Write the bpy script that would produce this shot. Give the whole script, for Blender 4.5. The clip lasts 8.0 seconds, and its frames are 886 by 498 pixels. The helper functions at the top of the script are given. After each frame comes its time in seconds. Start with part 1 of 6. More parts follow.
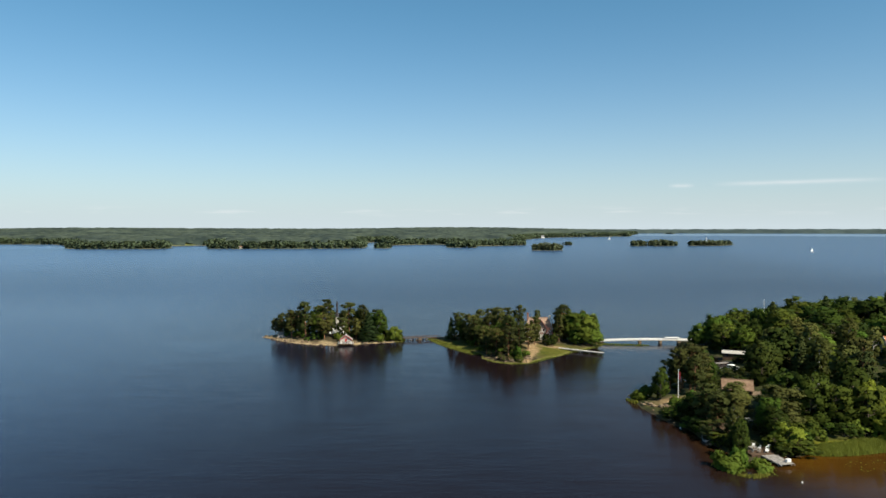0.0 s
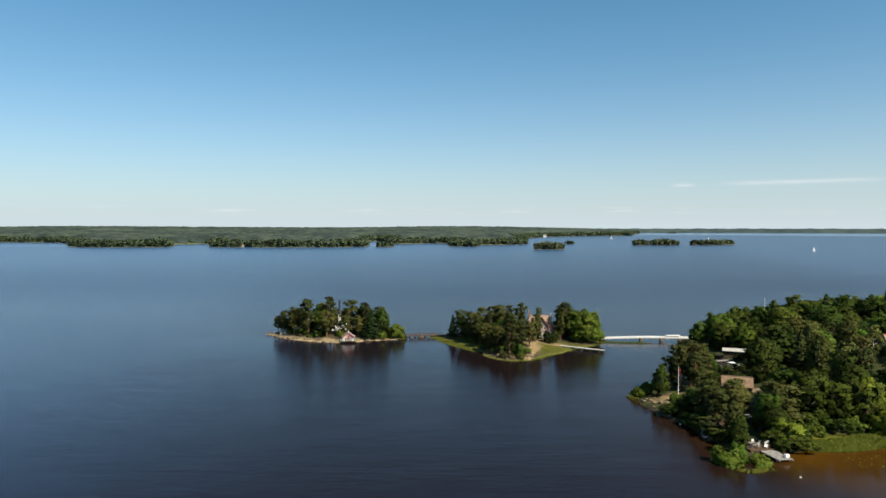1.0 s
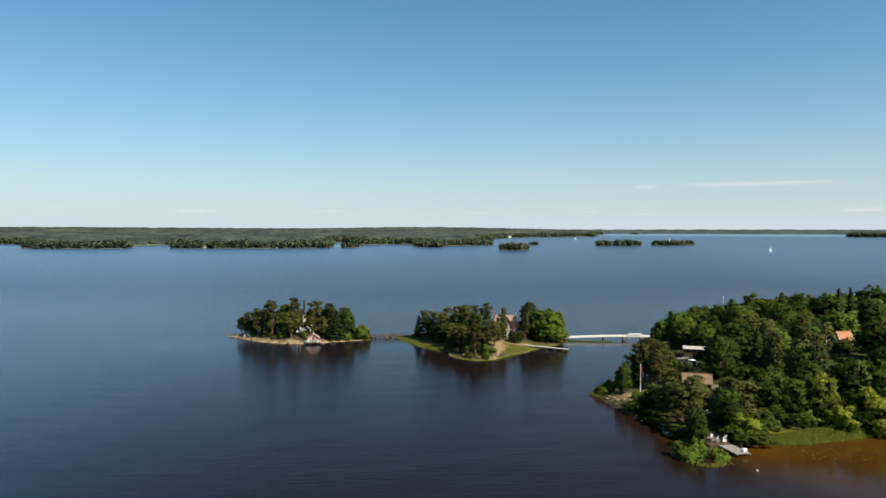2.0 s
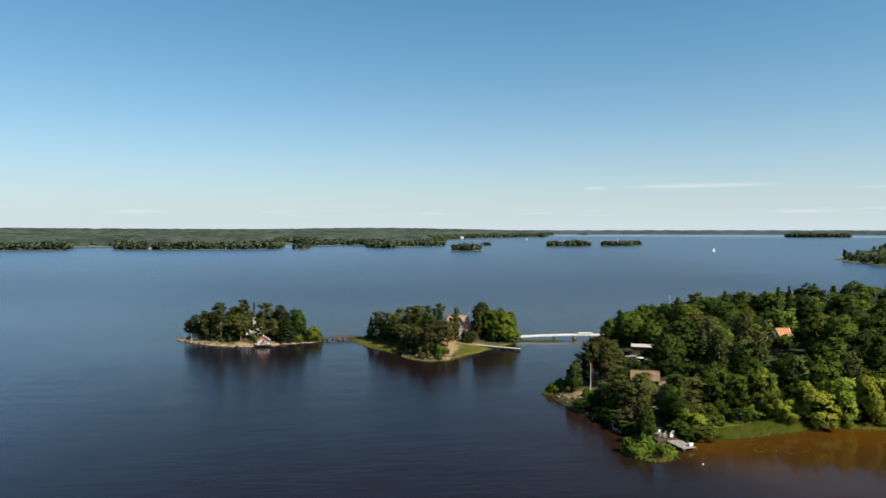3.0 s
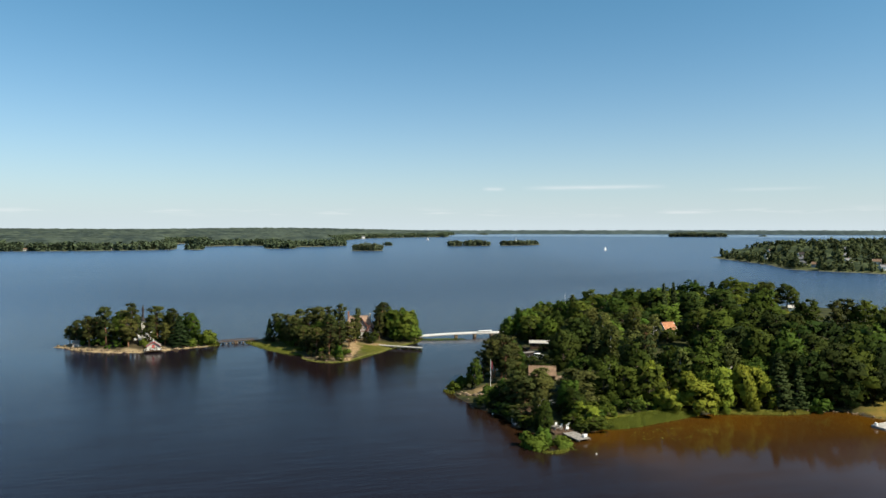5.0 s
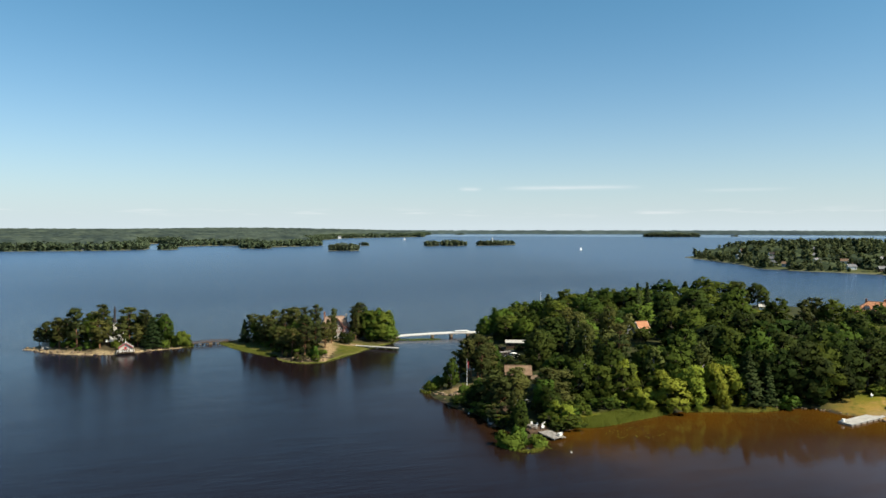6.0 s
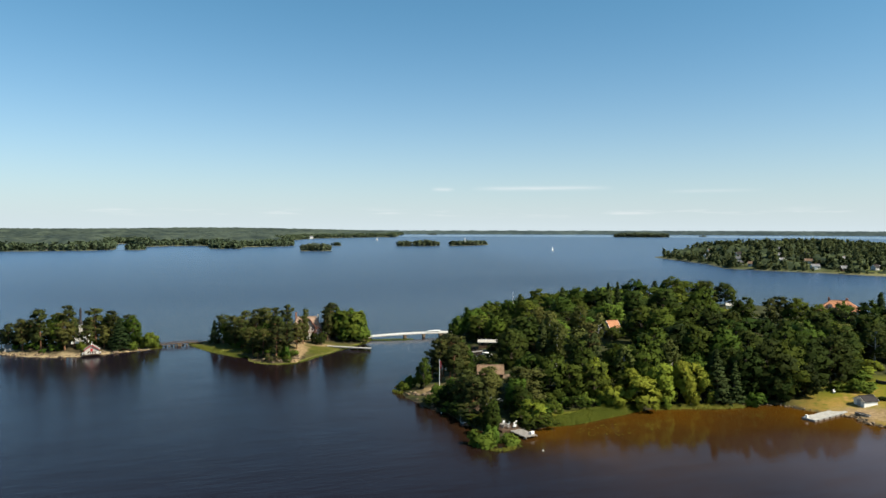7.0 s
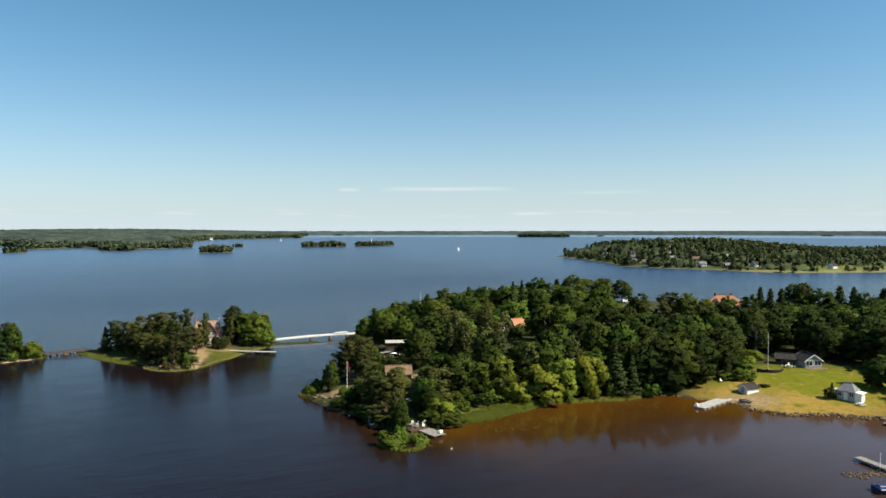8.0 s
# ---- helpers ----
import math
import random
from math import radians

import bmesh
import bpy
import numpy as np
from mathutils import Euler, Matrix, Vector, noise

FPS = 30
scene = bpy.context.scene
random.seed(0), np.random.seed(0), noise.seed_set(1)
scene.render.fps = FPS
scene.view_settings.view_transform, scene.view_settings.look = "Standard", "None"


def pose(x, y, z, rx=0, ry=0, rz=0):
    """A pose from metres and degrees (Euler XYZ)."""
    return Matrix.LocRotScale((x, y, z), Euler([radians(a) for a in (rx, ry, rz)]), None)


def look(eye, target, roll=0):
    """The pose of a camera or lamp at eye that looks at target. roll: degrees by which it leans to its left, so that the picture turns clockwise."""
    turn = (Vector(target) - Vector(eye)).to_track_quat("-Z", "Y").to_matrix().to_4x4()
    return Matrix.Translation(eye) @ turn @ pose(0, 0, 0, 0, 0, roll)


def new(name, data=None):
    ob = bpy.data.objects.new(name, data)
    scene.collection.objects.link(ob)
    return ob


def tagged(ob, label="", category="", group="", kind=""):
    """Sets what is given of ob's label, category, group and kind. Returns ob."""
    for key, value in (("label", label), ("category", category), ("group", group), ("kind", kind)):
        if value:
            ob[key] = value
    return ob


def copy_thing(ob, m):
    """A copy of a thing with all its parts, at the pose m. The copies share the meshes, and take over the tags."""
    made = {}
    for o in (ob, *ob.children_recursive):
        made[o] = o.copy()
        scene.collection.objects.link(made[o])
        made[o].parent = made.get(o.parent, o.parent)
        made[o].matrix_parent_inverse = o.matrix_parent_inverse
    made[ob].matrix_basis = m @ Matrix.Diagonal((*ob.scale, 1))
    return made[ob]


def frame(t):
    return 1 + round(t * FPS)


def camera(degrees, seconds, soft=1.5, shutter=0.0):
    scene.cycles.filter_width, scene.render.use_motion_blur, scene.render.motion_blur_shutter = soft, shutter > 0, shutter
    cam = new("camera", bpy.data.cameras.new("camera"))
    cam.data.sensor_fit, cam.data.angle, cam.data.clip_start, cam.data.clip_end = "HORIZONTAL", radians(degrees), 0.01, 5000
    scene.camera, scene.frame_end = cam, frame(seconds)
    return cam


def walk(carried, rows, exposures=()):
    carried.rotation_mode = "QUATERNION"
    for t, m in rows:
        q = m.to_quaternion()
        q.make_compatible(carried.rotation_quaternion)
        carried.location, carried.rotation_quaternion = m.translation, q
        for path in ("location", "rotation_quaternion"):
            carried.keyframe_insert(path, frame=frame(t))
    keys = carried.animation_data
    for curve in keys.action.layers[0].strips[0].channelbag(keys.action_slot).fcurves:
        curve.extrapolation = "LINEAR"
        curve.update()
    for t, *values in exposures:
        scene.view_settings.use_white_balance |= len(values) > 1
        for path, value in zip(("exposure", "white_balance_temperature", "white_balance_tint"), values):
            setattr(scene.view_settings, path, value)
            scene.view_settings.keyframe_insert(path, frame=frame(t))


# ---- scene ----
# ---- camera: a hovering drone that pans to its right ----
EYE, UNIT = 48.0, 48.0 / 45.0
cam = camera(66.17, 8.0)
ROWS = [
    # t, yaw, pitch, roll, ahead, up
    (0.0, 0.0, -1.905, 0.125, 1.2, 0.67),
    (0.2, 0.03, -1.955, 0.07, 0.8, 0.48),
    (0.5, 0.096, -2.006, 0.008, 0.31, 0.25),
    (1.0, 0.171, -1.984, 0.026, -0.08, 0.25),
    (1.2, 0.15, -1.97, 0.01, -0.25, 0.28),
    (1.5, -0.848, -1.931, -0.017, -0.4, 0.28),
    (1.7, -1.61, -1.92, 0.0, -0.4, 0.2),
    (2.8, -5.93, -1.851, 0.03, -0.19, -0.1),
    (3.0, -6.731, -1.839, 0.029, -0.11, -0.05),
    (3.5, -8.571, -1.847, 0.017, 0.07, -0.13),
    (4.0, -10.457, -1.865, 0.02, 0.2, -0.12),
    (4.5, -13.195, -1.847, -0.008, 0.2, -0.15),
    (4.7, -14.08, -1.846, -0.01, 0.15, -0.15),
    (5.8, -16.57, -1.845, -0.04, -0.25, -0.08),
    (6.0, -16.993, -1.845, -0.05, -0.3, -0.07),
    (6.5, -17.964, -1.837, -0.1, -0.3, -0.08),
    (7.0, -19.297, -1.829, -0.115, -0.4, -0.14),
    (7.2, -20.5, -1.82, -0.08, -0.4, -0.14),
    (7.5, -22.903, -1.807, -0.027, -0.3, -0.14),
    (8.0, -27.164, -1.781, 0.028, 0.1, -0.25),
]
walk(cam, [(t, pose(0, ahead * UNIT, EYE + up * UNIT, 90 + pitch, roll, yaw)) for t, yaw, pitch, roll, ahead, up in ROWS],
     [(0.0, 0.58), (1.5, 0.58), (3.5, 0.60), (4.5, 0.61), (6.0, 0.65), (8.0, 0.67)])

# ---- world, sun, exposure ----
SUN_AZ, SUN_EL = radians(133.0), radians(46.0)
world = bpy.data.worlds.new("sky")
scene.world = world
world.use_nodes = True
wn, wl = world.node_tree.nodes, world.node_tree.links
wn.clear()
sky = wn.new("ShaderNodeTexSky")
sky.sky_type, sky.sun_disc = "NISHITA", False
sky.sun_elevation, sky.sun_rotation = SUN_EL, SUN_AZ
sky.altitude, sky.air_density, sky.dust_density, sky.ozone_density = 0.0, 1.0, 0.6, 1.6
background = wn.new("ShaderNodeBackground")
background.inputs["Strength"].default_value = 0.072
world_out = wn.new("ShaderNodeOutputWorld")


def sky_math(op, a, b=None, c=None):
    node = wn.new("ShaderNodeMath")
    node.operation = op
    for k, v in enumerate((a, b, c)):
        if v is None:
            continue
        if isinstance(v, (int, float)):
            node.inputs[k].default_value = v
        else:
            wl.new(v, node.inputs[k])
    return node.outputs[0]


def sky_mix(fac, a, b, blend="MIX"):
    node = wn.new("ShaderNodeMix")
    node.data_type, node.blend_type = "RGBA", blend
    for key, v in (("Factor", fac), ("A", a), ("B", b)):
        if isinstance(v, float):
            node.inputs[key].default_value = v
        elif isinstance(v, tuple):
            node.inputs[key].default_value = (*v, 1)
        else:
            wl.new(v, node.inputs[key])
    return node.outputs["Result"]


coord, axes = wn.new("ShaderNodeTexCoord"), wn.new("ShaderNodeSeparateXYZ")
wl.new(coord.outputs["Generated"], axes.inputs[0])
rise = sky_math("MAXIMUM", axes.outputs[2], 0.0)
bearing = sky_math("ARCTAN2", axes.outputs[0], axes.outputs[1])
height_span = wn.new("ShaderNodeMapRange")
height_span.inputs["From Min"].default_value, height_span.inputs["From Max"].default_value = 0.03, 0.30
wl.new(rise, height_span.inputs["Value"])
deep = sky_mix(1.0, sky.outputs[0], sky_mix(height_span.outputs[0], (0.735, 0.955, 1.12), (0.60, 1.04, 1.12)), "MULTIPLY")
haze = sky_math("POWER", sky_math("SUBTRACT", 1.0, rise), 11.0)
clear = sky_mix(sky_math("MULTIPLY", haze, 0.93), deep, (6.00, 6.95, 7.40))
# thin cirrus low over the lake
streak_at = wn.new("ShaderNodeCombineXYZ")
wl.new(sky_math("MULTIPLY", bearing, 14.0), streak_at.inputs[0]), wl.new(sky_math("MULTIPLY", rise, 160.0), streak_at.inputs[1])
streak = wn.new("ShaderNodeTexNoise")
streak.inputs["Scale"].default_value, streak.inputs["Detail"].default_value = 1.0, 5.0
wl.new(streak_at.outputs[0], streak.inputs["Vector"])


def band(level, half, left, right, soft):
    up = sky_math("DIVIDE", sky_math("SUBTRACT", rise, level), half)
    tall = sky_math("POWER", 2.718, sky_math("MULTIPLY", sky_math("MULTIPLY", up, up), -1.0))
    a = wn.new("ShaderNodeMapRange")
    a.inputs["From Min"].default_value, a.inputs["From Max"].default_value = left, left + soft
    wl.new(bearing, a.inputs["Value"])
    b = wn.new("ShaderNodeMapRange")
    b.inputs["From Min"].default_value, b.inputs["From Max"].default_value = right, right - soft
    wl.new(bearing, b.inputs["Value"])
    return sky_math("MULTIPLY", tall, sky_math("MULTIPLY", a.outputs[0], b.outputs[0]))


long_streak = band(0.0565, 0.0026, 0.375, 0.585, 0.05)
short_streak = band(0.0555, 0.0024, 0.318, 0.355, 0.012)
far_streak = band(0.0505, 0.0022, 0.64, 0.78, 0.05)
puffs_span = wn.new("ShaderNodeMapRange")
puffs_span.inputs["From Min"].default_value, puffs_span.inputs["From Max"].default_value = 0.52, 0.75
wl.new(streak.outputs["Fac"], puffs_span.inputs["Value"])
puffs = sky_math("MULTIPLY", band(0.021, 0.005, -1.0, 1.5, 0.1), puffs_span.outputs[0])
wisps = sky_math("MULTIPLY", sky_math("ADD", sky_math("ADD", long_streak, short_streak), sky_math("MULTIPLY", far_streak, 0.45)), sky_math("MULTIPLY", sky_math("ADD", streak.outputs["Fac"], -0.12), 0.95))
cloud = sky_math("MINIMUM", sky_math("ADD", wisps, sky_math("MULTIPLY", puffs, 0.45)), 0.9)
wl.new(sky_mix(cloud, clear, (8.2, 8.4, 8.5)), background.inputs["Color"])
wl.new(background.outputs[0], world_out.inputs["Surface"])
sun = new("sun", bpy.data.lights.new("sun", "SUN"))
sun.data.energy, sun.data.angle, sun.data.color = 5.0, radians(0.53), (1.0, 0.91, 0.74)
toward = Vector((math.sin(SUN_AZ) * math.cos(SUN_EL), math.cos(SUN_AZ) * math.cos(SUN_EL), math.sin(SUN_EL)))
sun.matrix_world = look(toward * 500, (0, 0, 0))


# ---- materials ----
def material(name, dark, light, scale=1.0, rough=0.8, bump=0.3, metal=0.0, spread=0.25, detail_scale=8.0):
    """A surface with variation at two scales and a fine relief; scale: noise cells a metre."""
    m = bpy.data.materials.new(name)
    m.use_nodes = True
    n, l = m.node_tree.nodes, m.node_tree.links
    b = n["Principled BSDF"]
    geo = n.new("ShaderNodeNewGeometry")
    big, fine = n.new("ShaderNodeTexNoise"), n.new("ShaderNodeTexNoise")
    for tex, k in ((big, scale), (fine, scale * detail_scale)):
        tex.inputs["Scale"].default_value, tex.inputs["Detail"].default_value = k, 4.0
        l.new(geo.outputs["Position"], tex.inputs["Vector"])
    add = n.new("ShaderNodeMath")
    add.operation = "ADD"
    l.new(big.outputs["Fac"], add.inputs[0]), l.new(fine.outputs["Fac"], add.inputs[1])
    span = n.new("ShaderNodeMapRange")
    span.inputs["From Min"].default_value, span.inputs["From Max"].default_value = 1.0 - spread, 1.0 + spread
    l.new(add.outputs[0], span.inputs["Value"])
    mix = n.new("ShaderNodeMix")
    mix.data_type = "RGBA"
    mix.inputs["A"].default_value, mix.inputs["B"].default_value = (*dark, 1), (*light, 1)
    l.new(span.outputs[0], mix.inputs["Factor"])
    l.new(mix.outputs["Result"], b.inputs["Base Color"])
    b.inputs["Roughness"].default_value, b.inputs["Metallic"].default_value = rough, metal
    if rough >= 0.8:
        b.inputs["Specular IOR Level"].default_value = 0.2
    relief = n.new("ShaderNodeBump")
    relief.inputs["Strength"].default_value, relief.inputs["Distance"].default_value = bump, 0.05
    l.new(fine.outputs["Fac"], relief.inputs["Height"])
    l.new(relief.outputs["Normal"], b.inputs["Normal"])
    return m


def leaf_material(name, dark, light, glow=0.3, patch=0.35, patchy=1.0):
    """Leaves: the tone varies from tree to tree and from leaf to leaf; some light shines through."""
    m = bpy.data.materials.new(name)
    m.use_nodes = True
    n, l = m.node_tree.nodes, m.node_tree.links
    b, out = n["Principled BSDF"], n["Material Output"]
    geo, info = n.new("ShaderNodeNewGeometry"), n.new("ShaderNodeObjectInfo")
    tex = n.new("ShaderNodeTexNoise")
    tex.inputs["Scale"].default_value, tex.inputs["Detail"].default_value = patch, 4.0
    l.new(geo.outputs["Position"], tex.inputs["Vector"])
    contrast = n.new("ShaderNodeMapRange")
    contrast.clamp = False
    contrast.inputs["To Min"].default_value, contrast.inputs["To Max"].default_value = 0.40 - 0.5 * patchy, 0.40 + 0.5 * patchy
    l.new(tex.outputs["Fac"], contrast.inputs["Value"])
    total = n.new("ShaderNodeMath")
    total.operation = "MULTIPLY_ADD"
    total.inputs[1].default_value = 0.25
    l.new(geo.outputs["Random Per Island"], total.inputs[0])
    tree_tone = n.new("ShaderNodeMath")
    tree_tone.operation = "MULTIPLY_ADD"
    tree_tone.inputs[1].default_value = 0.95
    l.new(info.outputs["Random"], tree_tone.inputs[0])
    l.new(contrast.outputs[0], tree_tone.inputs[2])
    l.new(tree_tone.outputs[0], total.inputs[2])
    span = n.new("ShaderNodeMapRange")
    span.inputs["From Min"].default_value, span.inputs["From Max"].default_value = 0.38, 1.45
    l.new(total.outputs[0], span.inputs["Value"])
    mix = n.new("ShaderNodeMix")
    mix.data_type = "RGBA"
    mix.inputs["A"].default_value, mix.inputs["B"].default_value = (*dark, 1), (*light, 1)
    l.new(span.outputs[0], mix.inputs["Factor"])
    # each tree has its own hue, from bluish to yellowish green
    turn = n.new("ShaderNodeMath")
    turn.operation = "FRACT"
    many = n.new("ShaderNodeMath")
    many.operation = "MULTIPLY"
    many.inputs[1].default_value = 17.3
    l.new(info.outputs["Random"], many.inputs[0]), l.new(many.outputs[0], turn.inputs[0])
    hue_span = n.new("ShaderNodeMapRange")
    hue_span.inputs["To Min"].default_value, hue_span.inputs["To Max"].default_value = 0.474, 0.522
    l.new(turn.outputs[0], hue_span.inputs["Value"])
    hue = n.new("ShaderNodeHueSaturation")
    l.new(hue_span.outputs[0], hue.inputs["Hue"])
    l.new(mix.outputs["Result"], hue.inputs["Color"])
    l.new(hue.outputs[0], b.inputs["Base Color"])
    b.inputs["Roughness"].default_value = 0.85
    b.inputs["Specular IOR Level"].default_value = 0.10
    shine = n.new("ShaderNodeBsdfTranslucent")
    l.new(hue.outputs[0], shine.inputs["Color"])
    both = n.new("ShaderNodeMixShader")
    both.inputs[0].default_value = glow
    l.new(b.outputs[0], both.inputs[1]), l.new(shine.outputs[0], both.inputs[2])
    l.new(both.outputs[0], out.inputs["Surface"])
    return m


def ground_material(name, floor_dark, floor_light, lawn_green, lawn_dry, shore_dark, shore_light):
    """Soil, with lawn and shore where the mesh's own cover attributes say so."""
    m = bpy.data.materials.new(name)
    m.use_nodes = True
    n, l = m.node_tree.nodes, m.node_tree.links
    b = n["Principled BSDF"]
    geo = n.new("ShaderNodeNewGeometry")

    def blotch(scale, low, high):
        tex, span = n.new("ShaderNodeTexNoise"), n.new("ShaderNodeMapRange")
        tex.inputs["Scale"].default_value, tex.inputs["Detail"].default_value = scale, 5.0
        l.new(geo.outputs["Position"], tex.inputs["Vector"])
        span.inputs["From Min"].default_value, span.inputs["From Max"].default_value = low, high
        l.new(tex.outputs["Fac"], span.inputs["Value"])
        return span.outputs[0], tex.outputs["Fac"]

    def blend(fac, a, c):
        mix = n.new("ShaderNodeMix")
        mix.data_type = "RGBA"
        l.new(fac, mix.inputs["Factor"])
        for key, v in (("A", a), ("B", c)):
            if isinstance(v, tuple):
                mix.inputs[key].default_value = (*v, 1)
            else:
                l.new(v, mix.inputs[key])
        return mix.outputs["Result"]

    def cover(key):
        at = n.new("ShaderNodeAttribute")
        at.attribute_name = key
        return at.outputs["Fac"]

    soil = blend(blotch(0.4, 0.35, 0.65)[0], floor_dark, floor_light)
    parched = n.new("ShaderNodeMath")
    parched.operation = "MULTIPLY_ADD"
    parched.use_clamp = True
    parched.inputs[1].default_value = 0.75
    l.new(blotch(0.12, 0.38, 0.66)[0], parched.inputs[0]), l.new(cover("dry"), parched.inputs[2])
    turf = blend(parched.outputs[0], lawn_green, lawn_dry)
    turf = blend(blotch(1.3, 0.5, 0.9)[0], turf, (lawn_green[0] * 0.6, lawn_green[1] * 0.7, lawn_green[2] * 0.6))
    turf = blend(blotch(0.42, 0.5, 0.74)[0], turf, (lawn_green[0] * 0.68, lawn_green[1] * 0.78, lawn_green[2]))
    turf = blend(blotch(0.3, 0.58, 0.72)[0], turf, (lawn_dry[0] * 1.1, lawn_dry[1] * 1.05, lawn_dry[2] * 1.5))
    strand = blend(blotch(0.9, 0.35, 0.65)[0], shore_dark, shore_light)
    col = blend(cover("lawn"), soil, turf)
    col = blend(cover("shore"), col, strand)
    col = blend(cover("sand"), col, blend(blotch(1.1, 0.35, 0.65)[0], (0.200, 0.132, 0.064), (0.330, 0.235, 0.125)))
    l.new(col, b.inputs["Base Color"])
    b.inputs["Roughness"].default_value, b.inputs["Specular IOR Level"].default_value = 0.95, 0.15
    relief = n.new("ShaderNodeBump")
    relief.inputs["Strength"].default_value, relief.inputs["Distance"].default_value = 0.6, 0.15
    l.new(blotch(3.0, 0, 1)[1], relief.inputs["Height"])
    l.new(relief.outputs["Normal"], b.inputs["Normal"])
    return m


def water_material():
    """Dark tea-coloured lake water, browner over the shallows, with painted sky reflections, ripples and calmer and
    rougher patches.
    """
    m = bpy.data.materials.new("lake_water")
    m.use_nodes = True
    n, l = m.node_tree.nodes, m.node_tree.links
    b = n["Principled BSDF"]
    geo = n.new("ShaderNodeNewGeometry")
    at = n.new("ShaderNodeAttribute")
    at.attribute_name = "shallow"
    mix = n.new("ShaderNodeMix")
    mix.data_type = "RGBA"
    mix.inputs["A"].default_value, mix.inputs["B"].default_value = (0.0082, 0.0049, 0.0057, 1), (0.078, 0.034, 0.0028, 1)
    patch, patch_span = n.new("ShaderNodeTexNoise"), n.new("ShaderNodeMapRange")
    patch.inputs["Scale"].default_value, patch.inputs["Detail"].default_value = 0.05, 3.0
    l.new(geo.outputs["Position"], patch.inputs["Vector"])
    patch_span.inputs["From Min"].default_value, patch_span.inputs["From Max"].default_value = 0.25, 0.75
    patch_span.inputs["To Min"].default_value, patch_span.inputs["To Max"].default_value = 0.55, 1.0
    l.new(patch.outputs["Fac"], patch_span.inputs["Value"])
    depth = n.new("ShaderNodeMath")
    depth.operation = "MULTIPLY"
    l.new(at.outputs["Fac"], depth.inputs[0]), l.new(patch_span.outputs[0], depth.inputs[1])
    l.new(depth.outputs[0], mix.inputs["Factor"])
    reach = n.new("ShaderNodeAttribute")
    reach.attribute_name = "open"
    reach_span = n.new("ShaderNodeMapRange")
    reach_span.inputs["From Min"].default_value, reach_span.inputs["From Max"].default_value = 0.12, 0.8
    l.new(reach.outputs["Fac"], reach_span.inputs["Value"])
    # Open water's blue: sky reflection put into the base colour.
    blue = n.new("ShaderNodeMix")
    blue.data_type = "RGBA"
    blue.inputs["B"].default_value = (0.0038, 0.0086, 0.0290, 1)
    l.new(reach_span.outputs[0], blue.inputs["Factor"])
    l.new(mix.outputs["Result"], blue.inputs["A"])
    # Pale water: reflected sky and glow put into the base colour.
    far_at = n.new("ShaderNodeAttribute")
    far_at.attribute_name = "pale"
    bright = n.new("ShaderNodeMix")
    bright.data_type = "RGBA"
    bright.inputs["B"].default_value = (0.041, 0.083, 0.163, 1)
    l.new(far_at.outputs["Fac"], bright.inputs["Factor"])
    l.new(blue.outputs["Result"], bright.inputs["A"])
    # Mauve near water: reflected sky mixed into the brown base colour.
    sky_wash_at, washed = n.new("ShaderNodeAttribute"), n.new("ShaderNodeMix")
    sky_wash_at.attribute_name = "sky_wash"
    washed.data_type = "RGBA"
    washed.inputs["B"].default_value = (0.062, 0.044, 0.046, 1)
    l.new(sky_wash_at.outputs["Fac"], washed.inputs["Factor"])
    l.new(bright.outputs["Result"], washed.inputs["A"])
    l.new(washed.outputs["Result"], b.inputs["Base Color"])
    b.inputs["IOR"].default_value = 1.333
    b.inputs["Specular Tint"].default_value = (1.0, 0.66, 1.0, 1)
    # wind-ruffled reaches lie open to the lake, the sheltered water is smoother
    wind, wind_span = n.new("ShaderNodeTexNoise"), n.new("ShaderNodeMapRange")
    stretch = n.new("ShaderNodeMapping")
    stretch.inputs["Scale"].default_value = (0.0035, 0.012, 1.0)
    stretch.inputs["Rotation"].default_value = (0, 0, radians(12))
    l.new(geo.outputs["Position"], stretch.inputs["Vector"])
    wind.inputs["Scale"].default_value, wind.inputs["Detail"].default_value = 1.0, 4.0
    l.new(stretch.outputs[0], wind.inputs["Vector"])
    wind_span.inputs["From Min"].default_value, wind_span.inputs["From Max"].default_value = 0.3, 0.7
    wind_span.inputs["To Min"].default_value, wind_span.inputs["To Max"].default_value = 0.9, 1.05
    l.new(wind.outputs["Fac"], wind_span.inputs["Value"])
    open_at = n.new("ShaderNodeAttribute")
    open_at.attribute_name = "open"
    strength = n.new("ShaderNodeMath")
    strength.operation = "MULTIPLY"
    l.new(open_at.outputs["Fac"], strength.inputs[0]), l.new(wind_span.outputs[0], strength.inputs[1])
    gloss = n.new("ShaderNodeMapRange")
    gloss.inputs["From Min"].default_value, gloss.inputs["From Max"].default_value = 0.1, 1.0
    gloss.inputs["To Min"].default_value, gloss.inputs["To Max"].default_value = 0.15, 0.26
    l.new(strength.outputs[0], gloss.inputs["Value"])
    sheen = n.new("ShaderNodeMapRange")
    sheen.inputs["From Min"].default_value, sheen.inputs["From Max"].default_value = 0.1, 0.9
    sheen.inputs["To Min"].default_value, sheen.inputs["To Max"].default_value = 0.185, 0.162
    l.new(strength.outputs[0], sheen.inputs["Value"])
    still = n.new("ShaderNodeAttribute")
    still.attribute_name = "still"

    def stilled(value, calm):
        ease = n.new("ShaderNodeMix")
        l.new(still.outputs["Fac"], ease.inputs["Factor"]), l.new(value, ease.inputs["A"])
        ease.inputs["B"].default_value = calm
        return ease.outputs["Result"]

    lee_at = n.new("ShaderNodeAttribute")
    lee_at.attribute_name = "lee"

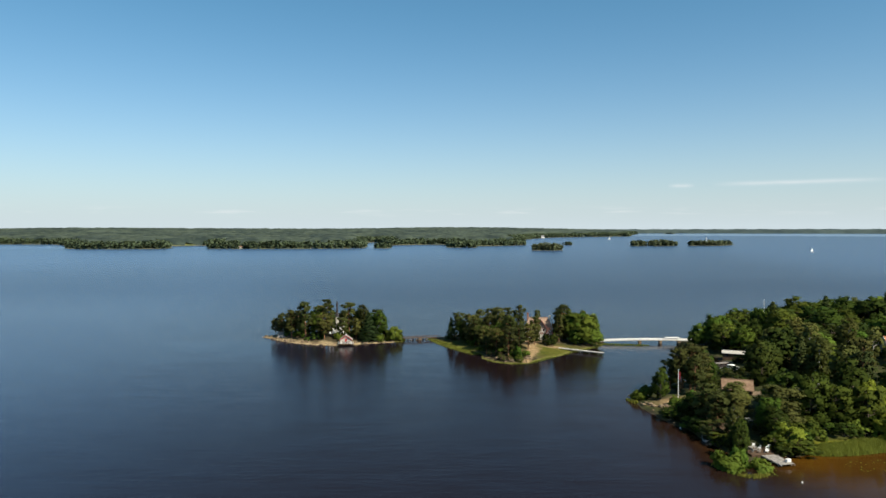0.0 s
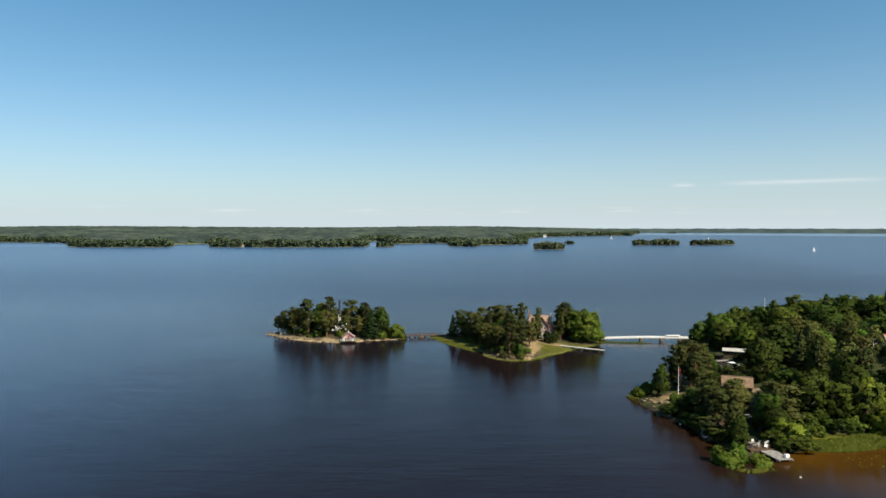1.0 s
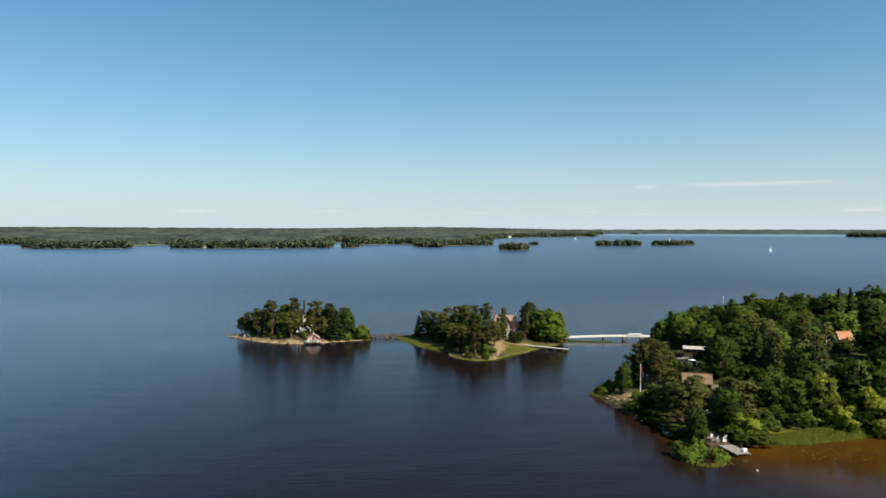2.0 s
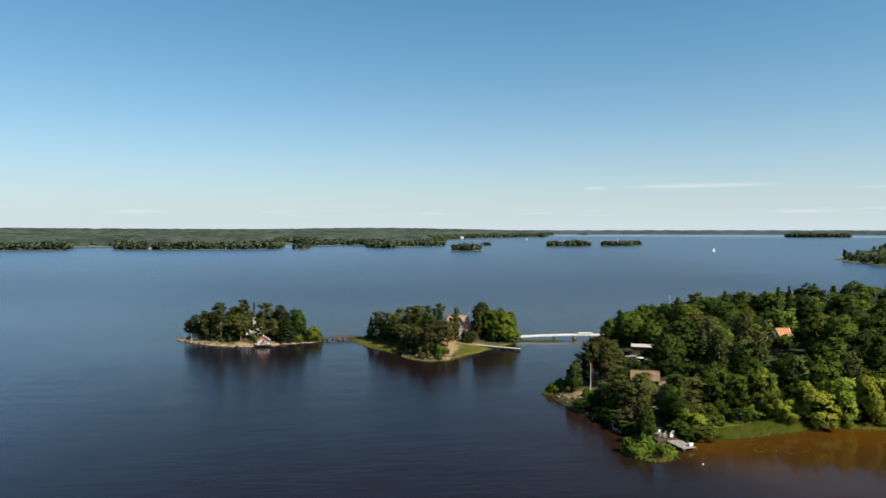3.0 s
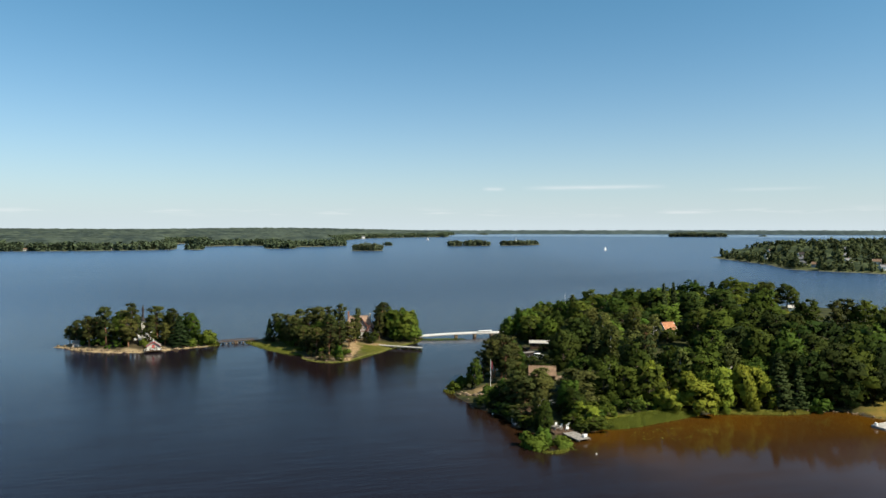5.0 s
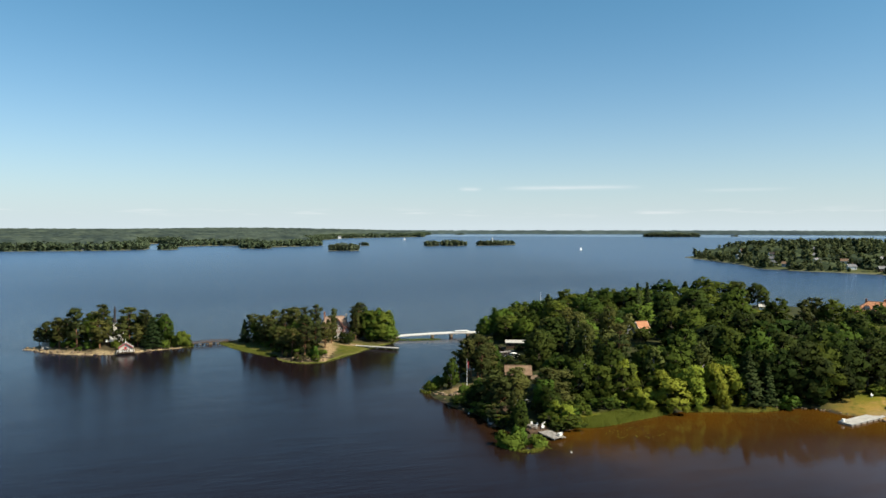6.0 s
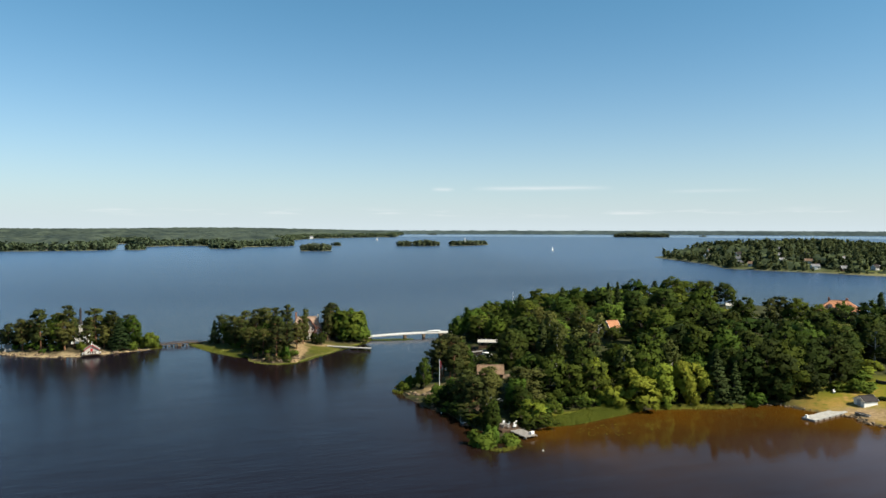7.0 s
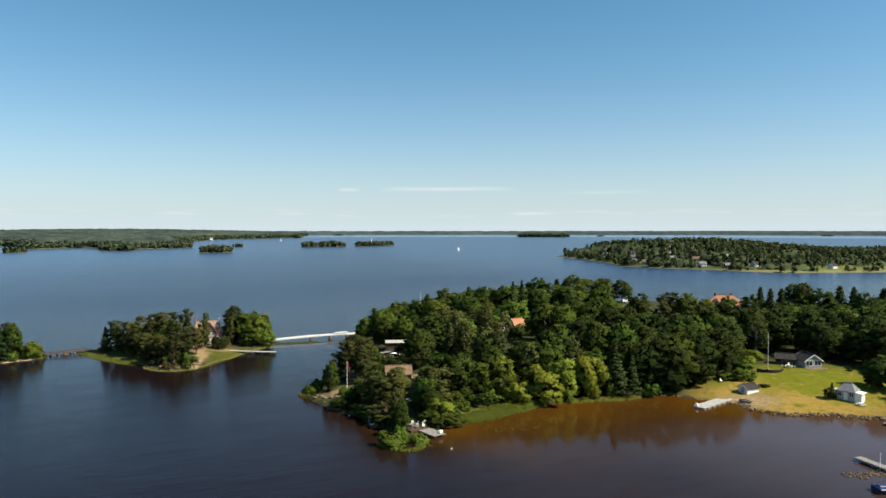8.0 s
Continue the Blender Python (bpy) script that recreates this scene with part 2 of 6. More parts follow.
    def sheltered(value, calm):
        ease = n.new("ShaderNodeMix")
        l.new(lee_at.outputs["Fac"], ease.inputs["Factor"]), l.new(value, ease.inputs["A"])
        ease.inputs["B"].default_value = calm
        return ease.outputs["Result"]

    l.new(sheltered(stilled(gloss.outputs[0], 0.17), 0.035), b.inputs["Roughness"])
    # cat's-paws: small gusts that dull or brighten the surface in streaks
    gust, gust_span, paws = n.new("ShaderNodeTexNoise"), n.new("ShaderNodeMapRange"), n.new("ShaderNodeMapping")
    paws.inputs["Scale"].default_value, paws.inputs["Rotation"].default_value = (0.05, 0.22, 1.0), (0, 0, radians(8))
    l.new(geo.outputs["Position"], paws.inputs["Vector"]), l.new(paws.outputs[0], gust.inputs["Vector"])
    gust.inputs["Scale"].default_value, gust.inputs["Detail"].default_value, gust.inputs["Roughness"].default_value = 1.0, 6.0, 0.68
    gust_span.inputs["From Min"].default_value, gust_span.inputs["From Max"].default_value = 0.28, 0.72
    gust_span.inputs["To Min"].default_value, gust_span.inputs["To Max"].default_value = 0.55, 1.45
    l.new(gust.outputs["Fac"], gust_span.inputs["Value"])
    glint = n.new("ShaderNodeMath")
    glint.operation = "MULTIPLY"
    l.new(sheen.outputs[0], glint.inputs[0]), l.new(gust_span.outputs[0], glint.inputs[1])
    l.new(stilled(glint.outputs[0], 1.0), b.inputs["Specular IOR Level"])
    small, swell = n.new("ShaderNodeTexNoise"), n.new("ShaderNodeTexNoise")
    for tex, k, det in ((small, 2.6, 3.0), (swell, 0.5, 2.0)):
        tex.inputs["Scale"].default_value, tex.inputs["Detail"].default_value = k, det
        squash = n.new("ShaderNodeMapping")
        squash.inputs["Scale"].default_value = (0.3, 1.5, 1.0)
        l.new(geo.outputs["Position"], squash.inputs["Vector"])
        l.new(squash.outputs[0], tex.inputs["Vector"])
    height = n.new("ShaderNodeMath")
    height.operation = "MULTIPLY_ADD"
    height.inputs[1].default_value = 1.5
    l.new(swell.outputs["Fac"], height.inputs[0]), l.new(small.outputs["Fac"], height.inputs[2])
    relief = n.new("ShaderNodeBump")
    relief.inputs["Distance"].default_value = 0.10
    ripple = n.new("ShaderNodeMapRange")
    ripple.inputs["To Min"].default_value, ripple.inputs["To Max"].default_value = 0.30, 0.42
    l.new(strength.outputs[0], ripple.inputs["Value"])
    l.new(sheltered(stilled(ripple.outputs[0], 0.02), 0.075), relief.inputs["Strength"])
    l.new(height.outputs[0], relief.inputs["Height"])
    l.new(relief.outputs["Normal"], b.inputs["Normal"])
    return m


LEAF = leaf_material("broad_leaves", (0.016, 0.033, 0.005), (0.069, 0.100, 0.013), 0.3, 0.22, 0.7)
# Deep green leaves; shade of the right-hand wood is in the colour.
DARK_SHADED_LEAF = leaf_material("dark_shaded_leaves", (0.010, 0.019, 0.004), (0.040, 0.056, 0.009), 0.22, 0.35, 0.6)
LIME = leaf_material("bright_leaves", (0.049, 0.090, 0.011), (0.108, 0.153, 0.021), 0.3, 0.35, 0.7)
PINE = leaf_material("pine_needles", (0.024, 0.033, 0.009), (0.078, 0.083, 0.020), 0.12, 0.35, 0.7)
SPRUCE = leaf_material("spruce_needles", (0.016, 0.030, 0.009), (0.048, 0.066, 0.018), 0.12, 0.35, 0.7)
BIRCH = leaf_material("birch_leaves", (0.048, 0.060, 0.014), (0.122, 0.130, 0.034), 0.3, 0.35, 0.7)
WILLOW = leaf_material("willow_leaves", (0.100, 0.136, 0.014), (0.225, 0.262, 0.032), 0.35, 0.35, 0.7)
REED = leaf_material("reed_blades", (0.165, 0.195, 0.030), (0.290, 0.310, 0.060), 0.4, 0.25, 0.9)
# Far greens are lifted in colour to carry the distance haze.
FAR_HAZE_LEAF = leaf_material("hazy_far_leaves", (0.057, 0.080, 0.044), (0.100, 0.122, 0.066), 0.3, 0.02, 0.9)
# Paler leaf tones: the haze across the sound is in their colour.
CAPE_HAZE_LEAF = leaf_material("hazy_cape_leaves", (0.036, 0.053, 0.025), (0.104, 0.126, 0.048), 0.3, 0.085, 2.6)
# Greyer, bluer treetops: haze painted into the canopy colour.
FAR_HAZE_CANOPY = material("hazy_far_canopy", (0.019, 0.030, 0.026), (0.061, 0.079, 0.055), 0.007, 0.95, 0.0, 0.0, 0.2, 5.0)
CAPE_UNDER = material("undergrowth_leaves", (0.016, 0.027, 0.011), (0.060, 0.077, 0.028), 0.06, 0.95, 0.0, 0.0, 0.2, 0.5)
# The horizon shore's blue tint is haze put into the treetop colour.
NORTH_HAZE_CANOPY = material("hazy_north_canopy", (0.026, 0.041, 0.042), (0.052, 0.073, 0.068), 0.004, 0.95, 0.0, 0.0, 0.2, 5.0)
BARK = material("grey_bark", (0.05, 0.04, 0.03), (0.14, 0.11, 0.08), 1.5, 0.95, 0.8)
PINE_BARK = material("pine_bark", (0.12, 0.06, 0.03), (0.28, 0.15, 0.08), 1.2, 0.95, 0.8)
BIRCH_BARK = material("birch_bark", (0.12, 0.11, 0.10), (0.62, 0.60, 0.55), 2.0, 0.8, 0.4)
GROUND = ground_material("mainland_ground", (0.018, 0.022, 0.007), (0.052, 0.054, 0.016), (0.132, 0.134, 0.004), (0.285, 0.180, 0.038), (0.018, 0.015, 0.010), (0.060, 0.048, 0.030))
ISLE_GROUND = ground_material("island_ground", (0.028, 0.022, 0.012), (0.080, 0.064, 0.032), (0.074, 0.084, 0.007), (0.140, 0.108, 0.022), (0.200, 0.150, 0.080), (0.350, 0.265, 0.150))
VILLA_GROUND = ground_material("villa_island_ground", (0.028, 0.022, 0.012), (0.080, 0.064, 0.032), (0.074, 0.076, 0.008), (0.125, 0.104, 0.022), (0.080, 0.084, 0.015), (0.140, 0.126, 0.036))
FAR_GROUND = ground_material("far_shore_ground", (0.040, 0.050, 0.018), (0.090, 0.100, 0.035), (0.110, 0.130, 0.028), (0.230, 0.200, 0.080), (0.070, 0.072, 0.036), (0.170, 0.160, 0.090))
WATER = water_material()
WHITE = material("white_paint", (0.64, 0.63, 0.60), (0.80, 0.79, 0.77), 0.8, 0.6, 0.15)
WARM_WHITE = material("cream_render", (0.42, 0.39, 0.33), (0.58, 0.545, 0.48), 0.6, 0.8, 0.2)
GREY_WOOD = material("weathered_wood", (0.15, 0.135, 0.12), (0.33, 0.305, 0.275), 1.5, 0.85, 0.5)
PALE_WOOD = material("pale_planks", (0.30, 0.285, 0.255), (0.50, 0.475, 0.43), 1.5, 0.8, 0.4)
BROWN_WOOD = material("brown_wood", (0.045, 0.028, 0.017), (0.115, 0.072, 0.044), 1.5, 0.8, 0.5)
GREY_PAINT = material("grey_board_paint", (0.22, 0.23, 0.245), (0.36, 0.37, 0.39), 1.0, 0.7, 0.3)
RED_TIMBER = material("red_brown_timber", (0.12, 0.035, 0.025), (0.22, 0.07, 0.05), 1.0, 0.7, 0.3)
RED_PAINT = material("red_paint", (0.35, 0.03, 0.03), (0.50, 0.05, 0.04), 1.0, 0.6, 0.2)
ORANGE_TILE = material("orange_roof_tile", (0.30, 0.13, 0.065), (0.48, 0.23, 0.125), 1.2, 0.85, 0.8)
BROWN_TILE = material("brown_roof_tile", (0.13, 0.080, 0.050), (0.25, 0.165, 0.105), 1.2, 0.9, 0.8)
VILLA_TILE = material("villa_roof_tile", (0.21, 0.14, 0.10), (0.36, 0.25, 0.18), 1.2, 0.9, 0.8)
DARK_ROOF = material("dark_felt_roof", (0.020, 0.017, 0.018), (0.052, 0.045, 0.044), 1.0, 0.9, 0.5)
GREY_ROOF = material("grey_sheet_roof", (0.085, 0.085, 0.09), (0.17, 0.17, 0.175), 0.8, 0.6, 0.3)
PALE_ROOF = material("pale_sheet_roof", (0.13, 0.13, 0.135), (0.22, 0.22, 0.22), 0.8, 0.6, 0.3)
BROWN_STONE = material("bank_stone", (0.032, 0.024, 0.015), (0.185, 0.130, 0.078), 1.2, 0.9, 0.7)
STONE = material("shore_stone", (0.070, 0.052, 0.034), (0.255, 0.185, 0.118), 1.2, 0.9, 0.7)
BRICK = material("chimney_brick", (0.20, 0.09, 0.06), (0.34, 0.17, 0.11), 2.0, 0.9, 0.6)
DARK = material("dark_rubber", (0.012, 0.012, 0.014), (0.035, 0.034, 0.036), 1.0, 0.7, 0.3)
BLUE_COVER = material("blue_tarpaulin", (0.010, 0.016, 0.062), (0.022, 0.034, 0.12), 0.8, 0.5, 0.4)
METAL = material("galvanised_metal", (0.45, 0.46, 0.47), (0.65, 0.66, 0.67), 2.0, 0.45, 0.1, 0.6)
GLASS = material("window_glass", (0.012, 0.014, 0.017), (0.03, 0.034, 0.04), 0.5, 0.06, 0.0)
SAIL = material("sail_cloth", (0.70, 0.70, 0.69), (0.84, 0.84, 0.83), 0.4, 0.8, 0.1)


# ---- building helpers ----
def thing(name, m, label, category, group="", kind=""):
    ob = new(name)
    ob.empty_display_size = 0.5
    ob.matrix_world = m
    return tagged(ob, label, category, group, kind)


def mesh_of(name, verts, faces, mat, smooth=False):
    me = bpy.data.meshes.new(name)
    verts, faces = np.asarray(verts, dtype=np.float32), np.asarray(faces, dtype=np.int32)
    me.vertices.add(len(verts))
    me.vertices.foreach_set("co", verts.ravel())
    k = faces.shape[1]
    me.loops.add(faces.size)
    me.loops.foreach_set("vertex_index", faces.ravel())
    me.polygons.add(len(faces))
    me.polygons.foreach_set("loop_start", np.arange(0, faces.size, k, dtype=np.int32))
    if smooth:
        me.polygons.foreach_set("use_smooth", np.ones(len(faces), dtype=bool))
    me.update(calc_edges=True)
    me.materials.append(mat)
    return me


def part(name, bm, mat, parent=None, label=""):
    """Links a bmesh (or a ready mesh) as one object under a thing or a part."""
    if isinstance(bm, bpy.types.Mesh):
        me = bm
    else:
        me = bpy.data.meshes.new(name)
        bmesh.ops.recalc_face_normals(bm, faces=bm.faces)
        bm.to_mesh(me)
        bm.free()
        me.materials.append(mat)
    ob = new(name, me)
    if parent:
        ob.parent = parent
    return tagged(ob, label)


def box(bm, x, y, z, sx, sy, sz, rz=0.0, bevel=0.0):
    """A box with its base's middle at x, y, z."""
    made = bmesh.ops.create_cube(bm, size=1.0, matrix=pose(x, y, z + sz / 2, 0, 0, rz) @ Matrix.Diagonal((sx, sy, sz, 1)))
    if bevel:
        edges = {e for v in made["verts"] for e in v.link_edges}
        bmesh.ops.bevel(bm, geom=list(edges), offset=bevel, segments=1, affect="EDGES")


def bar(bm, a, b, r0, r1=None, seg=8):
    """A round bar from a to b, tapering from r0 to r1."""
    a, b = Vector(a), Vector(b)
    turn = (b - a).to_track_quat("Z", "Y").to_matrix().to_4x4()
    bmesh.ops.create_cone(bm, cap_ends=True, segments=seg, radius1=r0, radius2=r0 if r1 is None else r1, depth=(b - a).length,
                          matrix=Matrix.Translation((a + b) / 2) @ turn)


def beam(bm, a, b, w, h):
    """A squared beam from a to b."""
    a, b = Vector(a), Vector(b)
    turn = (b - a).to_track_quat("X", "Z").to_matrix().to_4x4()
    bmesh.ops.create_cube(bm, size=1.0, matrix=Matrix.Translation((a + b) / 2) @ turn @ Matrix.Diagonal(((b - a).length, w, h, 1)))


def slab(bm, corners, t):
    """A sloping slab of thickness t below four corners."""
    top = [bm.verts.new(c) for c in corners]
    low = [bm.verts.new((c[0], c[1], c[2] - t)) for c in corners]
    bm.faces.new(top), bm.faces.new(low[::-1])
    for i in range(4):
        j = (i + 1) % 4
        bm.faces.new((top[i], low[i], low[j], top[j]))


# ---- the lie of the land ----
MAIN = [(54, 196), (53, 186), (55, 172), (59, 160), (60, 150), (63, 141), (70, 143), (81, 145), (94, 148), (114, 150), (128, 146), (139, 144),
        (146, 142), (150, 133), (155, 127), (153, 121), (156, 113), (164, 109), (172, 102), (190, 88), (230, 70), (300, 40), (420, 0), (520, 40),
        (520, 200), (430, 262), (340, 285), (290, 300), (225, 335), (160, 325), (118, 302), (104, 291), (97, 280), (96, 268), (101, 252),
        (101, 240), (100, 225), (84, 217), (72, 211), (60, 204)]
ISLE_A = [(-79, 300), (-74, 296), (-68, 289), (-60, 284), (-52, 280), (-45, 279), (-36, 281), (-29, 284), (-22, 286), (-18, 289), (-19, 297),
          (-26, 306), (-38, 312), (-52, 314), (-66, 311), (-75, 306)]
ISLE_B = [(-4, 295), (2, 284), (7, 274), (12, 265), (15, 257), (15, 250), (19, 244), (24, 241), (29, 242), (34, 247), (38, 252), (44, 256),
          (48, 262), (54, 268), (60, 273), (65, 283), (67, 292), (62, 303), (48, 310), (32, 312), (15, 308), (2, 301)]


def signed(poly, x, y):
    """Metres inside a shoreline (outside: minus), for arrays of places."""
    p = np.array(poly, float)
    q = np.roll(p, -1, 0)
    best, inside = np.full(np.shape(x), 1e9), np.zeros(np.shape(x), bool)
    for (ax, ay), (bx, by) in zip(p, q):
        ex, ey = bx - ax, by - ay
        t = np.clip(((x - ax) * ex + (y - ay) * ey) / (ex * ex + ey * ey), 0, 1)
        best = np.minimum(best, np.hypot(x - ax - t * ex, y - ay - t * ey))
        if ay != by:
            inside ^= ((ay > y) != (by > y)) & (x < ax + (y - ay) / ey * ex)
    return np.where(inside, best, -best)


def wobble(x, y, size, seed=0.0):
    """Cheap smooth waves in the plan, for arrays."""
    a, b = x / size, y / size
    return (np.sin(1.7 * a + 2.3 * b + seed) + np.sin(-2.9 * a + 1.3 * b + 2.1 * seed + 1) + np.sin(4.1 * a + 3.7 * b + seed * 3) * 0.6 + np.sin(7.3 * a - 6.1 * b + seed) * 0.35) / 2.95


def main_height(x, y):
    d = signed(MAIN, x, y) + 0.7 * wobble(x, y, 4.0)
    hill = 6 * np.exp(-((x - 230) / 80) ** 2 - ((y - 262) / 55) ** 2) * np.clip(d / 25, 0, 1)
    return np.where(d > 0, 0.3 + np.minimum(d, 40) * 0.09 + hill + 0.12 * wobble(x, y, 3.0, 2), np.maximum(-2, 0.3 + d * 0.5))


def isle_height(poly, slope=0.16):
    def height(x, y):
        d = signed(poly, x, y) + 0.7 * wobble(x, y, 3.0)
        return np.where(d > 0, 0.25 + np.minimum(d, 14) * slope + 0.15 * wobble(x, y, 2.5, 1), np.maximum(-2, 0.25 + d * 0.4))
    return height


def land(name, label, poly, height, step, mat, lawn=None, shore=2.0, margin=6.0, sand=None):
    """One sheet of ground that dips under the water round its shoreline."""
    p = np.array(poly, float)
    xs = np.arange(p[:, 0].min() - margin, p[:, 0].max() + margin + step, step)
    ys = np.arange(p[:, 1].min() - margin, p[:, 1].max() + margin + step, step)
    gx, gy = np.meshgrid(xs, ys)
    z = height(gx, gy)
    idx = np.arange(gx.size).reshape(gx.shape)
    quads = np.stack([idx[:-1, :-1], idx[:-1, 1:], idx[1:, 1:], idx[1:, :-1]], -1).reshape(-1, 4)
    keep = (z.ravel()[quads] > -1.9).any(1)
    me = mesh_of(name, np.stack([gx, gy, z], -1).reshape(-1, 3), quads[keep], mat, True)
    d = signed(poly, gx, gy)
    covers = {"shore": np.clip(1.3 - (d + wobble(gx, gy, 5.0, 4) * shore * 0.6) / shore, 0, 1), "lawn": np.zeros_like(d) if lawn is None else lawn(gx, gy), "dry": np.where(gx > 143, np.clip(0.95 - d / 18, -0.55, 0.85), -0.25)}
    if sand is not None:
        covers["sand"] = np.clip(sand(gx, gy), 0, 1)
    for key, values in covers.items():
        at = me.attributes.new(key, "FLOAT", "POINT")
        at.data.foreach_set("value", values.ravel().astype(np.float32))
    return tagged(new(name, me), label, "ground", "", "structure")


def main_lawn(x, y):
    a = np.clip(1.0 - np.hypot((x - 177) / 39, (y - 123) / 27) ** 5, 0, 1) * np.clip((218 - x) / 12, 0, 1)
    a = np.where((x > 143) & (y < 156), a, 0)
    return np.clip(a + np.clip(1 - np.hypot((x - 231) / 10, (y - 252) / 9), 0, 1) + np.clip(1.6 - np.hypot((x - 91) / 11, (y - 148.5) / 3.0), 0, 1), 0, 1)


def main_sand(x, y):
    """The boat beach by the pontoon and the trodden yard round the flagpole."""
    tip = 1.4 - np.hypot((x - 62.5) / 5.2, (y - 183.5) / 4.2) + 0.35 * wobble(x, y, 2.0)
    return np.maximum(1.6 - np.hypot((x - 158.0) / 6.5, (y - 125.5) / 5.5) + 0.4 * wobble(x, y, 2.0), tip)


def isle_b_sand(x, y):
    """A sandy path from the villa's front to the shore, and the landing by the jetty."""
    path = 1.5 - np.abs(x - 32.0 - (y - 250) * 0.16 - 0.8 * np.sin(y / 5)) / (1.2 + np.clip((y - 252) / 11, 0, 1.3)) - np.clip((y - 280) / 3, 0, 9) + 0.6 * wobble(x, y, 2.4, 5)
    return np.maximum(path, 1.3 - np.hypot((x - 43) / 5, (y - 268.5) / 2.2))


def isle_b_lawn(x, y):
    return np.clip(1.6 - np.hypot((x - 45) / 13, (y - 261) / 10), 0, 1) + np.clip(1.5 - np.hypot((x - 6) / 14, (y - 275) / 16), 0, 1) * 0.9


land("ground_mainland", "wooded lakeside ground with a dry yellow-green lawn", MAIN, main_height, 1.8, GROUND, main_lawn, 0.05, 6.0, main_sand)
land("ground_island_a", "small rocky island of sand and soil in the lake", ISLE_A, isle_height(ISLE_A), 0.8, ISLE_GROUND, lambda x, y: np.clip((x + 30) / 8, 0, 1), 3.4)
land("ground_island_b", "low grassy island with sandy paths in the lake", ISLE_B, isle_height(ISLE_B, 0.11), 0.8, VILLA_GROUND, isle_b_lawn, 0.4, 6.0, isle_b_sand)
HEIGHTS = {"main": main_height, "a": isle_height(ISLE_A), "b": isle_height(ISLE_B, 0.11)}


def ground_at(where, x, y):
    return float(HEIGHTS[where](np.array([float(x)]), np.array([float(y)]))[0])


FAR_WEST = [(-2300, 2150), (-1285, 1973), (-1090, 1925), (-985, 1790), (-872, 1575), (-806, 1507), (-700, 1512), (-622, 1522), (-640, 1600), (-700, 1722), (-668, 1778), (-622, 1800),
            (-560, 1640), (-527, 1528), (-482, 1508), (-329, 1500), (-250, 1510), (-184, 1532), (-186, 1640), (-215, 1870), (-236, 2130), (-205, 2110), (-150, 1850), (-135, 1768), (-67, 1827), (10, 1832),
            (16, 1570), (69, 1548), (85, 1680), (172, 1712), (215, 1760), (230, 2279), (416, 2843), (538, 3001), (840, 3201), (853, 3120), (1064, 3837), (1182, 4113), (700, 4500), (-1500, 4600), (-2900, 4000)]


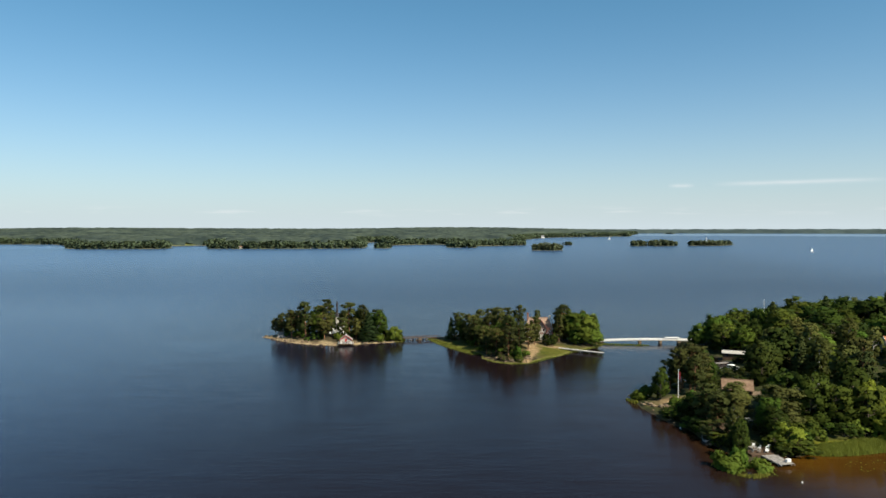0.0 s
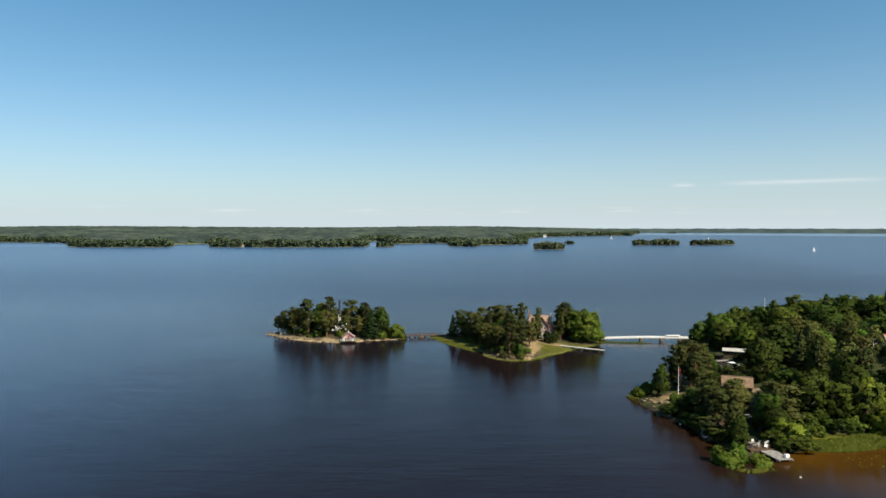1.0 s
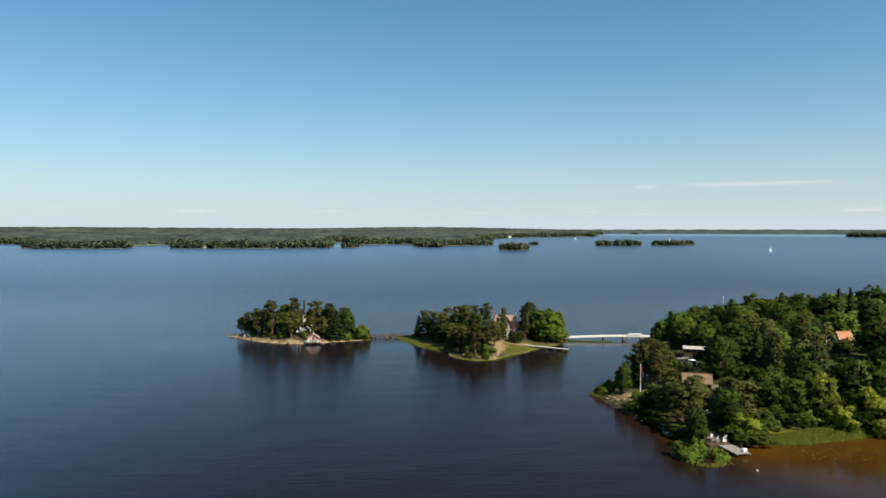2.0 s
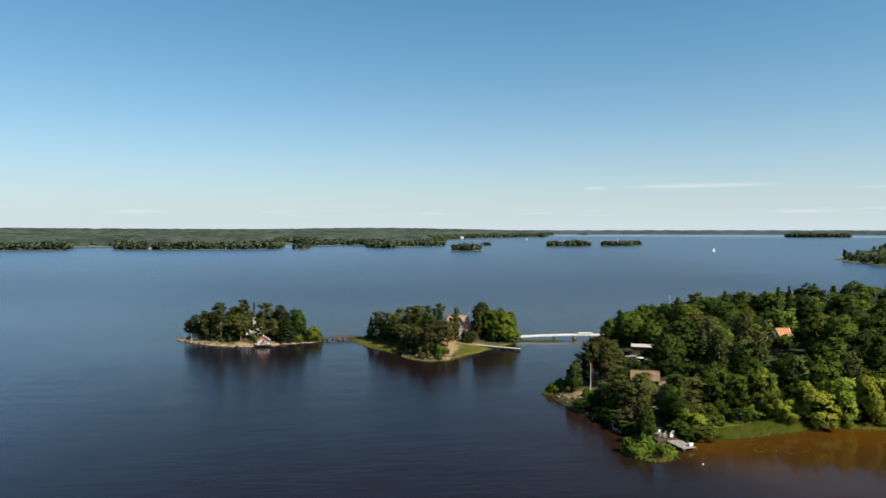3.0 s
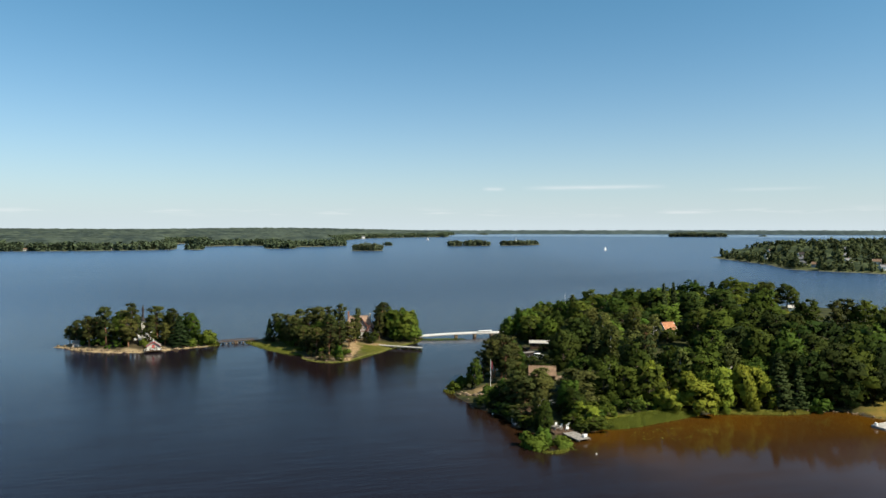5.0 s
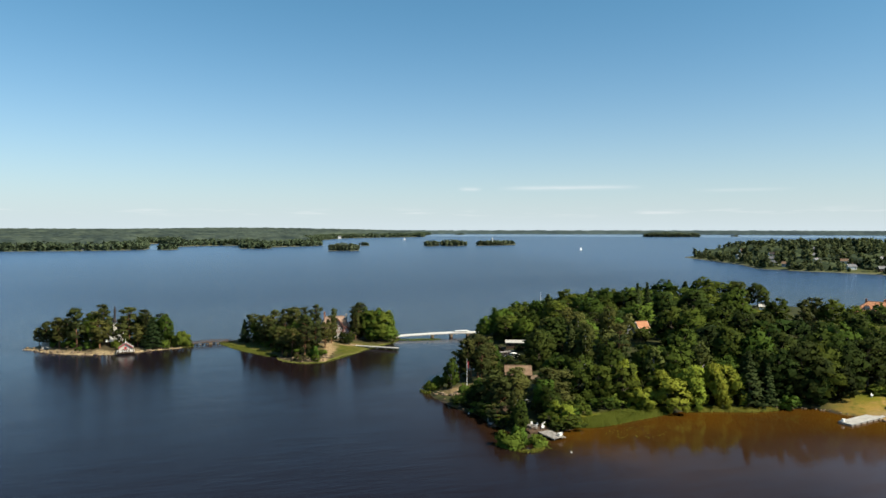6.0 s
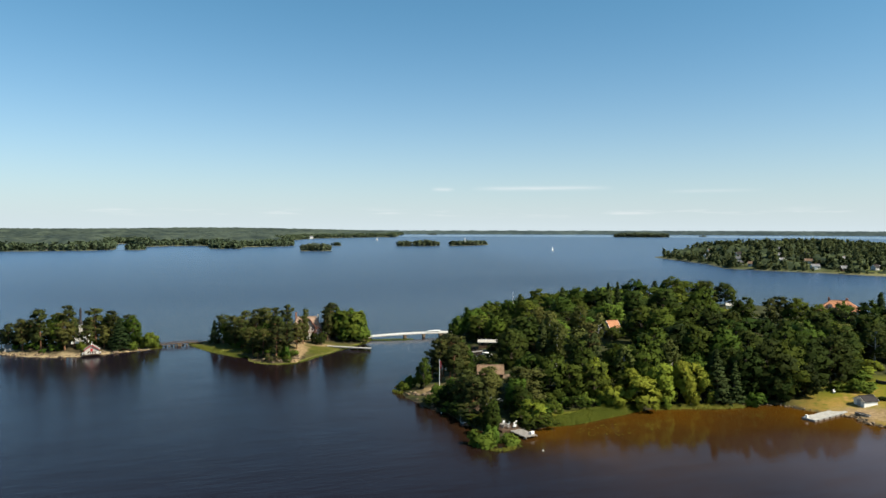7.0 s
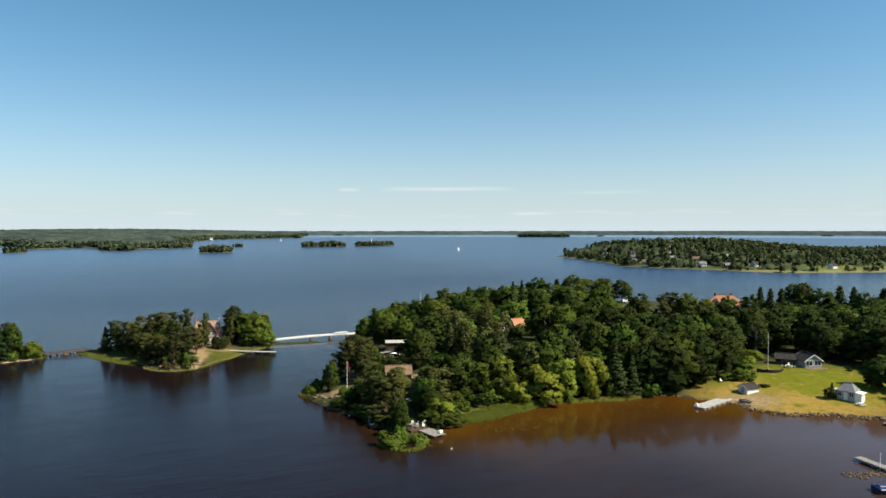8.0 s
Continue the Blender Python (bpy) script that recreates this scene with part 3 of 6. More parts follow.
# the lake: one sheet to the horizon, closely meshed by the shallow bay
def lake():
    out = 5 * (1.10 ** np.arange(1, 54) - 1) / 0.10
    xs = np.concatenate([-240 - out[::-1], np.arange(-240, 301, 5), 300 + out])
    ys = np.concatenate([20 - 4 * out[:36][::-1], np.arange(20, 401, 5), 400 + out])
    gx, gy = np.meshgrid(xs, ys)
    idx = np.arange(gx.size).reshape(gx.shape)
    quads = np.stack([idx[:-1, :-1], idx[:-1, 1:], idx[1:, 1:], idx[1:, :-1]], -1).reshape(-1, 4)
    me = mesh_of("water", np.stack([gx, gy, np.zeros_like(gx)], -1).reshape(-1, 3), quads, WATER)
    d = -signed(MAIN, gx, gy)
    shallow = np.clip(1.1 - d / (8 + 36 * np.clip((gx - 64) / 14, 0, 1)), 0, 1) ** 1.2 * np.clip(0.15 + (gx - 56) / 16, 0, 1) * np.clip((215 - gy) / 40, 0, 1)
    shallow = np.maximum(shallow, 0.5 * np.clip(1.0 - d / 100, 0, 1) * np.clip((gx - 50) / 40, 0, 1) * np.clip((200 - gy) / 40, 0, 1))
    ease = np.clip((gy - 215) / 330, 0, 1)
    lee = np.clip((-gx - 15) / 190, 0, 1)
    shallow = np.maximum(shallow, 0.13 * np.clip(1.0 - d / 45, 0, 1) * np.clip((235 - gy) / 40, 0, 1))
    for isle in (ISLE_A, ISLE_B):
        shallow = np.maximum(shallow, 0.02 * np.clip(1.0 + signed(isle, gx, gy) / 40, 0, 1))
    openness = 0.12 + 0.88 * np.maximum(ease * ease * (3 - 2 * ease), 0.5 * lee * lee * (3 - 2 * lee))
    # Sky reflection painted paler into the far, left-hand and cape-side water.
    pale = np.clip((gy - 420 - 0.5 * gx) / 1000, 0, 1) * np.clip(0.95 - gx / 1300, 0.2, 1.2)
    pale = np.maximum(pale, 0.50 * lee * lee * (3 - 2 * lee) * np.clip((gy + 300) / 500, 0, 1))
    # Where sky reflected off the lawn's and bay's water is painted in.
    sky_wash = np.clip((d + 4 - 24 * np.clip((gy - 108) / 18, 0, 1)) / 22, 0, 1) * np.clip((gx - 98) / 60, 0, 1) * np.clip((140 - gy) / 30, 0, 1)
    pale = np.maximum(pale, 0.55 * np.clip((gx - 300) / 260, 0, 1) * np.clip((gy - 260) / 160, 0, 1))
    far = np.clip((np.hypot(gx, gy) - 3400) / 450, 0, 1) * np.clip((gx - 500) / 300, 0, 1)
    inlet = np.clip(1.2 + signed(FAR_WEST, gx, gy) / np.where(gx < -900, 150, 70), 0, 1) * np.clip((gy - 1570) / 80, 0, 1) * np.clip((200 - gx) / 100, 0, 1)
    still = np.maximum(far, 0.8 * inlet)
    # The far strip's bright horizon reflection is painted in as well.
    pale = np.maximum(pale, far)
    bay = np.clip((gx - 64) / 22, 0, 1) * np.clip((180 - gy) / 20, 0, 1) * np.clip((80 - d) / 40, 0, 1)
    for isle in (ISLE_A, ISLE_B):
        bay = np.maximum(bay, 0.55 * np.clip(1.3 + signed(isle, gx, gy) / 40, 0, 1) * np.clip((295 - gy) / 12, 0, 1))
    bay = np.maximum(bay, 0.5 * np.clip(1.2 - d / 35, 0, 1) * np.clip((210 - gy) / 20, 0, 1))
    for key, values in (("shallow", shallow), ("open", openness), ("pale", pale), ("still", still), ("sky_wash", sky_wash), ("lee", bay)):
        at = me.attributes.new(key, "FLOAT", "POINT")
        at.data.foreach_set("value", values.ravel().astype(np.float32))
    return tagged(new("water", me), "dark tea-coloured lake water with light ripples", "water", "", "structure")


lake()


# ---- far shores ----
def spread_points(poly, spacing, rng, inner=0.0, outer=1e9):
    """Scattered places inside a shoreline, between inner and outer metres from it."""
    p = np.array(poly, float)
    xs = np.arange(p[:, 0].min(), p[:, 0].max(), spacing)
    ys = np.arange(p[:, 1].min(), p[:, 1].max(), spacing)
    gx, gy = np.meshgrid(xs, ys)
    gx = (gx + rng.uniform(-0.45, 0.45, gx.shape) * spacing).ravel()
    gy = (gy + rng.uniform(-0.45, 0.45, gy.shape) * spacing).ravel()
    d = signed(poly, gx, gy)
    keep = (d > inner) & (d < outer)
    return gx[keep], gy[keep]


def unit(v):
    return v / np.maximum(np.linalg.norm(v, axis=-1, keepdims=True), 1e-6)


def leaf_sprays(centres, radii, facing, count, size, rng, droop=0.0, loose=0.35):
    """Leaf sprays over clumps: small three-cornered leaves that face outwards, unevenly. Returns corners and light normals, (3n, 3) each."""
    k = len(centres)
    u = unit(rng.normal(size=(k, count, 3)))
    u[..., 2] = np.where((u[..., 2] < -0.3) & (rng.random((k, count)) < 0.7), -u[..., 2], u[..., 2])
    pos = centres[:, None] + u * radii[:, None] * (1.0 - 0.55 * rng.random((k, count, 1)) + loose * rng.random((k, count, 1)) ** 3)
    nrm = unit(u + rng.normal(size=u.shape) * 0.5 + (0, 0, 0.25))
    side = unit(np.cross(nrm, rng.normal(size=u.shape)))
    up = np.cross(nrm, side)
    if droop:
        up = unit(up + (0, 0, -droop))
    s = size * (0.55 + 0.9 * rng.random((k, count, 1)))
    corners = np.stack([pos - side * s * 0.52 - up * s * 0.35, pos + side * s * 0.52 - up * s * 0.35, pos + up * s * (0.75 + droop)], 2)
    light = facing[:, None] * 0.45 + u * 0.28 + rng.normal(size=u.shape) * 0.16 + (0, 0, 0.12)
    return corners.reshape(-1, 3), np.repeat(light.reshape(-1, 3), 3, axis=0)


def clump_cores(c, rad, rng):
    """The dense inside of each clump: a tumbled, uneven four-sided block. Returns corners (12n, 3)."""
    tips = np.array([(1, 1, 1), (1, -1, -1), (-1, 1, -1), (-1, -1, 1)]) * 0.72
    sides = np.array([(0, 1, 2), (0, 3, 1), (0, 2, 3), (1, 3, 2)])
    out = []
    for centre, r in zip(c, rad):
        turn, _ = np.linalg.qr(rng.normal(size=(3, 3)))
        out.append((tips * rng.uniform(0.8, 1.2, (4, 1)) @ turn * r + centre)[sides.ravel()])
    return np.concatenate(out)


def lobed(rng, h, r, low, high, hull, lobes, each, lobe_r, flat, clump_r=0.44, inner=0.2, fill=0):
    """Clumps gathered into the lobes of a crown: centres, radii and the way each one faces."""
    c, rad, way = [], [], []
    for i in range(lobes):
        f = (i + 0.5) / lobes
        a = i * 2.399 + rng.uniform(-0.6, 0.6)
        k = hull(f) * r * (rng.uniform(0.5, 0.74) if rng.random() > inner else rng.uniform(0.1, 0.35))
        z = h * (low + (high - low) * f + rng.uniform(-0.035, 0.035))
        big = r * lobe_r * rng.uniform(0.72, 1.28)
        outward = np.array((math.cos(a), math.sin(a), 0.0))
        for j in range(each):
            u = unit(rng.normal(size=3) + outward * 0.55 + (0, 0, 0.35))
            c.append((k * math.cos(a) + u[0] * big * 0.8, k * math.sin(a) + u[1] * big * 0.8, z + u[2] * big * 0.8 * flat))
            q = big * clump_r * (0.6 + 0.8 * rng.random())
            rad.append((q, q, q * rng.uniform(0.65, 0.95)))
            way.append(u)
    for i in range(fill):
        f, a = (i + rng.random()) / fill, i * 2.399 + rng.uniform(-0.8, 0.8)
        k = hull(f) * r * rng.uniform(0.72, 0.92)
        c.append((k * math.cos(a), k * math.sin(a), h * (low + (high - low) * f)))
        q = r * lobe_r * clump_r * rng.uniform(0.6, 1.2)
        rad.append((q, q, q * 0.9))
        way.append(unit(np.array((math.cos(a), math.sin(a), 0.5))))
    return c, rad, way


def crown_shape(kind, rng, h, w, leaves=60, size=0.5, clumps=1.0, cores=True):
    """Clump centres for one crown of height h and width w, rooted at the origin; then its leaves and their light normals."""
    r = w / 2
    many = math.sqrt(clumps)
    loose, droop = 0.4, 0.0
    if kind == "leaf":
        c, rad, way = lobed(rng, h, r, 0.15, 0.84, lambda f: math.sin(math.pi * min(1, 0.26 + 0.66 * f)) ** 0.6, max(5, int(16 * many)), max(2, int(6 * many)), 0.44, 0.95, 0.54, 0.15, int(30 * many))
    elif kind == "willow":
        c, rad, way = lobed(rng, h, r, 0.06, 0.82, lambda f: 1.2 * math.sin(math.pi * (0.40 + 0.52 * f)) ** 0.5, max(5, int(12 * many)), max(2, int(12 * many)), 0.48, 0.95, 0.44, 0.05, int(6 * many))
        droop = 0.35
    elif kind == "birch":
        c, rad, way = lobed(rng, h, r, 0.22, 0.90, lambda f: math.sin(math.pi * (0.24 + 0.70 * f)) ** 0.9, max(5, int(19 * many)), max(2, int(5 * many)), 0.36, 1.1, 0.54)
        droop, loose = 0.5, 0.8
    elif kind == "pine":
        c, rad, way = lobed(rng, h, r, 0.26, 0.92, lambda f: math.sin(math.pi * (0.26 + 0.62 * f)) ** 0.7 * rng.uniform(0.75, 1.25), max(5, int(20 * many)), max(2, int(5 * many)), 0.40, 0.55, 0.54, 0.15)
        loose = 1.0
    elif kind == "spruce":
        c, rad, way = [], [], []
        n = int(64 * clumps)
        for i in range(n):
            f = ((i + 0.5) / n) ** 1.15
            a = i * 2.399 + rng.uniform(-0.3, 0.3)
            k = r * (1 - f) * rng.uniform(0.45, 0.95)
            c.append((k * math.cos(a), k * math.sin(a), h * (0.06 + 0.90 * f) - k * 0.15))
            q = r * (0.36 * (1 - f) + 0.06) * rng.uniform(0.75, 1.25)
            rad.append((q, q, q * 0.5))
            way.append((math.cos(a) * 0.8, math.sin(a) * 0.8, 0.6))
        droop, loose = 0.25, 0.6
    else:
        c, rad, way = lobed(rng, h, r, 0.08, 0.72, lambda f: 1.15 * math.sqrt(1 - (f * 0.85) ** 2), max(4, int(9 * many)), max(2, int(4 * many)), 0.5, 0.95, 0.58, 0.1, int(12 * many))
    c, rad, way = np.array(c), np.array(rad), np.array(way)
    sprays, turned = leaf_sprays(c, rad, way, leaves, size, rng, droop, loose)
    if cores:
        blocks = clump_cores(c, rad * 0.72, rng)
        sprays = np.concatenate([sprays, blocks])
        turned = np.concatenate([turned, np.repeat(way, 12, axis=0) * 0.5])
    out = (sprays - (0, 0, h * 0.45)) / (r, r, h * 0.5)
    return c, sprays, turned + unit(out) * 0.62


def leaves_for(n):
    return np.arange(n).reshape(-1, 3)


def face_leaves(me, normals):
    """Lets leaves take the light as parts of a rounded crown."""
    me.normals_split_custom_set_from_vertices(unit(normals).astype(np.float32))
    return me


def woods(name, label, xs, ys, zs, rng, kinds, tall, mat, leaves, size, clumps, uneven=(0.5, 1.3)):
    """A far wood: many small crowns in one mesh."""
    models = []
    for kind, share in kinds:
        for v in range(4):
            _, q, nrm = crown_shape(kind, rng, 1.0, {"leaf": 0.75, "pine": 0.50, "spruce": 0.34, "birch": 0.5}[kind], leaves, size * (0.8 if kind == "spruce" else 1.0), clumps, False)
            models.append((q, share, nrm))
    share = np.array([m[1] for m in models], float)
    pick = rng.choice(len(models), size=len(xs), p=share / share.sum())
    out, facing = [], []
    for i in range(len(xs)):
        h = tall * rng.uniform(*uneven)
        a = rng.uniform(0, 6.28)
        q, nrm = models[pick[i]][0], models[pick[i]][2]
        ca, sa = math.cos(a), math.sin(a)
        out.append(np.stack([q[:, 0] * ca - q[:, 1] * sa, q[:, 0] * sa + q[:, 1] * ca, q[:, 2]], -1) * h + (xs[i], ys[i], zs[i] - 0.3))
        facing.append(np.stack([nrm[:, 0] * ca - nrm[:, 1] * sa, nrm[:, 0] * sa + nrm[:, 1] * ca, nrm[:, 2]], -1))
    verts = np.concatenate(out)
    return tagged(new(name, face_leaves(mesh_of(name, verts, leaves_for(len(verts)), mat, True), np.concatenate(facing))), label, "woods", "", "stuff")


def far_land(name, poly, hills, tall, rng, edge_spacing, canopy_step, label, canopy_in=60.0, rough=1.0, canopy=None):
    """A far shore: ground, a front row of crowns and, behind it, a bumpy roof of treetops."""
    def height(x, y):
        d = signed(poly, x, y)
        z = 0.6 + np.minimum(np.maximum(d, 0), 60) * (0.05 if tall > 20 or tall < 16.5 else 0.13)
        for cx, cy, rx, ry, top in hills:
            z = z + top * np.exp(-((x - cx) / rx) ** 2 - ((y - cy) / ry) ** 2) * np.clip(d / 60, 0, 1)
        return np.where(d > 0, z, np.maximum(-2, 0.6 + d * 0.2))
    step = canopy_step
    land(name, label, poly, height, step * 1.8, FAR_GROUND, lambda x, y: np.clip(1.6 - np.hypot((x + 690) / 70, (y - 1800) / 90), 0, 1), 9.0 if edge_spacing else 1.0, step * 4)
    x, y = spread_points(poly, edge_spacing or 50.0, rng, 1.0, min(canopy_in + 12, 60))
    keep = (wobble(x, y, 60.0, 3) > -1.05) & (np.hypot((x + 690) / 60, (y - 1790) / 80) > 1)
    x, y = x[keep], y[keep]
    if edge_spacing:
        woods("far_woods", "far mixed woods along the " + ("lake shore"), x, y, height(x, y), rng, (("leaf", 4), ("pine", 2), ("spruce", 2), ("birch", 2)), tall * 0.74, FAR_HAZE_LEAF, 2, 0.64, 0.19, (0.72, 1.05))
    p = np.array(poly, float)
    gx, gy = np.meshgrid(np.arange(p[:, 0].min(), p[:, 0].max() + step, step), np.arange(p[:, 1].min(), p[:, 1].max() + step, step))
    d = signed(poly, gx, gy)
    start = 11.0 if edge_spacing else -1.5 * step
    bulk = np.clip((d - start) / (step * (1.2 if edge_spacing else 2.2)), 0, 1)
    z = height(gx, gy) + bulk * (tall * 0.70 + rng.uniform(-0.30, 0.30, gx.shape) * tall * rough + wobble(gx, gy, 70.0, 2) * tall * 0.12)
    gx, gy = gx + rng.uniform(-0.35, 0.35, gx.shape) * step, gy + rng.uniform(-0.35, 0.35, gy.shape) * step
    idx = np.arange(gx.size).reshape(gx.shape)
    quads = np.stack([idx[:-1, :-1], idx[:-1, 1:], idx[1:, 1:], idx[1:, :-1]], -1).reshape(-1, 4)
    quads = quads[(d.ravel()[quads] > start - step * 0.9).all(1) & (d.ravel()[quads] > start + 2.0).any(1)]
    if len(quads):
        me = mesh_of("far_canopy", np.stack([gx, gy, z], -1).reshape(-1, 3), quads, canopy or FAR_HAZE_CANOPY)
        tagged(new("far_canopy", me), "far closed canopy of mixed forest treetops", "woods", "", "stuff")


FAR = np.random.default_rng(11)
far_land("far_shore_west", FAR_WEST,
         [(-1000, 2950, 1000, 600, 16), (100, 3600, 700, 500, 19), (-1900, 3200, 700, 600, 15), (-300, 2500, 300, 200, 9), (-1250, 2450, 250, 160, 10)], 16.6, FAR, 9.4, 14.0, "far low wooded shore across the lake", 24.0)
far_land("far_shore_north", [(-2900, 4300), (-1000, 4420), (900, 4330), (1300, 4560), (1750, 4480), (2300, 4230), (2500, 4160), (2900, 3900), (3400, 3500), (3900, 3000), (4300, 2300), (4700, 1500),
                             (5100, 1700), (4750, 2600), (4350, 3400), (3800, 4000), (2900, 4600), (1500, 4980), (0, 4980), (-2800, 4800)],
         [], 27.0, FAR, None, 18.0, "farthest wooded shore on the horizon", 10.0, 0.35, NORTH_HAZE_CANOPY)
for poly, tall in (([(-157, 1535), (-133, 1514), (-118, 1535), (-120, 1570), (-155, 1570)], 13.0), ([(178, 1372), (215, 1362), (238, 1372), (246, 1398), (228, 1416), (190, 1406)], 15.0), ([(303, 1745), (320, 1736), (338, 1750), (320, 1768)], 10.0),
                   ([(457, 1655), (480, 1648), (496, 1660), (494, 1690), (465, 1690)], 15.0), ([(505, 1660), (535, 1652), (560, 1665), (575, 1672), (555, 1695), (510, 1695)], 16.0),
                   ([(602, 1672), (640, 1660), (680, 1675), (742, 1735), (730, 1745), (670, 1720), (615, 1700)], 13.0),
                   ([(1945, 2950), (2040, 2880), (2190, 2840), (2230, 2900), (2060, 3010)], 20.0), ([(2463, 2960), (2506, 2930), (2520, 2960)], 9.0), ([(3610, 2430), (3690, 2390), (3700, 2420)], 9.0),
                   ([(1330, 4150), (1390, 4120), (1420, 4150)], 9.0)):
    far_land("islet", poly, [], tall, FAR, 7.4, 6.0, "small wooded islet far out in the lake", 1e6)

# the built-up cape across the sound
CAPE = [(690, 928), (651, 812), (622, 716), (580, 647), (592, 602), (620, 551), (632, 501), (648, 472), (696, 448), (753, 430), (900, 380), (1100, 300),
        (1400, 300), (1500, 600), (1250, 800), (1000, 900), (860, 960), (760, 970)]


def cape_height(x, y):
    d = signed(CAPE, x, y) + 2.0 * wobble(x, y, 14.0)
    z = 0.5 + np.minimum(np.maximum(d, 0), 40) * 0.06
    for cx, cy, rx, ry, top in ((800, 735, 170, 170, 19), (705, 860, 60, 60, 5), (1240, 560, 110, 120, 6)):
        z = z + top * np.exp(-((x - cx) / rx) ** 2 - ((y - cy) / ry) ** 2) * np.clip(d / 60, 0, 1)
    return np.where(d > 0, z, np.maximum(-2, 0.5 + d * 0.2))


HEIGHTS["cape"] = cape_height
CAPE_HOMES = [(716, 700), (700, 640), (640, 622), (655, 598), (642, 540), (664, 522), (742, 540), (760, 520), (664, 775), (830, 505), (672, 655), (690, 800), (610, 655), (668, 720), (700, 590), (606, 632), (634, 570), (724, 470), (640, 690)]


def cape_woods():
    rng = np.random.default_rng(5)
    land("ground_cape", "wooded cape with meadows and cottages across the sound", CAPE, cape_height, 8.0, FAR_GROUND,
         lambda x, y: np.clip(1.6 - np.hypot((x - 720) / 160, (y - 470) / 60), 0, 1), 2.5, 16.0)
    x, y = spread_points(CAPE, 6.9, rng, 2.0, 330.0)
    d = signed(CAPE, x, y)
    keep = ((x < 690) | (d > 44) | (rng.random(len(x)) < 0.05)) & ((d > 26) | (rng.random(len(x)) < 0.16) | (rng.random(len(x)) < 0.72) & ((y > 530) | (x < 640))) & (wobble(x, y, 26.0, 1) > -0.42) & ((rng.random(len(x)) < 0.62) | (wobble(x, y, 40.0, 5) > 0.1) | (d > 150)) & (x < 1.8 * y + 30) & ((y < 830) | (x < 790))
    for hx, hy in CAPE_HOMES:
        keep &= (np.hypot(x - hx, y - hy) > 8) & (np.hypot(x - hx + 9, y - hy + 7) > 5.5)
    x, y = x[keep], y[keep]
    woods("cape_woods", "mixed pines and broadleaf trees covering the cape", x, y, cape_height(x, y), rng, (("leaf", 3), ("pine", 5), ("spruce", 6), ("birch", 4)), 9.2, CAPE_HAZE_LEAF, 4, 0.20, 0.24, (0.35, 1.45))
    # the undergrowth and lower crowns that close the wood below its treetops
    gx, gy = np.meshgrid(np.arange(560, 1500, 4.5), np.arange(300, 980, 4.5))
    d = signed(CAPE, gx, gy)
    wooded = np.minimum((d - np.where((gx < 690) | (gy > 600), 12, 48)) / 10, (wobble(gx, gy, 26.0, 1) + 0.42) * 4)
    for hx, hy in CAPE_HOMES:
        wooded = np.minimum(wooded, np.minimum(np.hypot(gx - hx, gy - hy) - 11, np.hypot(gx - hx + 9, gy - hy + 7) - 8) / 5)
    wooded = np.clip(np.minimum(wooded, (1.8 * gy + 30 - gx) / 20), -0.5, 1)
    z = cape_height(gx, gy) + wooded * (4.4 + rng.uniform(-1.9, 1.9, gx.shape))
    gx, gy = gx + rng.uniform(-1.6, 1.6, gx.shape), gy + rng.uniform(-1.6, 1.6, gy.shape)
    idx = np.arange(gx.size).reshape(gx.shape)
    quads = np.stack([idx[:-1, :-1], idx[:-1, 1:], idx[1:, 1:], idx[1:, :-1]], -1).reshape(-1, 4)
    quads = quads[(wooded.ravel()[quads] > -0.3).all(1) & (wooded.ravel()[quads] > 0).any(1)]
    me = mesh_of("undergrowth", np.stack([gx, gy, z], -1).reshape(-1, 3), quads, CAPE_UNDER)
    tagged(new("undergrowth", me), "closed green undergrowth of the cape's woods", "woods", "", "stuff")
    # clumps that come down to the water
    x, y = spread_points(CAPE, 6.0, rng, 1.0, 14.0)
    keep = (wobble(x, y, 17.0, 6) > 0.15) & (np.hypot(x, y) < 1100)
    x, y = x[keep], y[keep]
    woods("shore_trees", "clumps of alder and willow along the cape's waterline", x, y, cape_height(x, y), rng, (("leaf", 5), ("birch", 2)), 6.0, CAPE_HAZE_LEAF, 4, 0.22, 0.24, (0.4, 1.3))


cape_woods()


# ---- houses ----
def window(parent, x, y, z, w, h, rz, frame_mat):
    """A framed window on a wall, its middle's foot at x, y, z and its face turned to local -y after rz."""
    bm = bmesh.new()
    for dx, dz, sx, sz in ((-w / 2, 0, 0.09, h), (w / 2, 0, 0.09, h), (0, -0.045, w + 0.09, 0.09), (0, h - 0.045, w + 0.09, 0.09), (0, 0.02, 0.05, h - 0.05)):
        box(bm, dx, 0, dz, sx, 0.10, sz)
    fr = part("window", bm, frame_mat, parent)
    fr.matrix_local = pose(x, y, z, 0, 0, rz)
    bm = bmesh.new()
    box(bm, 0, 0.015, 0.04, w - 0.08, 0.03, h - 0.10)
    part("pane", bm, GLASS, fr)
    return fr


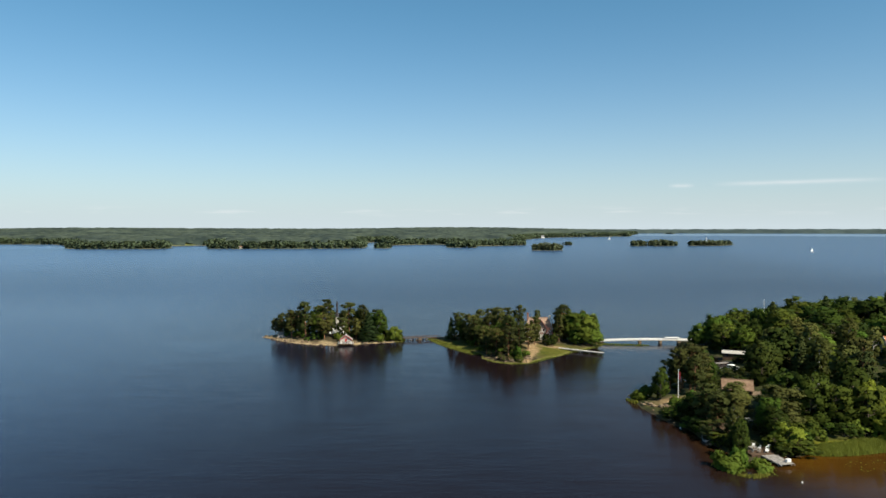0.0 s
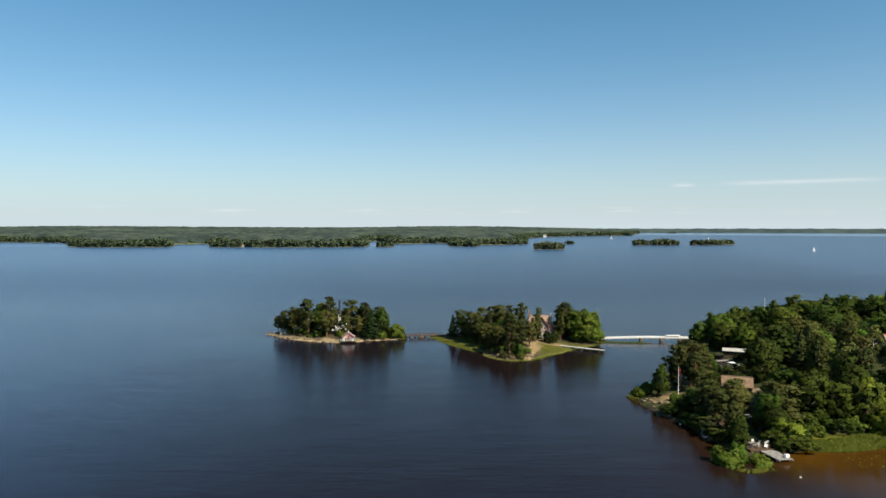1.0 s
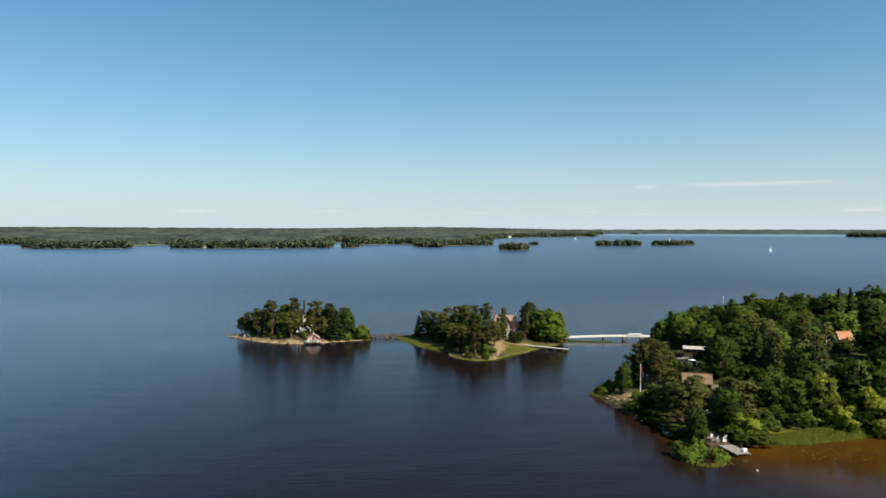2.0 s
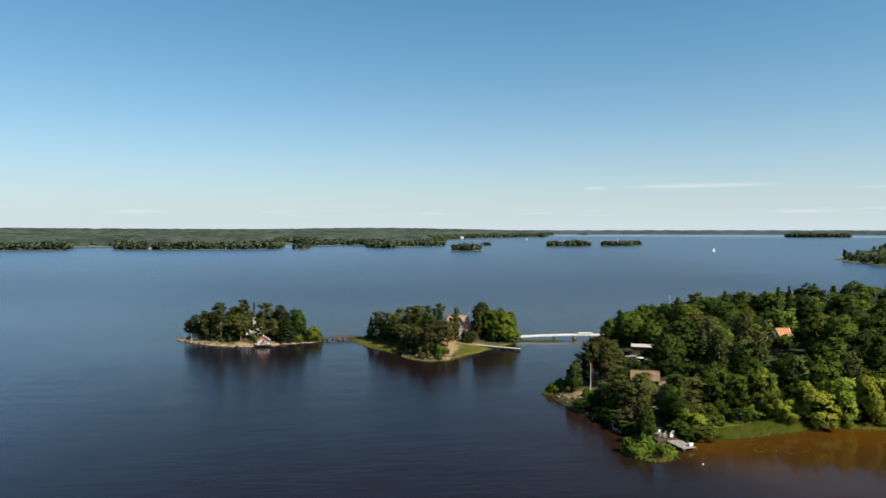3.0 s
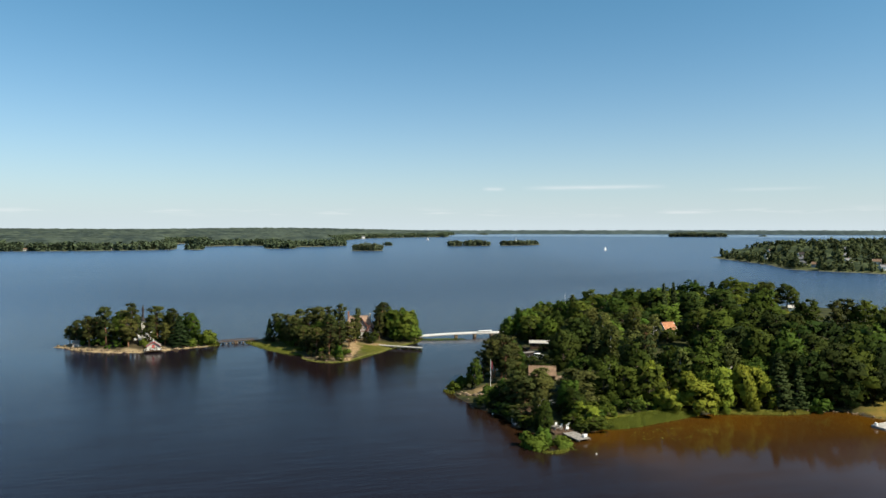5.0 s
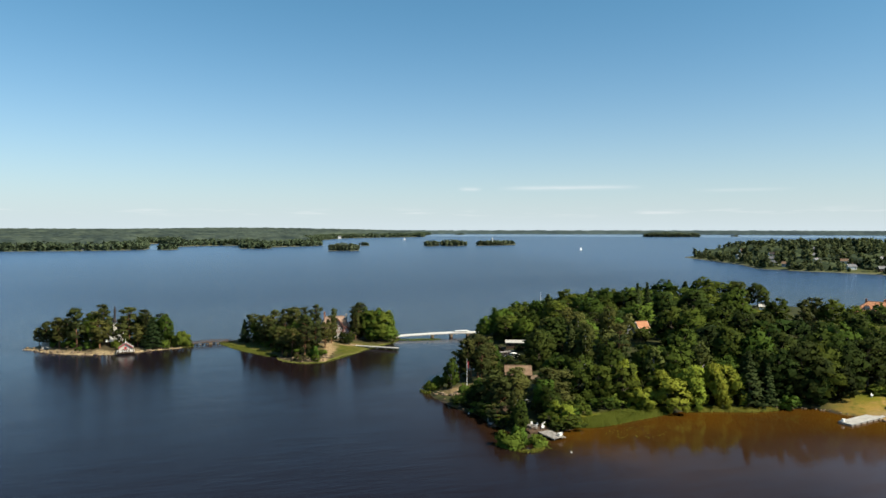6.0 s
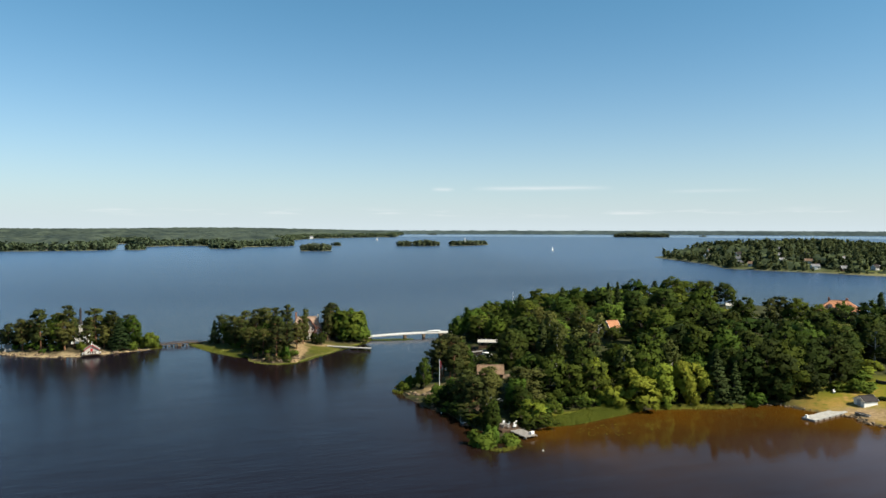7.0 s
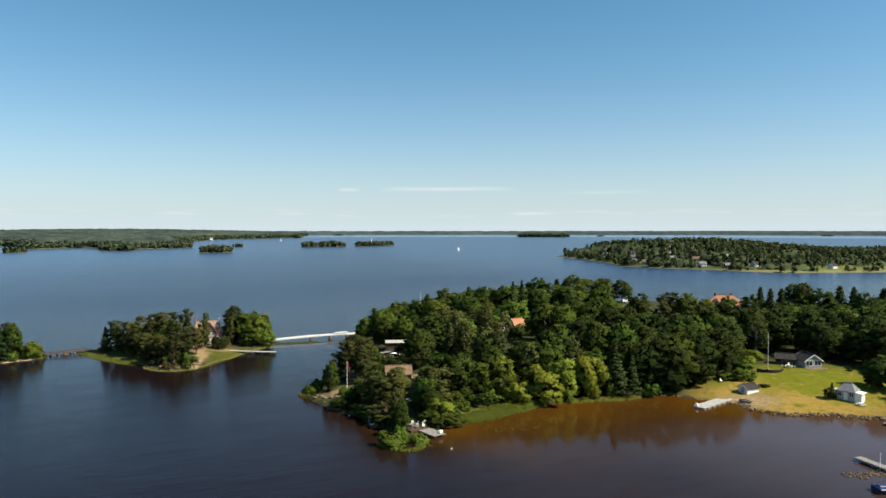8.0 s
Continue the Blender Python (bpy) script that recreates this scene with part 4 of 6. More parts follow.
def house(name, label, x, y, z, rz, length, depth, wall_h, roof_h, wall_mat, roof_mat, trim_mat, front=3, storeys=1, chimney=True, hip=0.0, over=0.45, timber=None, door=True, ends=1, group="", category="house"):
    """A house with a ridge along its length; its front looks to local -y."""
    ob = thing(name, pose(x, y, z, 0, 0, rz), label, category, group)
    bm = bmesh.new()
    a, b = length / 2, depth / 2
    box(bm, 0, 0, -0.8, length, depth, wall_h + 0.8)
    if not hip:
        for sx in (-a, a - 0.2):
            f = [bm.verts.new(p) for p in ((sx, -b, wall_h), (sx, b, wall_h), (sx, 0, wall_h + roof_h * 0.97))]
            g = [bm.verts.new((v.co.x + 0.2, v.co.y, v.co.z)) for v in f]
            bm.faces.new(f), bm.faces.new(g[::-1])
            for i in range(3):
                j = (i + 1) % 3
                bm.faces.new((f[i], g[i], g[j], f[j]))
    part("wall", bm, wall_mat, ob)
    bm = bmesh.new()
    drop = roof_h / b * over
    e, t = a + over * 0.8, wall_h + roof_h + 0.12
    r = e - hip
    for s in (-1, 1):
        slab(bm, [(-e, s * (b + over), wall_h - drop + 0.12), (e, s * (b + over), wall_h - drop + 0.12), (r, 0, t), (-r, 0, t)], 0.16)
    if hip:
        for s in (-1, 1):
            lo, hi = wall_h - drop + 0.115, t - 0.005
            top = [bm.verts.new(p) for p in ((s * e, -b - over, lo), (s * e, b + over, lo), (s * r, 0, hi))]
            bm.faces.new(top)
    roof = part("roof", bm, roof_mat, ob)
    bm = bmesh.new()
    beam(bm, (-r - 0.02, 0, t + 0.05), (r + 0.02, 0, t + 0.05), 0.28, 0.14)
    part("ridge", bm, roof_mat, roof)
    if not hip:
        for s in (-1, 1):
            bm = bmesh.new()
            for q in (-1, 1):
                beam(bm, (s * (e + 0.03), q * (b + over), wall_h - drop - 0.02), (s * (e + 0.03), 0, t - 0.10), 0.06, 0.26)
            part("bargeboard", bm, trim_mat, roof)
    for k in range(storeys):
        base = 0.95 + k * 2.7
        tall = min(1.2, wall_h - base - 0.1)
        for i in range(front):
            u = -a + (i + 0.5) * length / front
            if door and k == 0 and i == front // 2:
                bm = bmesh.new()
                box(bm, 0, 0, 0, 0.95, 0.09, min(2.05, wall_h - 0.08))
                d = part("door", bm, trim_mat, ob)
                d.matrix_local = pose(u, -b - 0.03, 0.05)
                bm = bmesh.new()
                box(bm, 0.36, -0.07, 1.0, 0.05, 0.06, 0.14)
                part("door_handle", bm, METAL, d)
            else:
                window(ob, u, -b - 0.03, base, 1.05, tall, 0, trim_mat)
        for i in range(ends):
            v = -b + (i + 0.5) * depth / ends
            window(ob, a + 0.03, v, base, 1.0, tall, 90, trim_mat)
            window(ob, -a - 0.03, v, base, 1.0, tall, -90, trim_mat)
    if timber:
        for i in range(front + 1):
            u = -a + i * length / front
            bm = bmesh.new()
            box(bm, u, -b - 0.02, 0, 0.18, 0.08, wall_h - 0.02)
            part("timber_post", bm, timber, ob)
        for zz in (0.1, wall_h * 0.5, wall_h - 0.25):
            bm = bmesh.new()
            box(bm, 0, -b - 0.025, zz, length, 0.07, 0.18)
            part("timber_rail", bm, timber, ob)
        for s in (-1, 1):
            bm = bmesh.new()
            for q in (-1, 1):
                beam(bm, (s * (a + 0.03), q * b * 0.9, wall_h + 0.1), (s * (a + 0.03), 0, wall_h + roof_h * 0.85), 0.08, 0.2)
            beam(bm, (s * (a + 0.03), -b, wall_h), (s * (a + 0.03), b, wall_h), 0.07, 0.2)
            part("timber_gable", bm, timber, ob)
    if chimney:
        bm = bmesh.new()
        box(bm, length * 0.18, b * 0.3, wall_h + roof_h * 0.3, 0.6, 0.6, roof_h * 0.7 + 0.9, 0, 0.03)
        box(bm, length * 0.18, b * 0.3, wall_h + roof_h + 0.9, 0.75, 0.75, 0.12)
        part("chimney", bm, BRICK, roof)
    return ob


def on(where, x, y, rz=0.0, lift=0.0):
    return pose(x, y, ground_at(where, x, y) + lift, 0, 0, rz)


# island villa with timbered gables
villa = house("villa", "cream villa with red-brown timbering and a tiled roof among pines", 40.0, 286, ground_at("b", 40.0, 286), -6, 11.4, 7.0, 4.4, 4.1, WARM_WHITE, VILLA_TILE, RED_TIMBER, 5, 2, False, hip=2.2, timber=RED_TIMBER, ends=2)


def cross_gable(parent, x, w, out, wall_h, roof_h, wall_mat, roof_mat, timber, b):
    """A gabled bay on a house's front."""
    bm = bmesh.new()
    box(bm, x, -b - out / 2 + 0.5, -0.8, w, out + 1.0, wall_h + 0.8)
    f = [bm.verts.new(p) for p in ((x - w / 2, -b - out, wall_h), (x + w / 2, -b - out, wall_h), (x, -b - out, wall_h + roof_h))]
    g = [bm.verts.new((v.co.x, v.co.y + out + 2.5, v.co.z)) for v in f]
    bm.faces.new(f), bm.faces.new(g[::-1])
    for i in range(3):
        j = (i + 1) % 3
        bm.faces.new((f[i], g[i], g[j], f[j]))
    bay = part("gable_bay", bm, wall_mat, parent)
    bm = bmesh.new()
    for s in (-1, 1):
        slab(bm, [(x + s * (w / 2 + 0.4), -b - out - 0.5, wall_h - 0.3), (x + s * (w / 2 + 0.4), -b + 2.6, wall_h - 0.3), (x, -b + 2.6, wall_h + roof_h + 0.15), (x, -b - out - 0.5, wall_h + roof_h + 0.15)], 0.15)
    part("bay_roof", bm, roof_mat, bay)
    bm = bmesh.new()
    for s in (-1, 1):
        beam(bm, (x + s * (w / 2 + 0.4), -b - out - 0.54, wall_h - 0.4), (x, -b - out - 0.54, wall_h + roof_h + 0.02), 0.08, 0.34)
    beam(bm, (x - w / 2, -b - out - 0.04, wall_h), (x + w / 2, -b - out - 0.04, wall_h), 0.08, 0.22)
    for s in (-0.75, -0.5, -0.25, 0, 0.25, 0.5, 0.75):
        beam(bm, (x + s * w * 0.62, -b - out - 0.04, wall_h - 2.4), (x + s * w * 0.62, -b - out - 0.04, wall_h + roof_h * (0.75 - 0.7 * abs(s))), 0.07, 0.17)
    beam(bm, (x - w / 2, -b - out - 0.045, wall_h - 2.3), (x + w / 2, -b - out - 0.045, wall_h - 2.3), 0.08, 0.24)
    part("timber_gable", bm, timber, bay)
    for s in (-0.25, 0.25):
        window(parent, x + s * w, -b - out - 0.03, wall_h - 1.5, 0.9, 1.2, 0, WHITE)
        window(parent, x + s * w, -b - out - 0.03, 0.9, 0.9, 1.2, 0, WHITE)


cross_gable(villa, 0.9, 4.4, 1.5, 4.9, 3.3, WARM_WHITE, VILLA_TILE, RED_TIMBER, 3.5)
cross_gable(villa, 4.3, 2.6, 2.6, 3.2, 1.9, WHITE, VILLA_TILE, RED_TIMBER, 3.5)
for dx, dy, top in ((-4.4, 0.4, 10.3), (4.7, 0.6, 9.2)):
    bm = bmesh.new()
    box(bm, dx, dy, 5.0, 0.62, 0.62, top - 5.0, 0, 0.03)
    box(bm, dx, dy, top, 0.80, 0.80, 0.14)
    part("chimney", bm, BRICK if dx < 0 else WARM_WHITE, villa)
bm = bmesh.new()
box(bm, -2.6, -4.6, 2.4, 4.4, 2.4, 0.16)
porch = part("veranda_roof", bm, DARK_ROOF, villa)
for dx in (-4.6, -3.2, -1.9, -0.6):
    bm = bmesh.new()
    box(bm, dx, -5.6, -0.6, 0.15, 0.15, 3.0)
    part("veranda_post", bm, RED_TIMBER, porch)
bm = bmesh.new()
box(bm, -2.6, -5.65, 0.75, 4.2, 0.06, 0.12)
box(bm, -2.6, -5.65, 0.25, 4.2, 0.06, 0.10)
part("veranda_rail", bm, WHITE, porch)

# island house with a slender spire
spire_house = house("spire_house", "white wooden island house with a slender dark spire", -46, 296.5, ground_at("a", -46, 296.5), -6, 6.0, 5.4, 3.8, 2.6, WHITE, DARK_ROOF, WHITE, 3, 1, False)
bm = bmesh.new()
box(bm, 0.4, -2.3, -0.5, 1.1, 1.1, 8.2, 0, 0.05)
tower = part("tower", bm, WARM_WHITE, spire_house)
bm = bmesh.new()
bar(bm, (0.4, -2.3, 7.7), (0.4, -2.3, 9.4), 1.0, 0.32, 8)
bar(bm, (0.4, -2.3, 9.4), (0.4, -2.3, 12.2), 0.36, 0.42, 8)
bar(bm, (0.4, -2.3, 12.2), (0.4, -2.3, 14.3), 0.55, 0.05, 8)
part("spire", bm, DARK_ROOF, tower)

# boathouse on piles with a white gable and a red shield
boathouse = thing("boathouse", pose(-39.9, 279.2, 0, 0, 0, 6), "small white boathouse with a gable standing in the shallows", "boathouse")
for dx in (-2.4, 0.0, 2.4):
    for dy in (-1.6, 1.6):
        bm = bmesh.new()
        bar(bm, (dx, dy, -1.5), (dx, dy, 0.7), 0.14)
        part("pile", bm, BROWN_WOOD, boathouse)
bm = bmesh.new()
box(bm, 0, 0, 0.6, 6.2, 4.6, 0.22)
part("deck", bm, BROWN_WOOD, boathouse)
bm = bmesh.new()
box(bm, 0, 0.3, 0.82, 4.6, 3.4, 1.7)
f = [bm.verts.new(p) for p in ((-2.3, -1.4, 2.52), (2.3, -1.4, 2.52), (0, -1.4, 4.1))]
g = [bm.verts.new((v.co.x, 2.0, v.co.z)) for v in f]
bm.faces.new(f), bm.faces.new(g[::-1])
for i in range(3):
    j = (i + 1) % 3
    bm.faces.new((f[i], g[i], g[j], f[j]))
part("wall", bm, WARM_WHITE, boathouse)
bm = bmesh.new()
for s in (-1, 1):
    slab(bm, [(s * 2.7, -1.8, 2.38), (s * 2.7, 2.3, 2.38), (0, 2.3, 4.28), (0, -1.8, 4.28)], 0.12)
part("roof", bm, GREY_WOOD, boathouse)
bm = bmesh.new()
box(bm, 0, -1.45, 2.0, 0.9, 0.08, 0.9)
bmesh.ops.create_cone(bm, cap_ends=True, segments=4, radius1=0.62, radius2=0.02, depth=0.7, matrix=pose(0, -1.42, 1.75, 180, 0, 45) @ Matrix.Diagonal((1, 0.12, 1, 1)))
part("shield", bm, RED_PAINT, boathouse)
bm = bmesh.new()
box(bm, 0, -1.42, 0.84, 3.0, 0.08, 1.05)
part("boat_door", bm, BROWN_WOOD, boathouse)
for s in (-1, 1):
    bm = bmesh.new()
    beam(bm, (s * 2.6, -1.86, 2.36), (0, -1.86, 4.2), 0.06, 0.22)
    part("bargeboard", bm, RED_PAINT, boathouse)
bm = bmesh.new()
bar(bm, (0, -1.6, 4.2), (0, -1.6, 5.6), 0.16, 0.04)
part("finial", bm, WHITE, boathouse)
for i in range(9):
    bm = bmesh.new()
    box(bm, -3.0 + i * 0.75, -2.2, 0.82, 0.08, 0.08, 0.9)
    part("rail_post", bm, WHITE, boathouse)
for zz in (1.2, 1.68):
    bm = bmesh.new()
    box(bm, 0, -2.2, zz, 6.1, 0.07, 0.09)
    part("rail", bm, WHITE, boathouse)

# mainland houses
house("cottage", "low brown cottage with a brown tiled roof on the point", 80.8, 187.0, ground_at("main", 80.8, 187.0) - 0.3, -20, 7.4, 5.6, 2.1, 1.9, BROWN_WOOD, BROWN_TILE, BROWN_WOOD, 4, 1, False)
house("dark_cottage", "dark brown cottage with a felt roof near the footbridge", 118.5, 262, ground_at("main", 118.5, 262), -24, 9.0, 6.0, 2.4, 2.0, BROWN_WOOD, DARK_ROOF, BROWN_WOOD, 3, 1, False)
house("orange_roofed_house", "white house with a bright orange tiled roof deep in the wood", 152, 231, ground_at("main", 152, 231) + 0.6, 4, 4.8, 4.4, 2.4, 2.3, WARM_WHITE, ORANGE_TILE, WHITE, 3, 1, False)
house("wood_house", "small dark-roofed house with a white chimney in the wood", 168, 242, ground_at("main", 168, 242), 10, 4.2, 3.6, 2.0, 1.6, GREY_PAINT, DARK_ROOF, WHITE, 3, 1, True)
manor = house("manor", "large cream manor with a hipped orange tiled roof above trees", 257, 218, ground_at("main", 257, 218) - 0.3, -48, 16.0, 11.0, 6.6, 3.6, WARM_WHITE, ORANGE_TILE, WHITE, 6, 2, True, hip=5.0)
for dx in (-3.6, 0.0, 3.6):
    bm = bmesh.new()
    box(bm, dx, -3.6, 7.2, 1.7, 2.0, 1.5)
    dormer = part("dormer", bm, WARM_WHITE, manor)
    bm = bmesh.new()
    for q in (-1, 1):
        slab(bm, [(dx + q * 1.1, -4.8, 8.6), (dx + q * 1.1, -2.4, 8.6), (dx, -2.4, 9.4), (dx, -4.8, 9.4)], 0.1)
    part("dormer_roof", bm, ORANGE_TILE, dormer)
for dx in (-4.0, 2.6):
    bm = bmesh.new()
    box(bm, dx, 0.6, 8.6, 0.8, 0.8, 2.8, 0, 0.03)
    part("chimney", bm, BRICK, manor)
house("garden_house", "small white garden house by a clearing on the hill", 232.5, 255, ground_at("main", 232.5, 255), -40, 3.6, 3.0, 1.9, 0.8, WHITE, WARM_WHITE, WHITE, 3, 1, False)
grey = house("grey_house", "grey wooden house with a wide gable facing the lawn", 200.5, 138, ground_at("main", 200.5, 138), 68, 6.0, 5.4, 2.3, 1.8, GREY_PAINT, DARK_ROOF, WHITE, 3, 1, False, ends=0, door=False)
for v in (-1.4, 1.4):
    window(grey, -3.03, v, 0.7, 2.1, 1.5, -90, WHITE)
window(grey, -3.03, 0.0, 2.5, 0.9, 0.8, -90, WHITE)
house("side_wing", "low dark-roofed annexe beside the grey house", 197.4, 143.6, ground_at("main", 197.4, 143.6), -52, 5.4, 4.2, 2.0, 1.3, BROWN_WOOD, DARK_ROOF, BROWN_WOOD, 3, 1, False, category="annexe")
hut = house("shore_hut", "pale grey boat hut with a dark felt roof by the jetty", 164.5, 131, ground_at("main", 164.5, 131), -4, 4.4, 3.3, 1.35, 0.95, WHITE, DARK_ROOF, WARM_WHITE, 0, 1, False, over=0.3, ends=0, category="hut")
bm = bmesh.new()
box(bm, -2.22, 0, 0, 0.08, 1.1, 1.5)
part("door", bm, GREY_PAINT, hut)
# Walls are painted grey to carry the shade on the cottage's front.
white_cottage = house("white_cottage", "white waterside cottage, its front's shade painted grey, with a white glazed porch", 180.6, 112.4, ground_at("main", 180.6, 112.4), -74, 4.2, 4.2, 2.5, 1.8, GREY_PAINT, PALE_ROOF, WHITE, 3, 1, False, hip=1.4, over=0.25)
bm = bmesh.new()
box(bm, 2.9, -0.5, -0.5, 1.7, 3.0, 2.6)
part("porch", bm, WHITE, white_cottage)
bm = bmesh.new()
slab(bm, [(2.12, -2.3, 2.4), (4.1, -2.3, 2.2), (4.1, 1.2, 2.2), (2.12, 1.2, 2.4)], 0.12)
part("porch_roof", bm, WHITE, white_cottage)
bm = bmesh.new()
box(bm, -2.8, 1.2, -0.5, 1.5, 2.2, 2.4)
part("lean_to", bm, WHITE, white_cottage)
bm = bmesh.new()
slab(bm, [(-3.75, 0.0, 1.95), (-2.12, 0.0, 2.3), (-2.12, 2.45, 2.3), (-3.75, 2.45, 1.95)], 0.1)
part("lean_to_roof", bm, WHITE, white_cottage)
house("marina_shed", "long brown boat shed with a pale sheet roof by the inlet", 106.5, 244.5, ground_at("main", 106.5, 244.5) - 0.2, -22, 11.0, 3.2, 2.3, 0.55, BROWN_WOOD, PALE_WOOD, BROWN_WOOD, 4, 1, False, category="shed")
house("thatched_hut", "little brown hut with a mossy brown roof at the waterside", 63.5, 156, ground_at("main", 63.5, 156), -20, 3.6, 3.0, 1.5, 1.0, BROWN_WOOD, BROWN_WOOD, BROWN_WOOD, 1, 1, False, door=True, ends=0, category="hut")
CAPE_WALLS = (GREY_PAINT, WHITE, WHITE, WARM_WHITE, BROWN_WOOD)
for i, (hx, hy) in enumerate(CAPE_HOMES):
    w = CAPE_WALLS[i % 5]
    house("cape_cottage", "%s cottage among trees on the cape" % ("grey wooden", "white wooden", "white wooden", "cream rendered", "brown wooden")[i % 5], hx, hy, ground_at("cape", hx, hy), -50 + 25 * (i % 3), 12.0 if i == 0 else 8.0, 6.0, 3.2, 2.4, w,
          (GREY_ROOF, DARK_ROOF, GREY_ROOF, BROWN_TILE)[i % 4], WHITE, 3, 1, True, group="cottages on the cape")
house("islet_house", "white house on a far wooded islet", 632, 1685, 1.5, 0, 10.0, 7.0, 4.0, 3.0, WHITE, BROWN_TILE, WHITE, 3, 1, False)
house("far_shore_house", "white house on the far lake shore", 402, 2742, 2.0, 0, 12.0, 8.0, 6.0, 4.0, WHITE, GREY_ROOF, WHITE, 3, 1, False)
for i, (hx, hy) in enumerate(((-474, 1518), (-448, 1513), (-362, 1512), (-290, 1514), (58, 1558))):
    house("lakeside_house", "pale house on the far wooded shore", hx, hy, 1.0, 10 * i - 20, 9.0, 6.0, 3.0, 2.2, (WHITE, WARM_WHITE)[i % 2], (GREY_ROOF, BROWN_TILE)[i % 2], WHITE, 3, 1, False, group="houses on the far shore")
light_house = thing("beacon", pose(650, 1680, 1.0), "slim white beacon on a far islet", "beacon")
bm = bmesh.new()
bar(bm, (0, 0, -1), (0, 0, 19), 1.3, 0.9, 12)
part("tower", bm, WHITE, light_house)
bm = bmesh.new()
bar(bm, (0, 0, 19), (0, 0, 20.6), 1.2, 0.5, 12)
part("lantern", bm, DARK_ROOF, light_house)


# ---- trees ----
NOMINAL = {"leaf": (14.0, 10.0), "lime": (14.0, 10.0), "dark": (14.0, 10.0), "pine": (14.0, 6.5), "spruce": (14.0, 5.0), "birch": (14.0, 8.0), "willow": (10.0, 9.0), "bush": (3.5, 4.5)}
LOOKS = {"leaf": (LEAF, BARK, "green broadleaf tree with a rounded full crown", "tree"), "lime": (LIME, BARK, "bright green broadleaf tree with a dense domed crown", "tree"),
         "dark": (DARK_SHADED_LEAF, BARK, "broadleaf tree with a dense heavy crown, shade deepened into its green", "tree"),
         "pine": (PINE, PINE_BARK, "dark olive pine with clumped needles and bare trunk", "pine"), "spruce": (SPRUCE, BARK, "dark pointed spruce with drooping boughs", "spruce"),
         "birch": (BIRCH, BIRCH_BARK, "pale grey-green birch with hanging twigs", "birch"), "willow": (WILLOW, BARK, "yellow-green willow with billowing clumps at the waterside", "willow"),
         "bush": (LIME, BARK, "low rounded green bush", "bush")}
MODELS = {}


def tree_model(kind, v, fine):
    """Trunk-with-limbs and crown meshes of one model."""
    rng = np.random.default_rng(100 + 17 * v + sum(map(ord, kind)))
    h, w = NOMINAL[kind]
    shape = "leaf" if kind in ("lime", "dark") else kind
    leaves = {"leaf": 32, "pine": 44, "spruce": 50, "birch": 42, "willow": 36, "bush": 44}[shape]
    centres, q, nrm = crown_shape(shape, rng, h, w, int(leaves * (0.4, 0.42, 0.9)[fine]), (0.66, 0.54, 0.42)[fine] * {"spruce": 0.9, "pine": 0.8, "birch": 0.8}.get(kind, 1.0), (0.5, 1.0, 1.0)[fine])
    crown = face_leaves(mesh_of("crown", q, leaves_for(len(q)), LOOKS[kind][0], True), nrm)
    bm = bmesh.new()
    top = h * {"leaf": 0.75, "pine": 0.93, "spruce": 0.98, "birch": 0.9, "willow": 0.7, "bush": 0.5}[shape]
    r = h * 0.018 + 0.05
    bend = [(0, 0, -0.6), (rng.uniform(-0.15, 0.15), rng.uniform(-0.15, 0.15), top * 0.35), (rng.uniform(-0.3, 0.3), rng.uniform(-0.3, 0.3), top * 0.7), (rng.uniform(-0.3, 0.3), rng.uniform(-0.3, 0.3), top)]
    for i in range(3):
        bar(bm, bend[i], bend[i + 1], r * (1 - 0.3 * i), r * (1 - 0.3 * (i + 1)), 7)
    for c in centres[::9 if kind == "birch" else 5]:
        foot = min(c[2] * 0.8, top * 0.95)
        bar(bm, (0, 0, foot), (c[0] * 0.9, c[1] * 0.9, c[2]), r * 0.35, r * 0.1, 4)
    trunk = bpy.data.meshes.new("trunk")
    bm.to_mesh(trunk)
    bm.free()
    trunk.materials.append(LOOKS[kind][1])
    return trunk, crown


PLANT = random.Random(3)


def plant(kind, x, y, z, h, w, group, fine=True, label=""):
    """A tree of that height and crown width: the first of a model is built, the others are copies."""
    v = PLANT.randrange(4)
    if kind == "spruce" and h > 10:
        w, h = w * 1.3, h * 0.98
    if kind in ("leaf", "lime", "dark") and not fine and h > 7 and w < 11:
        w *= 1.2
    key = (kind, v, 2 if fine else 0 if h < 4.6 else 1)
    nh, nw = NOMINAL[kind]
    stretch = PLANT.uniform(0.92, 1.08)
    size = Vector((w / nw * stretch, w / nw / stretch, h / nh))
    m = pose(x, y, z, PLANT.uniform(-2, 2), PLANT.uniform(-2, 2), PLANT.uniform(0, 360))
    if key not in MODELS:
        ob = thing(LOOKS[kind][3], m, label or LOOKS[kind][2], LOOKS[kind][3], group)
        trunk, crown = tree_model(*key)
        part("trunk", trunk, None, ob), part("crown", crown, None, ob)
        MODELS[key] = ob
    else:
        ob = copy_thing(MODELS[key], m)
        tagged(ob, label or LOOKS[kind][2], "", group)
    ob.scale = size
    return ob


def grove(where, group, rows, fine=True):
    for kind, x, y, h, w in rows:
        plant(kind, x, y, ground_at(where, x, y), h, w, group, fine)


